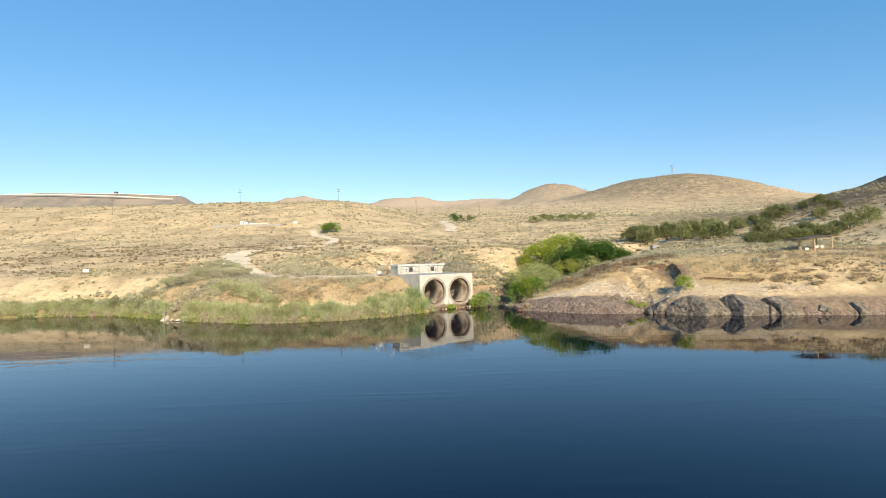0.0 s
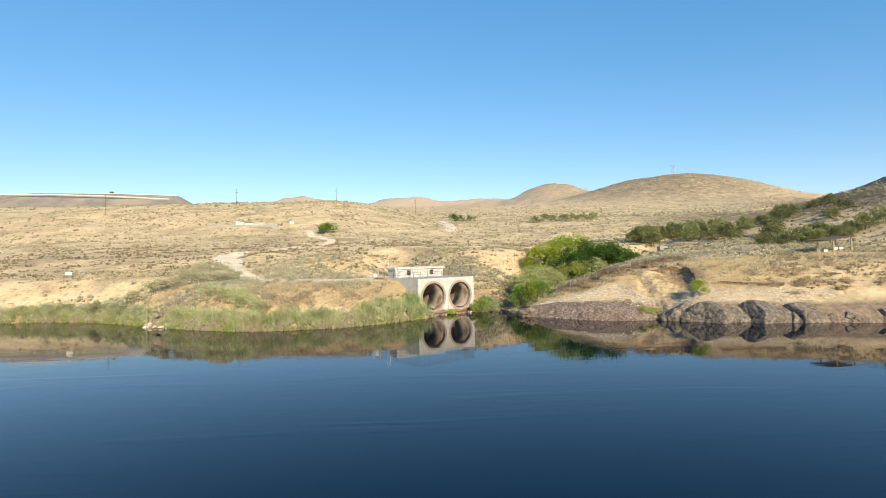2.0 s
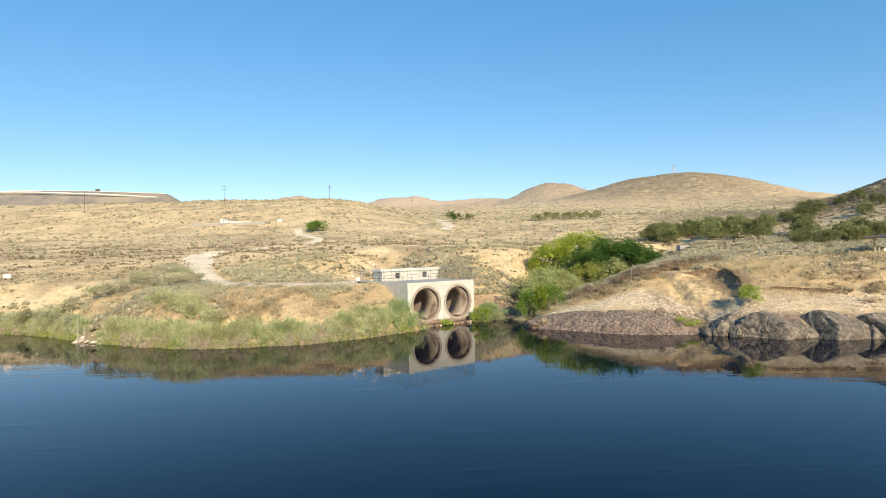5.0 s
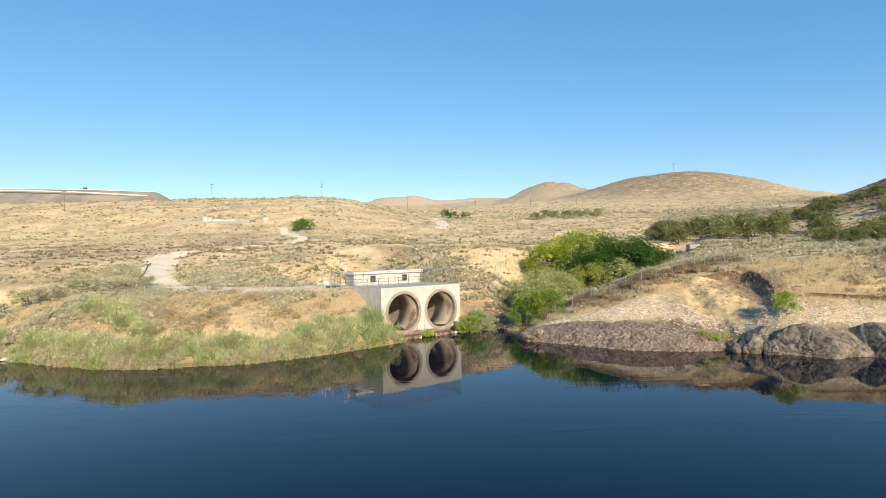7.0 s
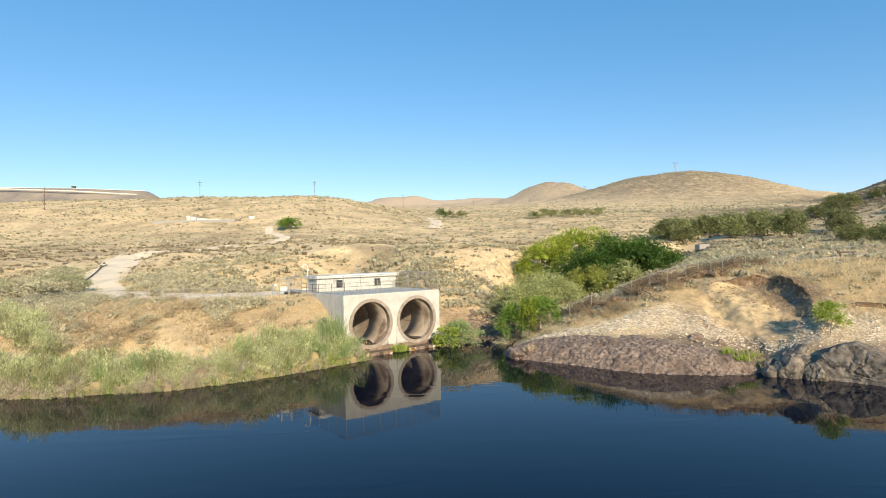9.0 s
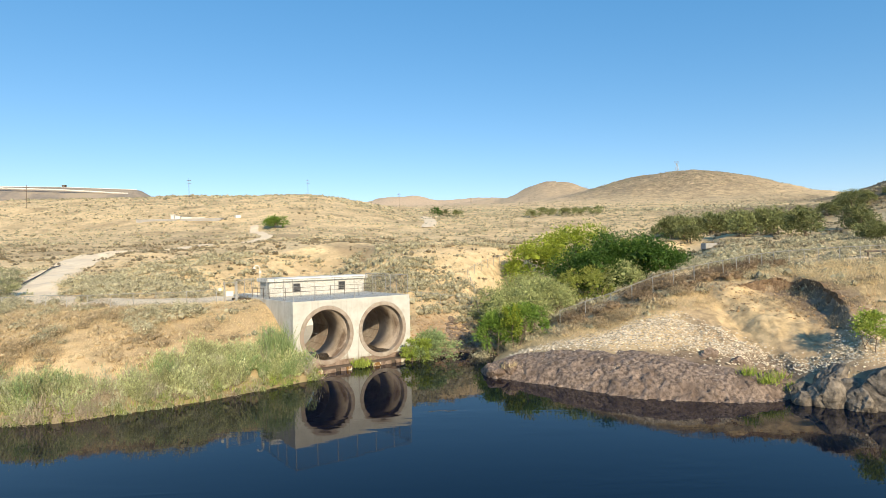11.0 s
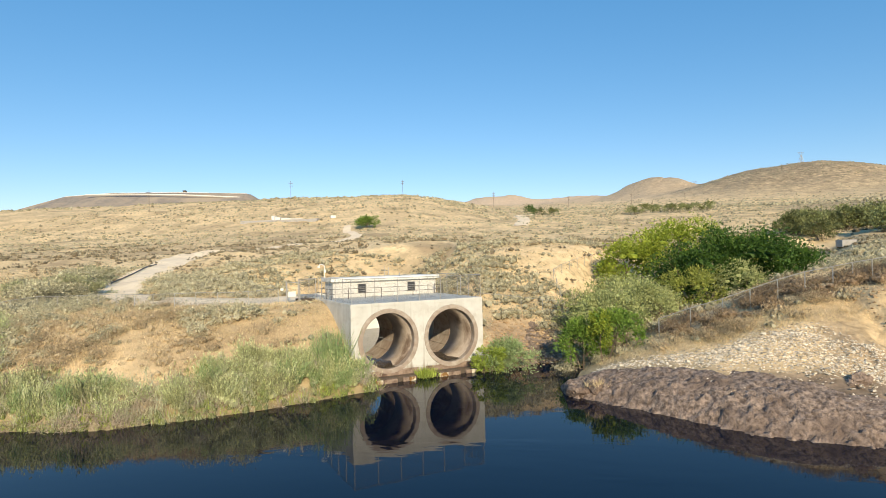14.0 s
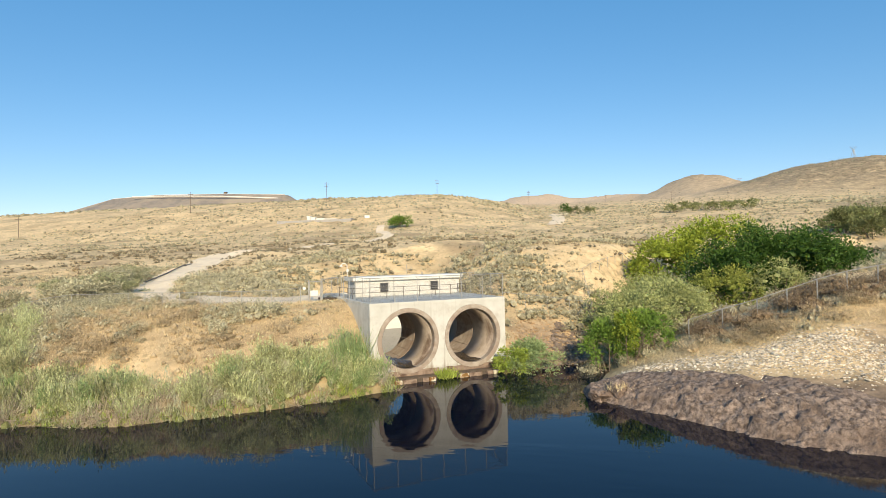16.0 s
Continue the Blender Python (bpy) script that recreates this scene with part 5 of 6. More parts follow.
WILLOWS = (
    ((19.0, 126.0), 6.6, (3.6, 3.2, 3.4), M_WILLOW, 4200, "silvery grey-green willow shrub by the inlet"),
    ((22.5, 130.0), 6.4, (3.8, 3.4, 3.2), M_WILLOW, 4200, "silvery grey-green willow shrub by the inlet"),
    ((17.0, 131.5), 5.6, (3.2, 3.0, 2.8), M_WILLOW, 3200, "silvery grey-green willow shrub by the inlet"),
    ((21.0, 136.5), 6.0, (3.6, 3.2, 3.0), M_WILLOW, 3200, "silvery grey-green willow shrub by the inlet"),
    ((25.0, 134.5), 5.0, (3.0, 2.8, 2.6), M_WILLOW, 2600, "silvery grey-green willow shrub by the inlet"),
    ((15.8, 120.8), 4.4, (2.4, 2.2, 2.4), M_FRESH, 3400, "fresh green bush hanging over the inlet"),
    ((18.8, 119.6), 4.0, (2.3, 1.8, 2.1), M_FRESH, 2800, "fresh green bush hanging over the inlet"),
    ((17.2, 119.0), 5.0, (1.1, 1.1, 2.2), M_LEAFLIGHT, 1300, "bright green sapling beside the inlet"),
    ((30.0, 137.5), 6.2, (4.0, 3.0, 3.1), M_YELLOWBUSH, 3200, "yellow-green shrub in the ravine"),
    ((35.0, 138.0), 5.4, (3.9, 2.6, 2.6), M_WILLOW, 2600, "grey-green shrub beside the yellow one"),
)
for k, ((x, y), high, radii, mat, count, label) in enumerate(WILLOWS):
    tree("willow_shrub" if mat is M_WILLOW else "bush", label, "shrub", "shrubs round the inlet", plant(x, y), high, radii, mat, 230 + k, int(count * 1.5), 0.28, 4, 0.5, 64, 0.2, 0.72)
# bushes against the headwall
tree("willow_shrub", "feathery grey-green willow bush beside the headwall", "shrub", "", plant(8.8, 119.7), 3.2, (2.2, 1.7, 1.75), M_FAN, 260, 5200, 0.3, 5, 0.42, 34, 0.12)
tree("bush", "yellow-green leafy bush beside the headwall", "shrub", "", plant(6.9, 118.6), 2.6, (1.4, 1.1, 1.4), M_REEDGREEN, 261, 2600, 0.25, 4, 0.45, 18, 0.25)
foot = thing("willow_shrub", "fresh green feathery willow at the foot of the wall", "shrub", at=plant(-5.9, 110.8))
wv, wf = join(tuft(262, 420, 0.75, 3.5, 0.010, 0.24), dome(263, 3000, 1.55, 3.1, 0.36, 0.055, 40, 2.4, 0.85))
for name, shape, mat in (("woody_base", twigs(264, 40, 1.2, 1.4), M_TWIG), ("foliage", (wv, wf), M_FAN)):
    new(name, fast_mesh(name, *shape, mat)).parent = foot
pier_grass = thing("grass_clump", "bright green grass clump at the pier's foot", "grass", at=to_world(6.85, -1.0, -0.1))
new("blades", fast_mesh("blades", *tuft(265, 320, 0.45, 1.2, 0.03, 0.35), M_REEDGREEN)).parent = pier_grass
for k, (x, y) in enumerate(((15.4, 109.6), (16.0, 109.4))):
    tuft_root = thing("grass_clump", "straw-yellow grass tuft on the tip of the ledge", "grass", "dry tufts on the ledge", at=(x, y, z_at(x, y) + 0.5))
    new("blades", fast_mesh("blades", *tuft(290 + k, 120, 0.3, 0.7, 0.03, 0.4), M_GRASS)).parent = tuft_root
for k, (x, y) in enumerate(((34.2, 100.6), (36.0, 100.4), (35.2, 101.6), (33.0, 101.2))):
    tuft_root = thing("grass_clump", "fresh green grass tuft among the shore rocks", "grass", "green tufts among the rocks", at=(x, y, max(z_at(x, y), 0.1) + 0.25))
    new("blades", fast_mesh("blades", *tuft(280 + k, 160, 0.34, 0.9, 0.03, 0.4), M_REEDGREEN)).parent = tuft_root
tree("bush", "yellow-green shrub growing on the rubble slope", "shrub", "", plant(42.2, 100.6), 2.8, (1.4, 1.25, 1.3), M_REEDGREEN, 263, 2000, 0.24, 4, 0.5, 24, 0.2)
tree("bush", "green round bush beside the far track", "shrub", "", plant(-55.0, 281.0), 4.6, (4.4, 3.8, 2.4), M_FRESH, 264, 1500, 0.7, 5, 0.45, 26)
# dark willow strip in the draw on the west slope
for k, (x, y, s) in enumerate(((-47.0, 127.5, 1.5), (-49.0, 131.0, 1.6), (-51.5, 134.5, 1.5), (-53.5, 138.5, 1.4), (-56, 143, 1.3), (-45.0, 122.5, 1.3), (-53.5, 126.5, 1.1), (-50.5, 125.0, 1.3), (-55.5, 130.0, 1.0), (-57.5, 121.0, 1.2), (-60.5, 119.8, 1.1), (-54.5, 120.5, 1.2), (-44.5, 129.5, 0.9), (-47, 124.5, 1.1), (-44.5, 125.5, 1.0), (-57, 145, 1.0), (-63, 119.5, 1.0))):
    tree("willow_shrub", "olive-green shrub in the draw on the west slope", "shrub", "shrubs in the draw", plant(x, y), 2.2 * s, (2.2 * s, 1.9 * s, 1.1 * s), M_GREENBUSH if k % 3 == 0 and x < -44 else M_SAGE, 270 + k, 1300, 0.3, 4, 0.45, 20, 0.22)
# rounded willow clumps on the far west shore
for k, (x, s) in enumerate(((-60, 1.0), (-63.5, 1.1), (-67.5, 1.05), (-71, 0.9), (-76, 1.0), (-80, 0.95), (-84.5, 0.8), (-56.5, 0.9), (-90, 0.8))):
    y = float(np.interp(x, WEST_X, WEST_Y)) + 2.0
    tree("willow_shrub", "rounded olive willow clump on the west shore", "shrub", "willow clumps on the shore", plant(x, y), 2.6 * s, (2.3 * s, 1.7 * s, 1.4 * s), M_REED if k % 2 else M_GREENBUSH, 300 + k, 1100, 0.3, 5, 0.45, 24, 0.16)

# junipers along the terrace
rng = random.Random(77)
JUNIPERS = []
for line, count, stray in ((((66, 196), (76, 207), (90, 219), (101, 229), (112, 224), (128, 224), (146, 229)), 30, 4.5), (((84, 153), (92, 156), (101, 161), (111, 166), (124, 172)), 14, 4.0), (((84, 178), (98, 184), (114, 190)), 3, 4.0), (((126, 196), (150, 206)), 2, 3.0), (((80, 190), (92, 196)), 3, 3.0)):
    for k in range(count):
        u = (k + 0.5) / count * (len(line) - 1)
        (ax, ay), (bx, by) = line[int(u)], line[int(u) + 1]
        JUNIPERS.append((ax + (bx - ax) * (u % 1) + rng.uniform(-stray, stray), ay + (by - ay) * (u % 1) + rng.uniform(-stray, stray)))
masters = []
for k in range(4):
    high = 5.6
    masters.append(tree("juniper_tree", "dull green bushy juniper on the dry terrace", "tree", "junipers on the terrace", plant(*JUNIPERS[k]), high, (3.3, 3.1, 2.7), M_JUNIPER, 330 + k, 2400, 0.42, 2, 0.37, 34))
for k, (x, y) in enumerate(JUNIPERS):
    s = rng.uniform(0.6, 1.1) * (1.15 if y > 176 else 0.9) * (0.72 if x > 108 and y > 176 else 1.0)
    m = Matrix.Translation(plant(x, y)) @ Matrix.Rotation(rng.uniform(0, 6.28), 4, "Z") @ Matrix.Diagonal((s * rng.uniform(0.9, 1.2), s * rng.uniform(0.9, 1.2), s, 1))
    ob = masters[k] if k < 4 else copy_thing(masters[k % 4], m)
    ob.matrix_basis = m
for k, (x, y) in enumerate(((57, 352), (63, 356), (69, 358), (76, 360), (82, 361), (88, 364), (94, 362), (12, 390), (20, 396))):
    tree("scrub_tree", "low dark scrub on the middle slope", "shrub", "scrub on the middle slope", plant(x, y), 4.2, (3.4, 3.0, 2.0), M_JUNIPER, 360 + k, 500, 0.7, 3, 0.5, 18)
tree("broadleaf_tree", "small dark tree beside the far road", "tree", "", plant(6.5, 365), 6.5, (2.6, 2.6, 2.6), M_LEAF, 372, 500, 0.7, 1, 0.6, 16)

# ---------------------------------------------------------------- rock and stones
def outcrop(name, label, x0, x1, d0, depth, step, mat, seed, amp, low=0.45, group="rock along the east shore"):
    """A shelf of bedrock along the east shore: rounded knobs between creases, cut by a few deep cracks."""
    xs, ds = np.arange(x0, x1 + step, step), np.arange(d0, max(depth[1]) + step, step)
    x, d = np.meshgrid(xs, ds)
    d1 = np.interp(x, *depth)
    y = np.interp(x, EAST_X, EAST_Y) + d
    base = ground_height(x, y)
    hump = wave(x, y, 4.5, seed + 3, 2)
    lump = np.abs(wave(x, y, 1.9, seed, 2)) * 2.0
    knob = np.abs(wave(x + 0.4 * y, y - 0.3 * x, 0.7, seed + 1, 3)) * 2.0
    grit = np.abs(wave(x, y, 0.33, seed + 6, 2)) * 2.0
    split = wave(x + 0.9 * y, 0.6 * (y - x), 2.6, seed + 7, 3)
    edge = np.clip(np.minimum((x - x0) / 1.2, (x1 - x) / 1.2), 0, 1) * np.clip((d - d0) / 1.0, 0, 1) * np.clip((d1 - d + 1.2 * wave(x, y, 2.0, seed + 2)) / 1.6, 0, 1)
    calm = np.clip(1.2 - 0.95 * np.clip(d / np.maximum(d1, 1.0), 0, 1) - 0.5 * np.clip((x - 27) / 6, 0, 1) * np.clip((d - 1.0) / 1.5, 0, 1), 0.15, 1.1)
    z = base - 0.3 + edge * (low + calm * amp * (0.35 * hump + 0.2 * lump + 0.34 * knob + 0.24 * grit - 0.7 * np.maximum(wave(x, y, 0.6, seed + 9, 2) - 0.25, 0) - 0.45 * np.exp(-((split / 0.045) ** 2))))
    z = np.maximum(z, base - 0.35 + edge * 0.45)
    n, m = x.shape
    idx = np.arange(n * m).reshape(n, m)
    quads = np.stack([idx[:-1, :-1], idx[:-1, 1:], idx[1:, 1:], idx[1:, :-1]], -1).reshape(-1, 4)
    me = fast_mesh(name, np.stack([x, y, z], -1).reshape(-1, 3), quads, mat, None, True)
    return tagged(new(name, me), label, "rock", group)


outcrop("rock_ledge", "purple-brown weathered rock ledge sloping into the river", 12.6, 38.2, -1.6, ((12, 20, 26, 29, 33, 39), (5.4, 6.6, 6.6, 5.8, 3.6, 2.8)), 0.11, M_ROCK, 401, 0.55)
def block_ledge(name, label, x0, x1, step, mat, seed, size, high, reach=4.6, group="rock along the east shore"):
    """Jointed lava along the shore: tilted blocks of uneven height with deep gaps between them."""
    rng = np.random.default_rng(seed)
    xs, ds = np.arange(x0, x1 + step, step), np.arange(-1.5, reach + step, step)
    x, d = np.meshgrid(xs, ds)
    n = int((x1 - x0 + 4) * 8 / (size * size))
    cx, cd = rng.uniform(x0 - 2, x1 + 2, n), rng.uniform(-2.5, 5.5, n)
    lift, tx, td = rng.uniform(-0.35, 1.0, n) * high, rng.uniform(-0.5, 0.35, n), rng.uniform(-0.2, 0.4, n)
    wx, wd = x + 0.35 * wave(x, d, 1.3, seed + 1, 3), d + 0.35 * wave(x, d, 1.3, seed + 2, 3)
    best, second, which = np.full(x.shape, 1e9), np.full(x.shape, 1e9), np.zeros(x.shape, int)
    for k in range(n):
        far = np.hypot((wx - cx[k]) * 0.8, wd - cd[k])
        closer = far < best
        second = np.where(closer, best, np.minimum(second, far))
        which = np.where(closer, k, which)
        best = np.where(closer, far, best)
    gap = np.clip((second - best - 0.1) / 0.4, 0, 1)
    y = np.interp(x, EAST_X, EAST_Y) + d
    base = ground_height(x, y)
    edge = np.clip(np.minimum((x - x0) / 1.0, (x1 - x) / 1.0), 0, 1) * np.clip((d + 1.5) / 0.8, 0, 1) * np.clip((reach - 0.2 - d + 1.2 * wave(x, y, 2.0, seed + 3)) / 1.2, 0, 1)
    body = lift[which] + tx[which] * (wx - cx[which]) + td[which] * (wd - cd[which]) + 0.30 * np.abs(wave(x, y, 0.9, seed + 4, 3)) + 0.12 * np.abs(wave(x, y, 0.3, seed + 5, 2))
    z = base - 0.3 + edge * (0.25 + (body + 0.32) * gap ** 0.5)
    z = np.maximum(z, base - 0.35 + edge * 0.38)
    r, c = x.shape
    idx = np.arange(r * c).reshape(r, c)
    quads = np.stack([idx[:-1, :-1], idx[:-1, 1:], idx[1:, 1:], idx[1:, :-1]], -1).reshape(-1, 4)
    return tagged(new(name, fast_mesh(name, np.stack([x, y, z], -1).reshape(-1, 3), quads, mat, None, True)), label, "rock", group)


block_ledge("rock_ledge", "low dark cracked lava between the shore boulders", 35.5, 58.0, 0.14, M_GREYROCK, 441, 1.3, 0.1, 2.6)
block_ledge("rock_ledge", "low broken brown rock along the east shore", 57.0, 96.0, 0.2, M_ROCK, 421, 1.2, 0.1, 2.0)


def boulder(name, label, at, size, seed, mat, group, turn=0.0, sides=3):
    bm = bmesh.new()
    bmesh.ops.create_icosphere(bm, subdivisions=sides, radius=1.0)
    off = Vector((seed * 1.7, seed * 0.9, seed * 2.3))
    pick = random.Random(seed)
    planes = [(Vector((pick.gauss(0, 1), pick.gauss(0, 1), pick.gauss(0, 1))).normalized(), pick.uniform(0.66, 0.98)) for _ in range(15)]
    slab = size[0] > 1.8  # a domed slab with a sheer west face
    if slab:
        planes = [(n, 0.9 + 0.2 * h) for n, h in planes[:6]] + [(Vector((-0.88, -0.42, pick.uniform(-0.05, 0.2))).normalized(), pick.uniform(0.5, 0.6)), (Vector((0.42, -0.35, 0.84)), 0.84)]
    for v in bm.verts:
        u = v.co.normalized()
        k = min([1.12] + [h / max(u.dot(n), 0.05) for n, h in planes])
        k += 0.05 * noise.noise(u * 2.0 + off) + (0.022 if slab else 0.035) * noise.fractal(u * (6.0 if slab else 4.0) + off, 0.8, 2.0, 6) - (0.05 if slab else 0.12) * math.exp(-((noise.noise(u * 1.6 - off) / 0.045) ** 2))
        v.co = Vector([c * k * s for c, s in zip(v.co, size)])
    me = bpy.data.meshes.new(name)
    bm.to_mesh(me)
    bm.free()
    me.materials.append(mat)
    ob = new(name, me)
    ob.matrix_basis = pose(*at, 0, 0, turn)
    return tagged(ob, label, "rock", group)


BOULDERS = ((42.2, 96.2, (3.8, 2.9, 2.6), 12), (48.7, 94.8, (3.7, 2.7, 2.75), -8), (54.8, 94.2, (3.3, 2.3, 2.35), -10), (36.9, 98.0, (1.3, 1.2, 1.5), 40), (38.3, 99.6, (1.7, 1.5, 2.2), 0), (38.4, 96.9, (1.0, 0.9, 1.1), 70), (36.2, 99.6, (1.1, 1.0, 1.0), 20), (45.3, 98.4, (2.1, 1.6, 2.3), 30), (45.2, 94.8, (1.0, 0.9, 0.8), 10), (51.4, 93.6, (1.0, 0.9, 1.0), 50), (47.8, 98.0, (1.7, 1.4, 2.1), 10), (41.0, 99.4, (1.6, 1.2, 2.2), 25), (39.9, 101.6, (1.2, 1.0, 1.4), 60), (35.6, 98.6, (0.8, 0.8, 0.7), 60), (54.6, 96.2, (1.9, 1.4, 1.6), 0), (51.2, 97.0, (1.7, 1.5, 2.0), 5), (58.4, 92.6, (1.2, 1.0, 1.0), 20), (56.4, 94.6, (1.0, 0.9, 1.1), 50), (60.0, 94.0, (0.9, 0.8, 0.8), 10), (63.2, 93.2, (1.1, 0.9, 0.9), 0), (61.0, 92.0, (1.4, 1.3, 1.3), 0), (65.6, 91.0, (1.9, 1.5, 1.5), -15), (31.6, 104.6, (0.9, 0.6, 0.7), 15), (33.4, 103.4, (0.7, 0.5, 0.6), 50), (35.2, 102.0, (1.1, 0.6, 0.8), 30), (36.4, 103.0, (0.6, 0.5, 0.6), 0), (15.9, 110.0, (0.8, 0.9, 0.9), 30), (14.6, 110.6, (1.1, 1.3, 0.9), 0))
for k, (x, y, size, turn) in enumerate(BOULDERS):
    tip = k == len(BOULDERS) - 1
    brown_rock = k >= len(BOULDERS) - 6
    boulder("boulder", "pale rounded rock at the tip of the ledge" if tip else "big cracked grey lava boulder at the water's edge" if size[0] > 1.5 else "broken purple-brown rock on the ledge" if brown_rock else "smaller broken lava rock at the water's edge", (x, y, max(0.35, z_at(x, y)) if brown_rock and not tip else 0.35), size, 500 + k, M_ROCK if brown_rock else M_GREYROCK, "boulders on the east shore", turn, 5 if size[0] > 2.5 else 4)


def earth_scarp(line, high, seed):
    """A raw bank of earth left standing round the head of the slump, its face rough and slightly undercut."""
    pts = [Vector((*p, 0)) for p in line]
    verts, faces, rows = [], [], 9
    run = []
    for a, b in zip(pts, pts[1:]):
        n = int((b - a).length / 0.22)
        run += [a.lerp(b, k / n) for k in range(n)]
    run.append(pts[-1])
    for i, p in enumerate(run):
        way = (run[min(i + 1, len(run) - 1)] - run[max(i - 1, 0)]).normalized()
        out = Vector((way.y, -way.x, 0))
        end = min(1.0, 6.0 * min(i, len(run) - 1 - i) / len(run)) ** 0.6
        h = high * end * (0.75 + 0.5 * noise.noise(p * 0.6 + Vector((seed, 0, 0))))
        foot = p + out * 0.9
        zf, zt = z_at(foot.x, foot.y) - 0.3, z_at(p.x - out.x * 0.5, p.y - out.y * 0.5)
        zt = max(zt, zf + 0.3 + h)
        for k in range(rows):
            t = k / (rows - 2)
            rough = 0.28 * noise.fractal(Vector((p.x * 1.3, p.y * 1.3, t * 2.5 + seed)), 0.9, 2.0, 4)
            if k < rows - 1:
                q = p + out * (0.75 - 0.55 * t + 0.45 * max(t - 0.75, 0) + rough) * end
                verts.append((q.x, q.y, zf + (zt + 0.08 - zf) * t))
            else:
                q = p - out * 0.9
                verts.append((q.x, q.y, z_at(q.x, q.y) - 0.12))
        if i:
            a = (i - 1) * rows
            faces += [(a + k, a + rows + k, a + rows + k + 1, a + k + 1) for k in range(rows - 1)]
    return tagged(new("earth_bank", mesh_of("earth_bank", verts, faces, [M_SCARP])), "raw earth bank round the head of the slump, coloured dark as shade", "earth bank")


for k in range(7):
    x = 672 + 13 * k
    y = 1196 + 3.0 * k
    boulder("rock_outcrop", "pale rock band on the flank of the big hill", (x, y, z_at(x, y) + 0.5), (9.0, 4.0, 3.4 - 0.25 * k), 560 + k, M_STONE, "pale rocks on the big hill", 6, 3)


earth_scarp([(39.8, 115.4), (41.6, 115.9), (43.4, 116.3), (45.0, 116.0), (46.0, 114.6), (45.9, 112.4), (45.4, 110.2), (44.9, 108.0), (44.3, 106.2)], 1.2, 3.0)
earth_scarp([(46.0, 103.9), (48.5, 103.3), (51.0, 102.3), (53.5, 101.2), (56.0, 100.4)], 0.5, 8.0)


def chips(count, seed, places, lo, hi, squash=0.6):
    """Rough eight-sided stones, joined."""
    rng = np.random.default_rng(seed)
    body = np.array([(1, 0, 0), (0, 1, 0), (-1, 0, 0), (0, -1, 0), (0, 0, 1), (0, 0, -1)], float)
    faces = np.array([(0, 1, 4), (1, 2, 4), (2, 3, 4), (3, 0, 4), (1, 0, 5), (2, 1, 5), (3, 2, 5), (0, 3, 5)])
    n = len(places)
    v = body[None] * rng.uniform(0.7, 1.3, (n, 6, 1)) + rng.uniform(-0.3, 0.3, (n, 6, 3))
    q = rng.normal(size=(n, 4))
    q /= np.linalg.norm(q, axis=1, keepdims=True)
    w, x, y, z = q.T
    rot = np.stack([np.stack([1 - 2 * (y * y + z * z), 2 * (x * y - z * w), 2 * (x * z + y * w)], -1),
                    np.stack([2 * (x * y + z * w), 1 - 2 * (x * x + z * z), 2 * (y * z - x * w)], -1),
                    np.stack([2 * (x * z - y * w), 2 * (y * z + x * w), 1 - 2 * (x * x + y * y)], -1)], 1)
    v = np.einsum("nij,nkj->nki", rot, v) * (rng.uniform(0, 1, n) ** 2.2 * (hi - lo) + lo)[:, None, None] * np.array([1, 1, squash])
    return (v + places[:, None]).reshape(-1, 3), (faces[None] + 6 * np.arange(n)[:, None, None]).reshape(-1, 3)


spots = scatter(58, 30000, (36, 47), (101, 117), lambda x, y, r: (soil_at(x, y) > 0.25) & (x > 37 + 0.8 * (112 - y) * (y < 112)))[:900]
tufts = scatter(258, 5000, (38, 47), (105, 116.5), lambda x, y, r: (x > 39.5 + 0.5 * (112 - y) * (y < 112)) & (wave(x, y, 2.0, 259, 2) + 0.5 * r.random(x.shape) > 0.1))[:330]
dry = new("bank_grass", fast_mesh("bank_grass", *spread_mesh([tuft(160 + k, 16, 0.22, 0.5, 0.02, 0.6) for k in range(4)], tufts, np.random.default_rng(260).uniform(0.6, 1.4, len(tufts)), 261, M_BROWNBUSH)))
tagged(dry, "rust-brown dry grass clinging to the slumped earth", "grass", kind="stuff")
clods = new("earth_clods", fast_mesh("earth_clods", *chips(len(spots), 59, spots, 0.03, 0.2), M_CLOD))
tagged(clods, "crumbled brown earth and clods in the slump", "earth", kind="stuff")


def rubble_band(x, y, r):
    de = y - np.interp(x, EAST_X, EAST_Y)
    at = (16, 20, 22, 26, 30, 33, 36, 38.5, 40.5, 42, 46, 54, 60)
    mid = np.interp(x, at, (6.5, 7.2, 7.6, 8.7, 9.4, 8.4, 5.6, 4.8, 5.2, 6.0, 6.6, 6.8, 6.4))
    half = np.interp(x, at, (0.3, 0.5, 0.8, 1.7, 3.2, 3.2, 1.5, 0.6, 0.9, 2.3, 2.7, 2.3, 0.7))
    return (x > 16) & (np.abs(de - mid) < half * (0.85 + 0.7 * wave(x, y, 3.0, 51)) + r.random(x.shape) ** 3 * 2.2)


spots = scatter(52, 160000, (14, 62), (92, 118), rubble_band)[:20000]
mud = scatter(352, 9000, (18, 40), (98, 112), lambda x, y, r: (inland(x, y) > 1.8) & (inland(x, y) < 6.5) & (wave(x, y, 2.5, 353, 2) + 0.5 * r.random(x.shape) > 0.35))[:260]
spots = np.concatenate([spots, mud + np.array([0, 0, 0.16])])
rubble = new("rubble", fast_mesh("rubble", *chips(len(spots), 53, spots, 0.04, 0.14), M_STONE))
tagged(rubble, "pale angular rubble spilled over the rock ledge", "rubble", kind="stuff")
stone_meshes = []
for k in range(5):
    v, f = chips(1, 540 + k, np.zeros((1, 3)), 0.98, 1.0, 0.7)
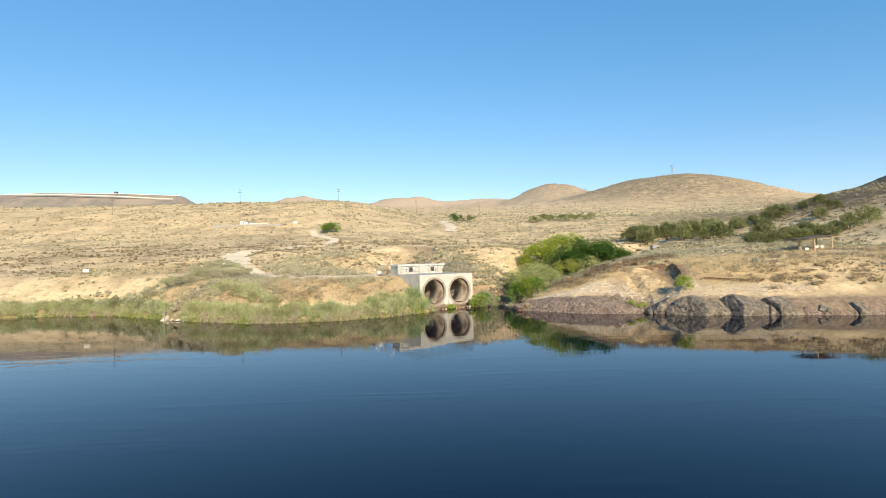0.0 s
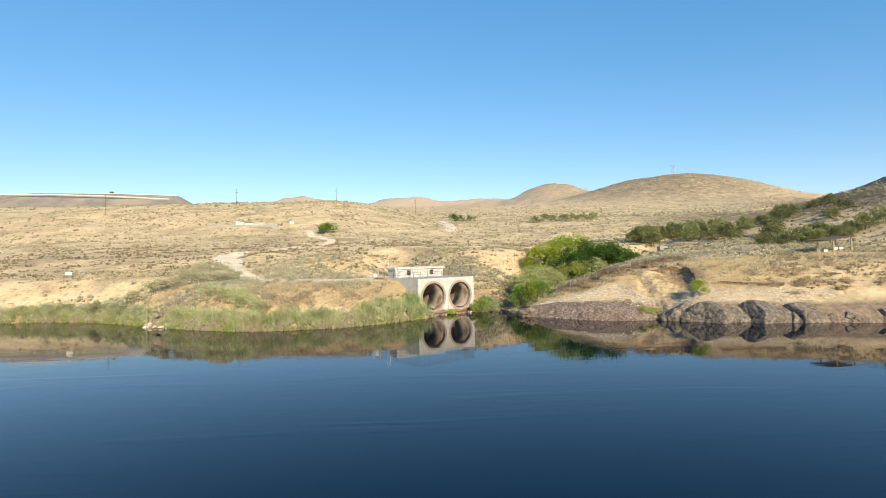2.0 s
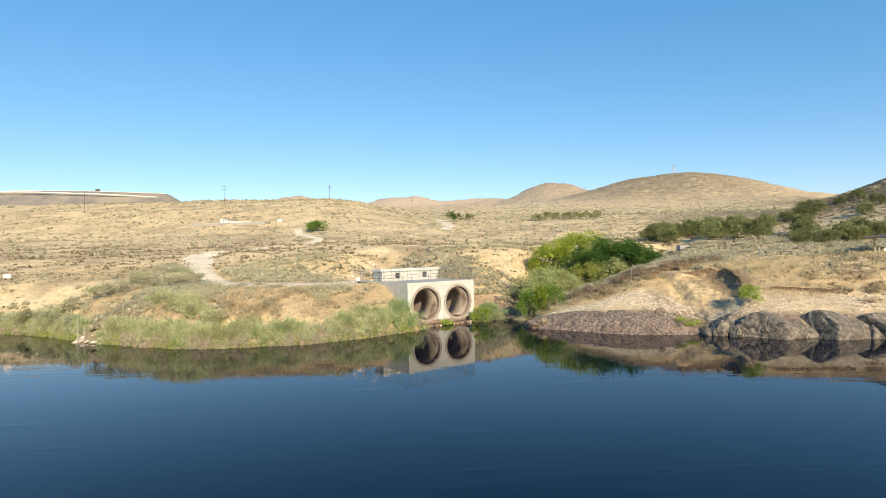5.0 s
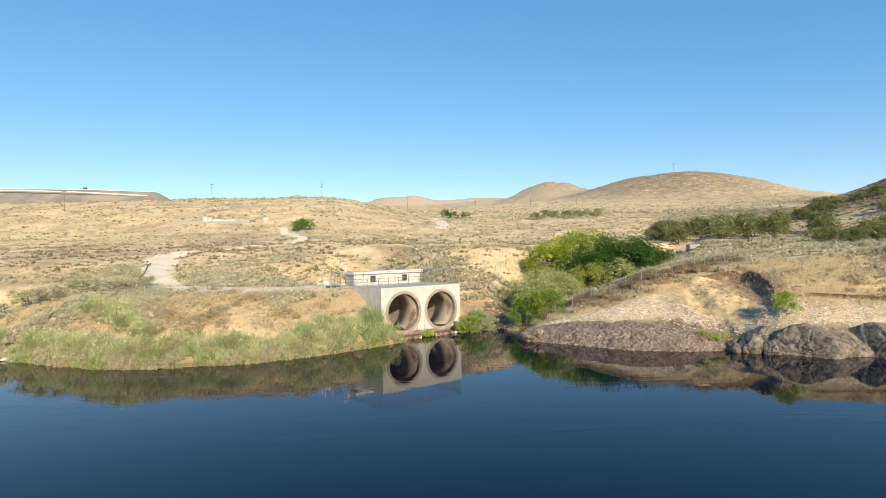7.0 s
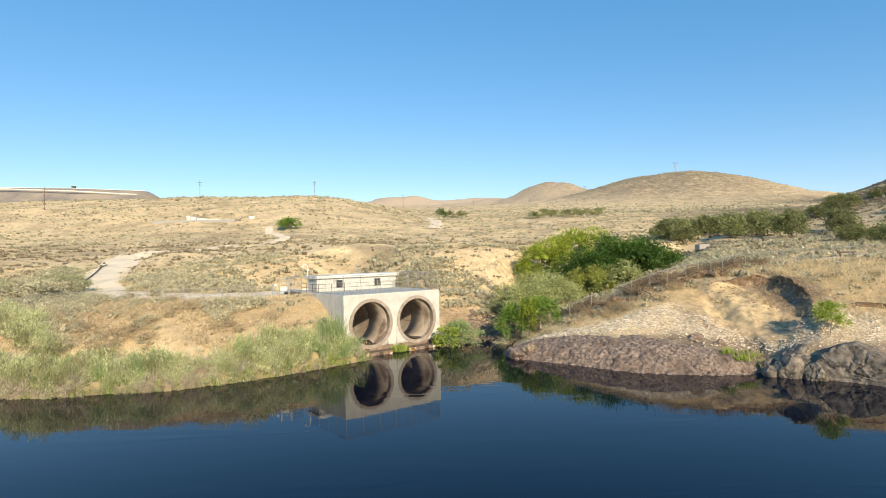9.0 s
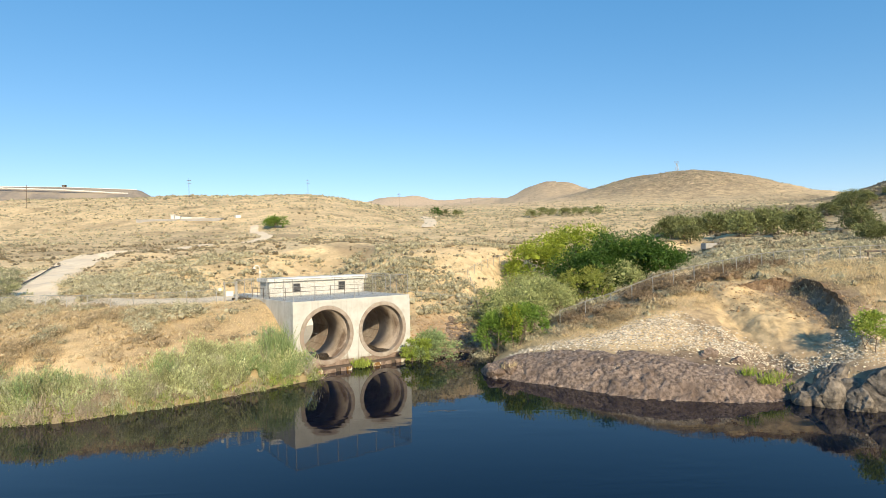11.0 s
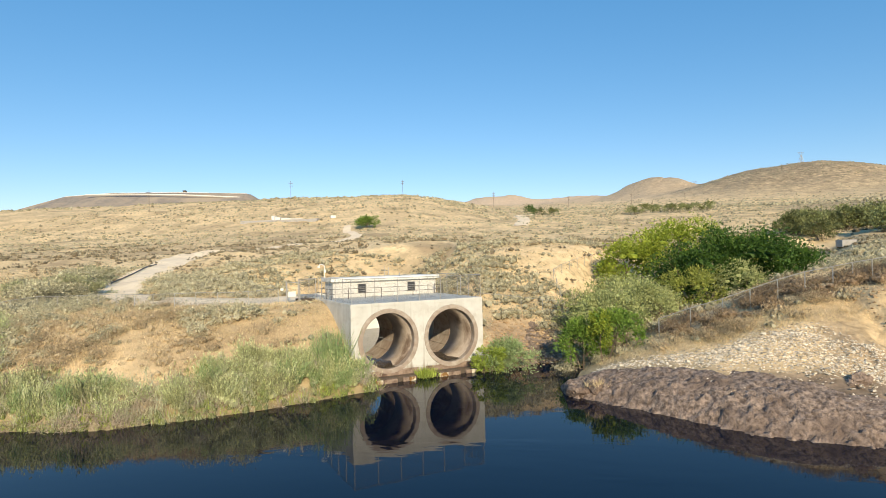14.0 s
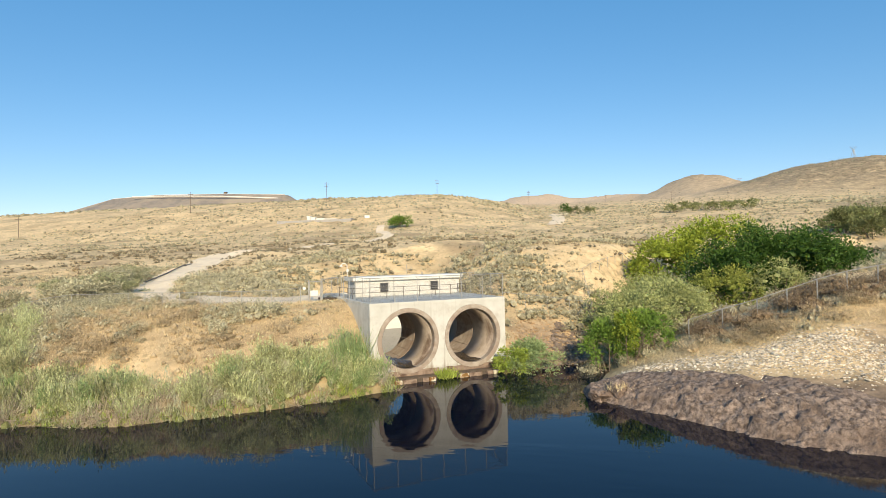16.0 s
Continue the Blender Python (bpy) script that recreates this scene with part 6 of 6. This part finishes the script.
    stone_meshes.append((v, f))
big = scatter(55, 3000, (16, 58), (92, 116), rubble_band)[:60]
shared = {mat.name: [fast_mesh("stone", v, f, mat) for v, f in stone_meshes] for mat in (M_STONE, M_RIPRAP)}
rng = random.Random(56)
for x, y, z in big:
    ob = new("stone", shared[M_STONE.name][rng.randrange(5)])
    s = rng.uniform(0.14, 0.3)
    ob.matrix_basis = Matrix.Translation((float(x), float(y), float(z) + 0.05)) @ Matrix.Rotation(rng.uniform(0, 6.28), 4, "Z") @ Matrix.Diagonal((s, s * rng.uniform(0.7, 1), s * 0.7, 1))
    tagged(ob, "loose pale block of stone on the slope", "stone", "loose stones on the slope")
spots = scatter(158, 9000, (6, 15), (120, 133), lambda x, y, r: hill(x, y, 10.5, 126.0, 4.2, 5.5, 1.5, 4.0) > 0.3 + 0.8 * r.random(x.shape))[:1700]
scree = new("scree", fast_mesh("scree", *chips(len(spots), 159, spots, 0.05, 0.22), M_CLOD))
tagged(scree, "loose brown scree on the cut slope beside the outlet", "scree", kind="stuff")
riprap = thing("riprap", "dark brown riprap stones lining the inlet bank", "stones")
spots = scatter(57, 6000, (7.5, 15.5), (119, 131), lambda x, y, r: (near_line(x, y, ((11.8, 121.5), (12.4, 126.0), (12.8, 130.0))) < 2.5) & (y > np.interp(x, WEST_X, WEST_Y) - 0.3))[:290]
for x, y, z in spots:
    ob = new("stone", shared[M_RIPRAP.name][rng.randrange(5)])
    s = rng.uniform(0.18, 0.42)
    ob.parent = riprap
    ob.matrix_basis = Matrix.Translation((float(x), float(y), float(z) + 0.06)) @ Matrix.Rotation(rng.uniform(0, 6.28), 4, "Z") @ Matrix.Diagonal((s, s * rng.uniform(0.7, 1), s * 0.8, 1))

rng = random.Random(66)
for k in range(16):
    x = -52.0 + 6.5 * rng.random()
    y = float(np.interp(x, WEST_X, WEST_Y)) + rng.uniform(-0.5, 1.3)
    ob = new("stone", shared[M_STONE.name][rng.randrange(5)])
    s = rng.uniform(0.3, 0.75)
    ob.matrix_basis = Matrix.Translation((x, y, max(z_at(x, y), 0.0) + 0.05)) @ Matrix.Rotation(rng.uniform(0, 6.28), 4, "Z") @ Matrix.Diagonal((s, s * rng.uniform(0.7, 1), s * 0.7, 1))
    tagged(ob, "pale stone at the foot of the west bank", "stone", "pale stones at the water")


def driftwood(x, y, turn, size, seed):
    """A bleached dead bush fallen over the water's edge: a bent stem that forks into crooked branches."""
    pick = random.Random(seed)
    root = thing("driftwood", "bleached dead branches hanging over the water's edge", "driftwood", "driftwood on the shore", at=(x, y, 0.25), turn=turn)
    for k in range(9):
        bm, at, way, r = bmesh.new(), Vector((0, 0.3, 0)), Vector((pick.uniform(-1, 1), -0.7, pick.uniform(-0.15, 0.55))), 0.05 * size
        for _ in range(4):
            nxt = at + way.normalized() * size * pick.uniform(0.3, 0.55)
            rod(bm, at, nxt, r, r * 0.65, 5)
            side = nxt + (way + Vector((pick.uniform(-1, 1), pick.uniform(-0.4, 0.4), pick.uniform(-0.5, 0.7)))).normalized() * size * 0.4
            rod(bm, nxt, side, r * 0.5, r * 0.15, 4)
            at, r = nxt, r * 0.65
            way = way + Vector((pick.uniform(-0.5, 0.5), pick.uniform(-0.3, 0.3), pick.uniform(-0.4, 0.2)))
        part("branch", bm, M_TWIG, root)


for k, (x, turn, size) in enumerate(((-18.4, 10, 1.2), (-20.2, -25, 0.9), (-25.3, 5, 1.3), (-12.0, 15, 0.7), (-31.0, -10, 0.8))):
    driftwood(x, float(np.interp(x, WEST_X, WEST_Y)) + 0.1, turn, size, 90 + k)

# ---------------------------------------------------------------- tracks
def ribbon(name, label, line, widths, mat, lift=0.10, step=1.0):
    """A track that follows the ground, lightly dished, with uneven edges."""
    pts = [Vector((*p, 0)) for p in line]
    path = []
    for i in range(len(pts) - 1):
        p0, p1, p2, p3 = pts[max(i - 1, 0)], pts[i], pts[i + 1], pts[min(i + 2, len(pts) - 1)]
        n = max(2, int((p2 - p1).length / step))
        for k in range(n):
            t = k / n
            path.append(0.5 * ((2 * p1) + (p2 - p0) * t + (2 * p0 - 5 * p1 + 4 * p2 - p3) * t * t + (3 * p1 - p0 - 3 * p2 + p3) * t**3))
    path.append(pts[-1])
    verts, faces, m = [], [], 9
    for i, p in enumerate(path):
        way = (path[min(i + 1, len(path) - 1)] - path[max(i - 1, 0)]).normalized()
        side = Vector((-way.y, way.x, 0))
        w = np.interp(i / (len(path) - 1), np.linspace(0, 1, len(widths)), widths) * (1 + 0.12 * noise.noise(p * 0.35))
        for k in range(m):
            q = p + side * w * (k / (m - 1) - 0.5)
            e = abs(k / (m - 1) - 0.5) * 2
            verts.append((q.x, q.y, float(ground_height(np.array([q.x]), np.array([q.y]))[0]) + lift - (0.35 if e == 1 else 0.0)))
        if i:
            a = (i - 1) * m
            faces += [(a + k, a + k + 1, a + m + k + 1, a + m + k) for k in range(m - 1)]
    return tagged(new(name, mesh_of(name, verts, faces, [mat], True)), label, "track", kind="structure")


ribbon("dirt_road", "pale packed dirt service road winding up the slope", ROAD, (7.5, 6.5, 8.5, 9.5, 7.0, 4.8, 3.6, 3.6, 3.8), M_ROAD)
ribbon("dirt_road", "distant pale dirt road on the far slope", ((4, 300), (5, 330), (3, 370), (1, 400), (6, 430)), (6, 7, 7), M_ROAD, 0.25, 6)
ribbon("dirt_road", "worn bare path along the terrace", ((60, 131), (72, 133), (84, 136), (96, 146)), (1.6, 1.8, 1.6), M_ROAD, 0.08, 2)


# ---------------------------------------------------------------- fences and rails
def fence_run(parent, line, high=1.9, gap=2.7, top_rail=True, cloth=True, wide=0.035, metal=M_GALV):
    """Posts, top rail and chain-link cloth along a line of ground points (x, y) or of (x, y, z)."""
    pts = [Vector((p[0], p[1], p[2] if len(p) > 2 else z_at(p[0], p[1]))) for p in line]
    feet = []
    for a, b in zip(pts, pts[1:]):
        n = max(1, round((b - a).xy.length / gap))
        for k in range(n):
            q = a.lerp(b, k / n)
            feet.append(Vector((q.x, q.y, q.z if len(line[0]) > 2 else z_at(q.x, q.y))))
    feet.append(pts[-1])
    for q in feet:
        part("post", rod(bmesh.new(), q - Vector((0, 0, 0.15 if len(line[0]) < 3 else 0)), q + Vector((0, 0, high)), wide, sides=6), metal, parent)
    for a, b in zip(feet, feet[1:]):
        up = Vector((0, 0, high - 0.04))
        if top_rail:
            part("rail", rod(bmesh.new(), a + up, b + up, wide * 0.75, sides=5), metal, parent)
        if cloth:
            me = mesh_of("chain_link", [a + Vector((0, 0, 0.05)), b + Vector((0, 0, 0.05)), b + up, a + up], [(0, 1, 2, 3)], [M_CLOTH])
            uv = me.uv_layers.new(name="UVMap")
            run = (b - a).length / 0.075
            for i, c in enumerate(((0, 0), (run, 0), (run, high / 0.075), (0, high / 0.075))):
                uv.data[i].uv = c
            ob = new("chain_link", me)
            ob.parent = parent
    return feet


deck = thing("deck_fence", "galvanised chain-link fence round the concrete deck", "fence")
fence_run(deck, [to_world(s, 9.4, ZTOP) if i == 0 else to_world(0.12, 0.12, ZTOP) if i == 1 else to_world(LEN - 0.12, 0.12, ZTOP) if i == 2 else to_world(LEN - 0.12, 9.4, ZTOP) for i, s in enumerate((0.12, 0, 0, 0))], 2.25, 2.24)
rail = thing("pipe_railing", "dark two-bar pipe railing in front of the hut", "railing")
line = [to_world(0.5, 12.6, ZTOP), to_world(0.5, 7.4, ZTOP), to_world(LEN - 0.5, 7.4, ZTOP), to_world(LEN - 0.5, 9.4, ZTOP)]
feet = fence_run(rail, line, 1.07, 1.75, True, False, wide=0.035, metal=M_RAIL)
for a, b in zip(feet, feet[1:]):
    part("rail", rod(bmesh.new(), a + Vector((0, 0, 0.55)), b + Vector((0, 0, 0.55)), 0.026, sides=5), M_RAIL, rail)

west_fence = thing("perimeter_fence", "chain-link perimeter fence along the west bank", "fence", "perimeter fences")
fence_run(west_fence, [(-14.6, 119.2), (-20, 117.0), (-27, 116.8), (-34, 117.6), (-41, 117.2), (-46, 112.5), (-51, 106.2)], 1.6)
east_fence = thing("perimeter_fence", "chain-link perimeter fence along the rocky terrace", "fence", "perimeter fences")
fence_run(east_fence, EAST_FENCE, 1.75, wide=0.05)
low_fence = thing("perimeter_fence", "chain-link fence running down from the shelter to the river", "fence", "perimeter fences")
fence_run(low_fence, [(75.5, 115.5), (76.5, 108), (76.5, 100), (77, 93)], 1.5)
back_fence = thing("perimeter_fence", "chain-link fence behind the outlet and up the knoll", "fence", "perimeter fences")
fence_run(back_fence, [(4.6, 131.2), (9.5, 133.2), (14.5, 136.0), (13.6, 143.0), (19.5, 154.0), (25.5, 152.0)], 1.4, cloth=False)

gate = thing("gate", "galvanised gate with a blank white sign panel", "gate", at=(-13.9, 119.6, z_at(-13.9, 119.6)), turn=HEADING)
for x in (0.0, 1.3):
    part("gate_post", rod(bmesh.new(), (x, 0, -0.3), (x, 0, 2.3), 0.06, sides=8), M_GALV, gate)
part("gate_frame", rods([((0.1, 0, 0.15), (1.2, 0, 0.15)), ((0.1, 0, 2.1), (1.2, 0, 2.1)), ((0.1, 0, 0.15), (0.1, 0, 2.1)), ((1.2, 0, 0.15), (1.2, 0, 2.1))], 0.03), M_GALV, gate)
part("sign_panel", boxes(((0.15, -0.09, 0.65), (0.95, -0.06, 1.2)), bevel=0.008), M_WHITE, gate, "plain white sign panel")
part("lamp_disc", rod(bmesh.new(), (-0.45, -0.04, 1.45), (-0.45, 0.04, 1.45), 0.17, sides=16), M_WHITE, gate, "small round white plate")
walk_fence = thing("walkway_fence", "chain-link fence along the walkway to the deck", "fence")
fence_run(walk_fence, [tuple(Vector((-12.8, 120.5, 6.9))), tuple(to_world(0.1, 11.6, ZTOP))], 2.1, 1.3)
fence_run(walk_fence, [tuple(Vector((-13.6, 122.0, 7.0))), tuple(to_world(0.9, 13.2, ZTOP))], 2.1, 1.3)

walkway = thing("walkway", "dark plank walkway between the gate and the deck", "walkway")
wa, wb = Vector((-13.2, 121.2, z_at(-13.2, 121.2) + 0.34)), to_world(-0.05, 12.4, ZTOP - 0.05)
wdir = (wb - wa).normalized()
wside = Vector((-wdir.y, wdir.x, 0)).normalized()
turn = math.degrees(math.atan2(wdir.y, wdir.x))
for e in (-0.7, 0.7):
    part("stringer", rod(bmesh.new(), wa + wside * e - Vector((0, 0, 0.16)), wb + wside * e - Vector((0, 0, 0.16)), 0.09, sides=4), M_POLE, walkway)
plank = boxes(((-0.13, -0.85, -0.04), (0.13, 0.85, 0.03)), bevel=0.008)
first = part("plank", plank, M_POLE, walkway)
count = int((wb - wa).length / 0.3)
for k in range(count):
    ob = first if k == 0 else new("plank", first.data)
    ob.parent = walkway
    q = wa.lerp(wb, (k + 0.5) / count)
    ob.matrix_basis = pose(q.x, q.y, q.z - 0.03, 0, 0, turn)

# lamp and aerials on the hut
lamp = thing("gooseneck_lamp", "white gooseneck lamp on a pole behind the hut", "lamp", at=to_world(1.3, 12.3, ZTOP + 2.08), turn=HEADING)
part("pole", rods([((0, 0, 0), (0, 0, 1.25)), ((0, 0, 1.25), (-0.2, 0, 1.45)), ((-0.2, 0, 1.45), (-0.5, 0, 1.45)), ((-0.5, 0, 1.45), (-0.62, 0, 1.3))], 0.045), M_WHITE, lamp)
part("shade", rod(bmesh.new(), (-0.66, 0, 1.12), (-0.62, 0, 1.32), 0.19, 0.07, 14), M_WHITE, lamp)
part("box", boxes(((-0.08, -0.1, 0.55), (0.14, 0.1, 0.85)), bevel=0.01), M_WHITE, lamp)
aerial = thing("aerial", "thin grey aerial mast on the hut roof", "aerial", at=to_world(7.3, 10.0, ZTOP + 2.08), turn=HEADING)
part("mast", rods([((0, 0, 0), (0, 0, 1.2)), ((-0.35, 0, 0.6), (0.35, 0, 0.6)), ((0.5, 0, 0), (0.5, 0, 1.0))], 0.025), M_GALV, aerial)
aerial = thing("roof_vent", "small grey vent pipe on the hut roof edge", "vent", at=to_world(9.0, 9.8, ZTOP + 2.08), turn=HEADING)
part("pipe", rods([((0, 0, 0), (0, 0, 0.35)), ((0, -0.3, 0.05), (0, 0, 0.05))], 0.06), M_GALV, aerial)

# black pipe along the track's edge
pipe = thing("edge_pipe", "black pipe rail along the edge of the dirt road", "pipe")
run = [(-50.5, 139.0), (-53.0, 144.5), (-55.5, 150.5), (-58.8, 158.0), (-61.5, 164.5)]
for (ax, ay), (bx, by) in zip(run, run[1:]):
    part("pipe_length", rod(bmesh.new(), (ax, ay, z_at(ax, ay) + 0.25), (bx, by, z_at(bx, by) + 0.25), 0.1, sides=10), M_PIPE, pipe)
    part("support", boxes(((ax - 0.1, ay - 0.1, z_at(ax, ay) - 0.2), (ax + 0.1, ay + 0.1, z_at(ax, ay) + 0.3))), M_GREYWALL, pipe)

# ---------------------------------------------------------------- shelter on the terrace
shelter = thing("picnic_shelter", "open log-post picnic shelter with a thin dark flat roof", "shelter", at=(79.2, 122.0, 0), turn=26)
for x, y in ((0.4, 0.2), (6.6, 0.2), (0.4, 3.4), (6.6, 3.4)):
    g = z_at(*(Matrix.Rotation(radians(26), 2) @ Vector((x, y)) + Vector((79.2, 122.0))))
    part("post", rod(bmesh.new(), (x, y, g - 0.2), (x, y, 12.75 + 0.08 * x), 0.19, 0.16, 10), M_POST, shelter)
roof = boxes(((-2.6, -0.6, 12.75), (7.4, 4.2, 12.9)), bevel=0.02)
for v in roof.verts:
    v.co.z += 0.08 * v.co.x
part("roof", roof, M_POLE, shelter, "thin dark brown sloping roof")
for x, label in ((-0.9, "white painted board sign"), (2.6, "pale information board"), (4.4, "pale information board")):
    px = Matrix.Rotation(radians(26), 2) @ Vector((x, 1.0)) + Vector((79.2, 122.0))
    board = thing("notice_board", label + " beside the shelter", "notice board", "boards by the shelter", at=(px.x, px.y, z_at(px.x, px.y)), turn=26)
    part("panel", boxes(((-0.6, -0.04, 0.45), (0.6, 0.04, 0.95)), bevel=0.01), M_WHITE, board)
    part("leg", boxes(((-0.6, -0.06, -0.2), (-0.5, 0.06, 0.5))), M_POST, board)
    part("leg", boxes(((0.5, -0.06, -0.2), (0.6, 0.06, 0.5))), M_POST, board)
post = thing("marker_post", "short peeled log marker post on the terrace", "post", at=(76.0, 121.5, z_at(76.0, 121.5)))
part("post", rod(bmesh.new(), (0, 0, -0.2), (0, 0, 1.3), 0.16, 0.14, 10), M_POST, post)
culvert = thing("culvert_headwall", "weathered concrete culvert slab among the junipers", "culvert", at=(66.5, 177, z_at(66.5, 177)), turn=12)
part("slab", boxes(((-2.2, -0.8, -0.6), (2.4, 0.9, 0.7)), bevel=0.06), M_GREYWALL, culvert)
bench = thing("log_rail", "weathered log rail on two short posts", "rail", at=(66.0, 131.5, z_at(66.0, 131.5)), turn=5)
part("log", rod(bmesh.new(), (-1.4, 0, 0.75), (1.4, 0, 0.75), 0.13, 0.11, 8), M_POLE, bench)
for x in (-1.0, 1.0):
    part("post", rod(bmesh.new(), (x, 0, -0.3), (x, 0, 0.7), 0.12, sides=8), M_POLE, bench)

# small white sign on the west slope
sign = thing("slope_sign", "small white sign on two posts on the slope", "sign", at=(-86.5, 138.5, z_at(-86.5, 138.5)), turn=20)
part("panel", boxes(((-0.65, -0.03, 0.75), (0.65, 0.03, 1.45)), bevel=0.01), M_WHITE, sign)
for x in (-0.5, 0.5):
    part("post", boxes(((x - 0.05, 0.032, -0.2), (x + 0.05, 0.12, 1.4))), M_POST, sign)
gauge = thing("shore_pole", "thin grey pole standing at the shore fence", "pole", at=(-51.6, 105.6, z_at(-51.6, 105.6)))
part("pole", rod(bmesh.new(), (0, 0, -0.4), (0, 0, 3.6), 0.06, 0.04, 8), M_GALV, gauge)

# ---------------------------------------------------------------- valve yard on the slope
yard = thing("valve_yard", "low grey walled valve yard on the slope", "yard wall", at=(-104.5, 308.0, 0), turn=0)
for x0, x1, y0, y1 in ((-19, 18, -0.2, 0.2), (-19, -18.6, 0.2, 9), (17.6, 18, 0.2, 9)):
    gz0 = min(z_at(-104.5 + x, 308 + y0) for x in (x0, x1))
    part("wall", boxes(((x0, y0, gz0 - 1.0), (x1, y1, gz0 + 1.4))), M_GREYWALL, yard)
for k, (x, w, h) in enumerate(((-4.5, 1.5, 2.1), (-2.4, 2.2, 1.3), (1.4, 4.2, 0.8), (6.6, 5.0, 0.6), (24.0, 2.2, 1.0))):
    g = z_at(-104.5 + x, 312)
    tank = thing("equipment_box", "white painted equipment housing in the valve yard", "equipment", "equipment in the yard", at=(-104.5 + x, 312, g), turn=8 * k)
    part("body", boxes(((-w / 2, -1.2, -0.3), (w / 2, 1.2, h * 0.8)), bevel=0.08), M_WHITE, tank)
    part("lid", boxes(((-w / 2 - 0.1, -1.3, h * 0.8), (w / 2 + 0.1, 1.3, h)), bevel=0.05), M_WHITE, tank)


# ---------------------------------------------------------------- power line
def power_pole(x, y, high=12.0):
    g = z_at(x, y)
    p = thing("power_pole", "weathered wooden power pole with two crossarms", "utility pole", "power poles over the slope", at=(x, y, g), turn=42)
    part("pole", rod(bmesh.new(), (0, 0, -0.5), (0, 0, high), 0.15, 0.09, 8), M_POLE, p)
    for z in (high - 1.3, high - 3.0):
        part("crossarm", boxes(((-1.3, -0.1, z), (1.3, 0.1, z + 0.2))), M_POLE, p)
    for x0 in (-1.1, 0.0, 1.1):
        part("insulator", rod(bmesh.new(), (x0, 0, high - 1.1), (x0, 0, high - 0.75), 0.1, sides=6), M_GREYWALL, p)


for k in range(-1, 7):
    power_pole(-203 + 60 * k, 352 + 53.5 * k)


def pylon(x, y, high):
    p = thing("pylon", "grey steel lattice pylon on the hilltop", "pylon", "pylons on the hills", at=(x, y, z_at(x, y) - 0.5), turn=10)
    w = high * 0.16
    legs = [(sx * w, sy * w, 0) for sx in (-1, 1) for sy in (-1, 1)]
    for a in legs:
        part("leg", rod(bmesh.new(), a, (a[0] * 0.25, a[1] * 0.25, high * 0.7), 0.28, sides=4), M_GALV, p)
    part("head", rods([((-high * 0.3, 0, high), (high * 0.3, 0, high)), ((-w * 0.25, 0, high * 0.7), (-high * 0.3, 0, high)), ((w * 0.25, 0, high * 0.7), (high * 0.3, 0, high)), ((0, 0, high * 0.7), (-high * 0.12, 0, high)), ((0, 0, high * 0.7), (high * 0.12, 0, high))], 0.25, 4), M_GALV, p)
    for k in range(4):
        t, u = k / 4, (k + 1) / 4
        f, g = w * (1 - 0.75 * t), w * (1 - 0.75 * u)
        part("brace", rods([((-f, -f, high * 0.7 * t), (g, -g, high * 0.7 * u)), ((f, -f, high * 0.7 * t), (-g, -g, high * 0.7 * u))], 0.15, 4), M_GALV, p)


pylon(508, 1255, 20)
pylon(416, 1650, 20)

# ---------------------------------------------------------------- the dam on the skyline
CREST = ((-240, 557, 66.0), (-254, 554, 74.8), (-310, 540, 76.6), (-370, 526, 77.0), (-412, 518, 74.6), (-462, 516, 64.0))
dam = thing("embankment_dam", "dark rockfill embankment dam with a pale crest road", "dam")
verts, faces = [], []
for x, y, z in CREST:
    verts += [(x + 6, y - 52, z - 26), (x, y, z), (x, y + 9, z), (x, y + 60, z - 30)]
for k in range(len(CREST) - 1):
    a, b = 4 * k, 4 * k + 4
    faces += [(a, a + 1, b + 1, b)[::-1], (a + 1, a + 2, b + 2, b + 1)[::-1], (a + 2, a + 3, b + 3, b + 2)[::-1], (a, b, b + 3, a + 3)]
faces += [(0, 1, 2, 3), (20, 23, 22, 21)]
fill = new("rockfill", mesh_of("rockfill", verts, faces, [M_DAM]))
fill.parent = dam
for k, ((ax, ay, az), (bx, by, bz)) in enumerate(zip(CREST[1:], CREST[2:])):
    part("parapet", rod(bmesh.new(), (ax, ay + 1, az + 0.1), (bx, by + 1, bz + 0.1), 0.35, sides=4), M_WHITE, dam, "pale concrete crest parapet")
ramp = [(-256, 545, 70.5), (-300, 528, 72.6), (-350, 519, 74.4), (-385, 512, 74.6)]
for (ax, ay, az), (bx, by, bz) in zip(ramp, ramp[1:]):
    part("ramp_road", rod(bmesh.new(), (ax, ay, az), (bx, by, bz), 0.6, sides=4), M_WHITE, dam, "pale access ramp across the dam face")
house = thing("crest_hut", "small dark hut on the dam crest", "hut", at=(-311, 546, 76.9))
part("body", boxes(((-1.3, -1.2, -0.5), (1.3, 1.2, 2.0)), bevel=0.05), M_POLE, house)
part("roof", boxes(((-1.5, -1.4, 2.0), (1.5, 1.4, 2.25)), bevel=0.05), M_POLE, house)
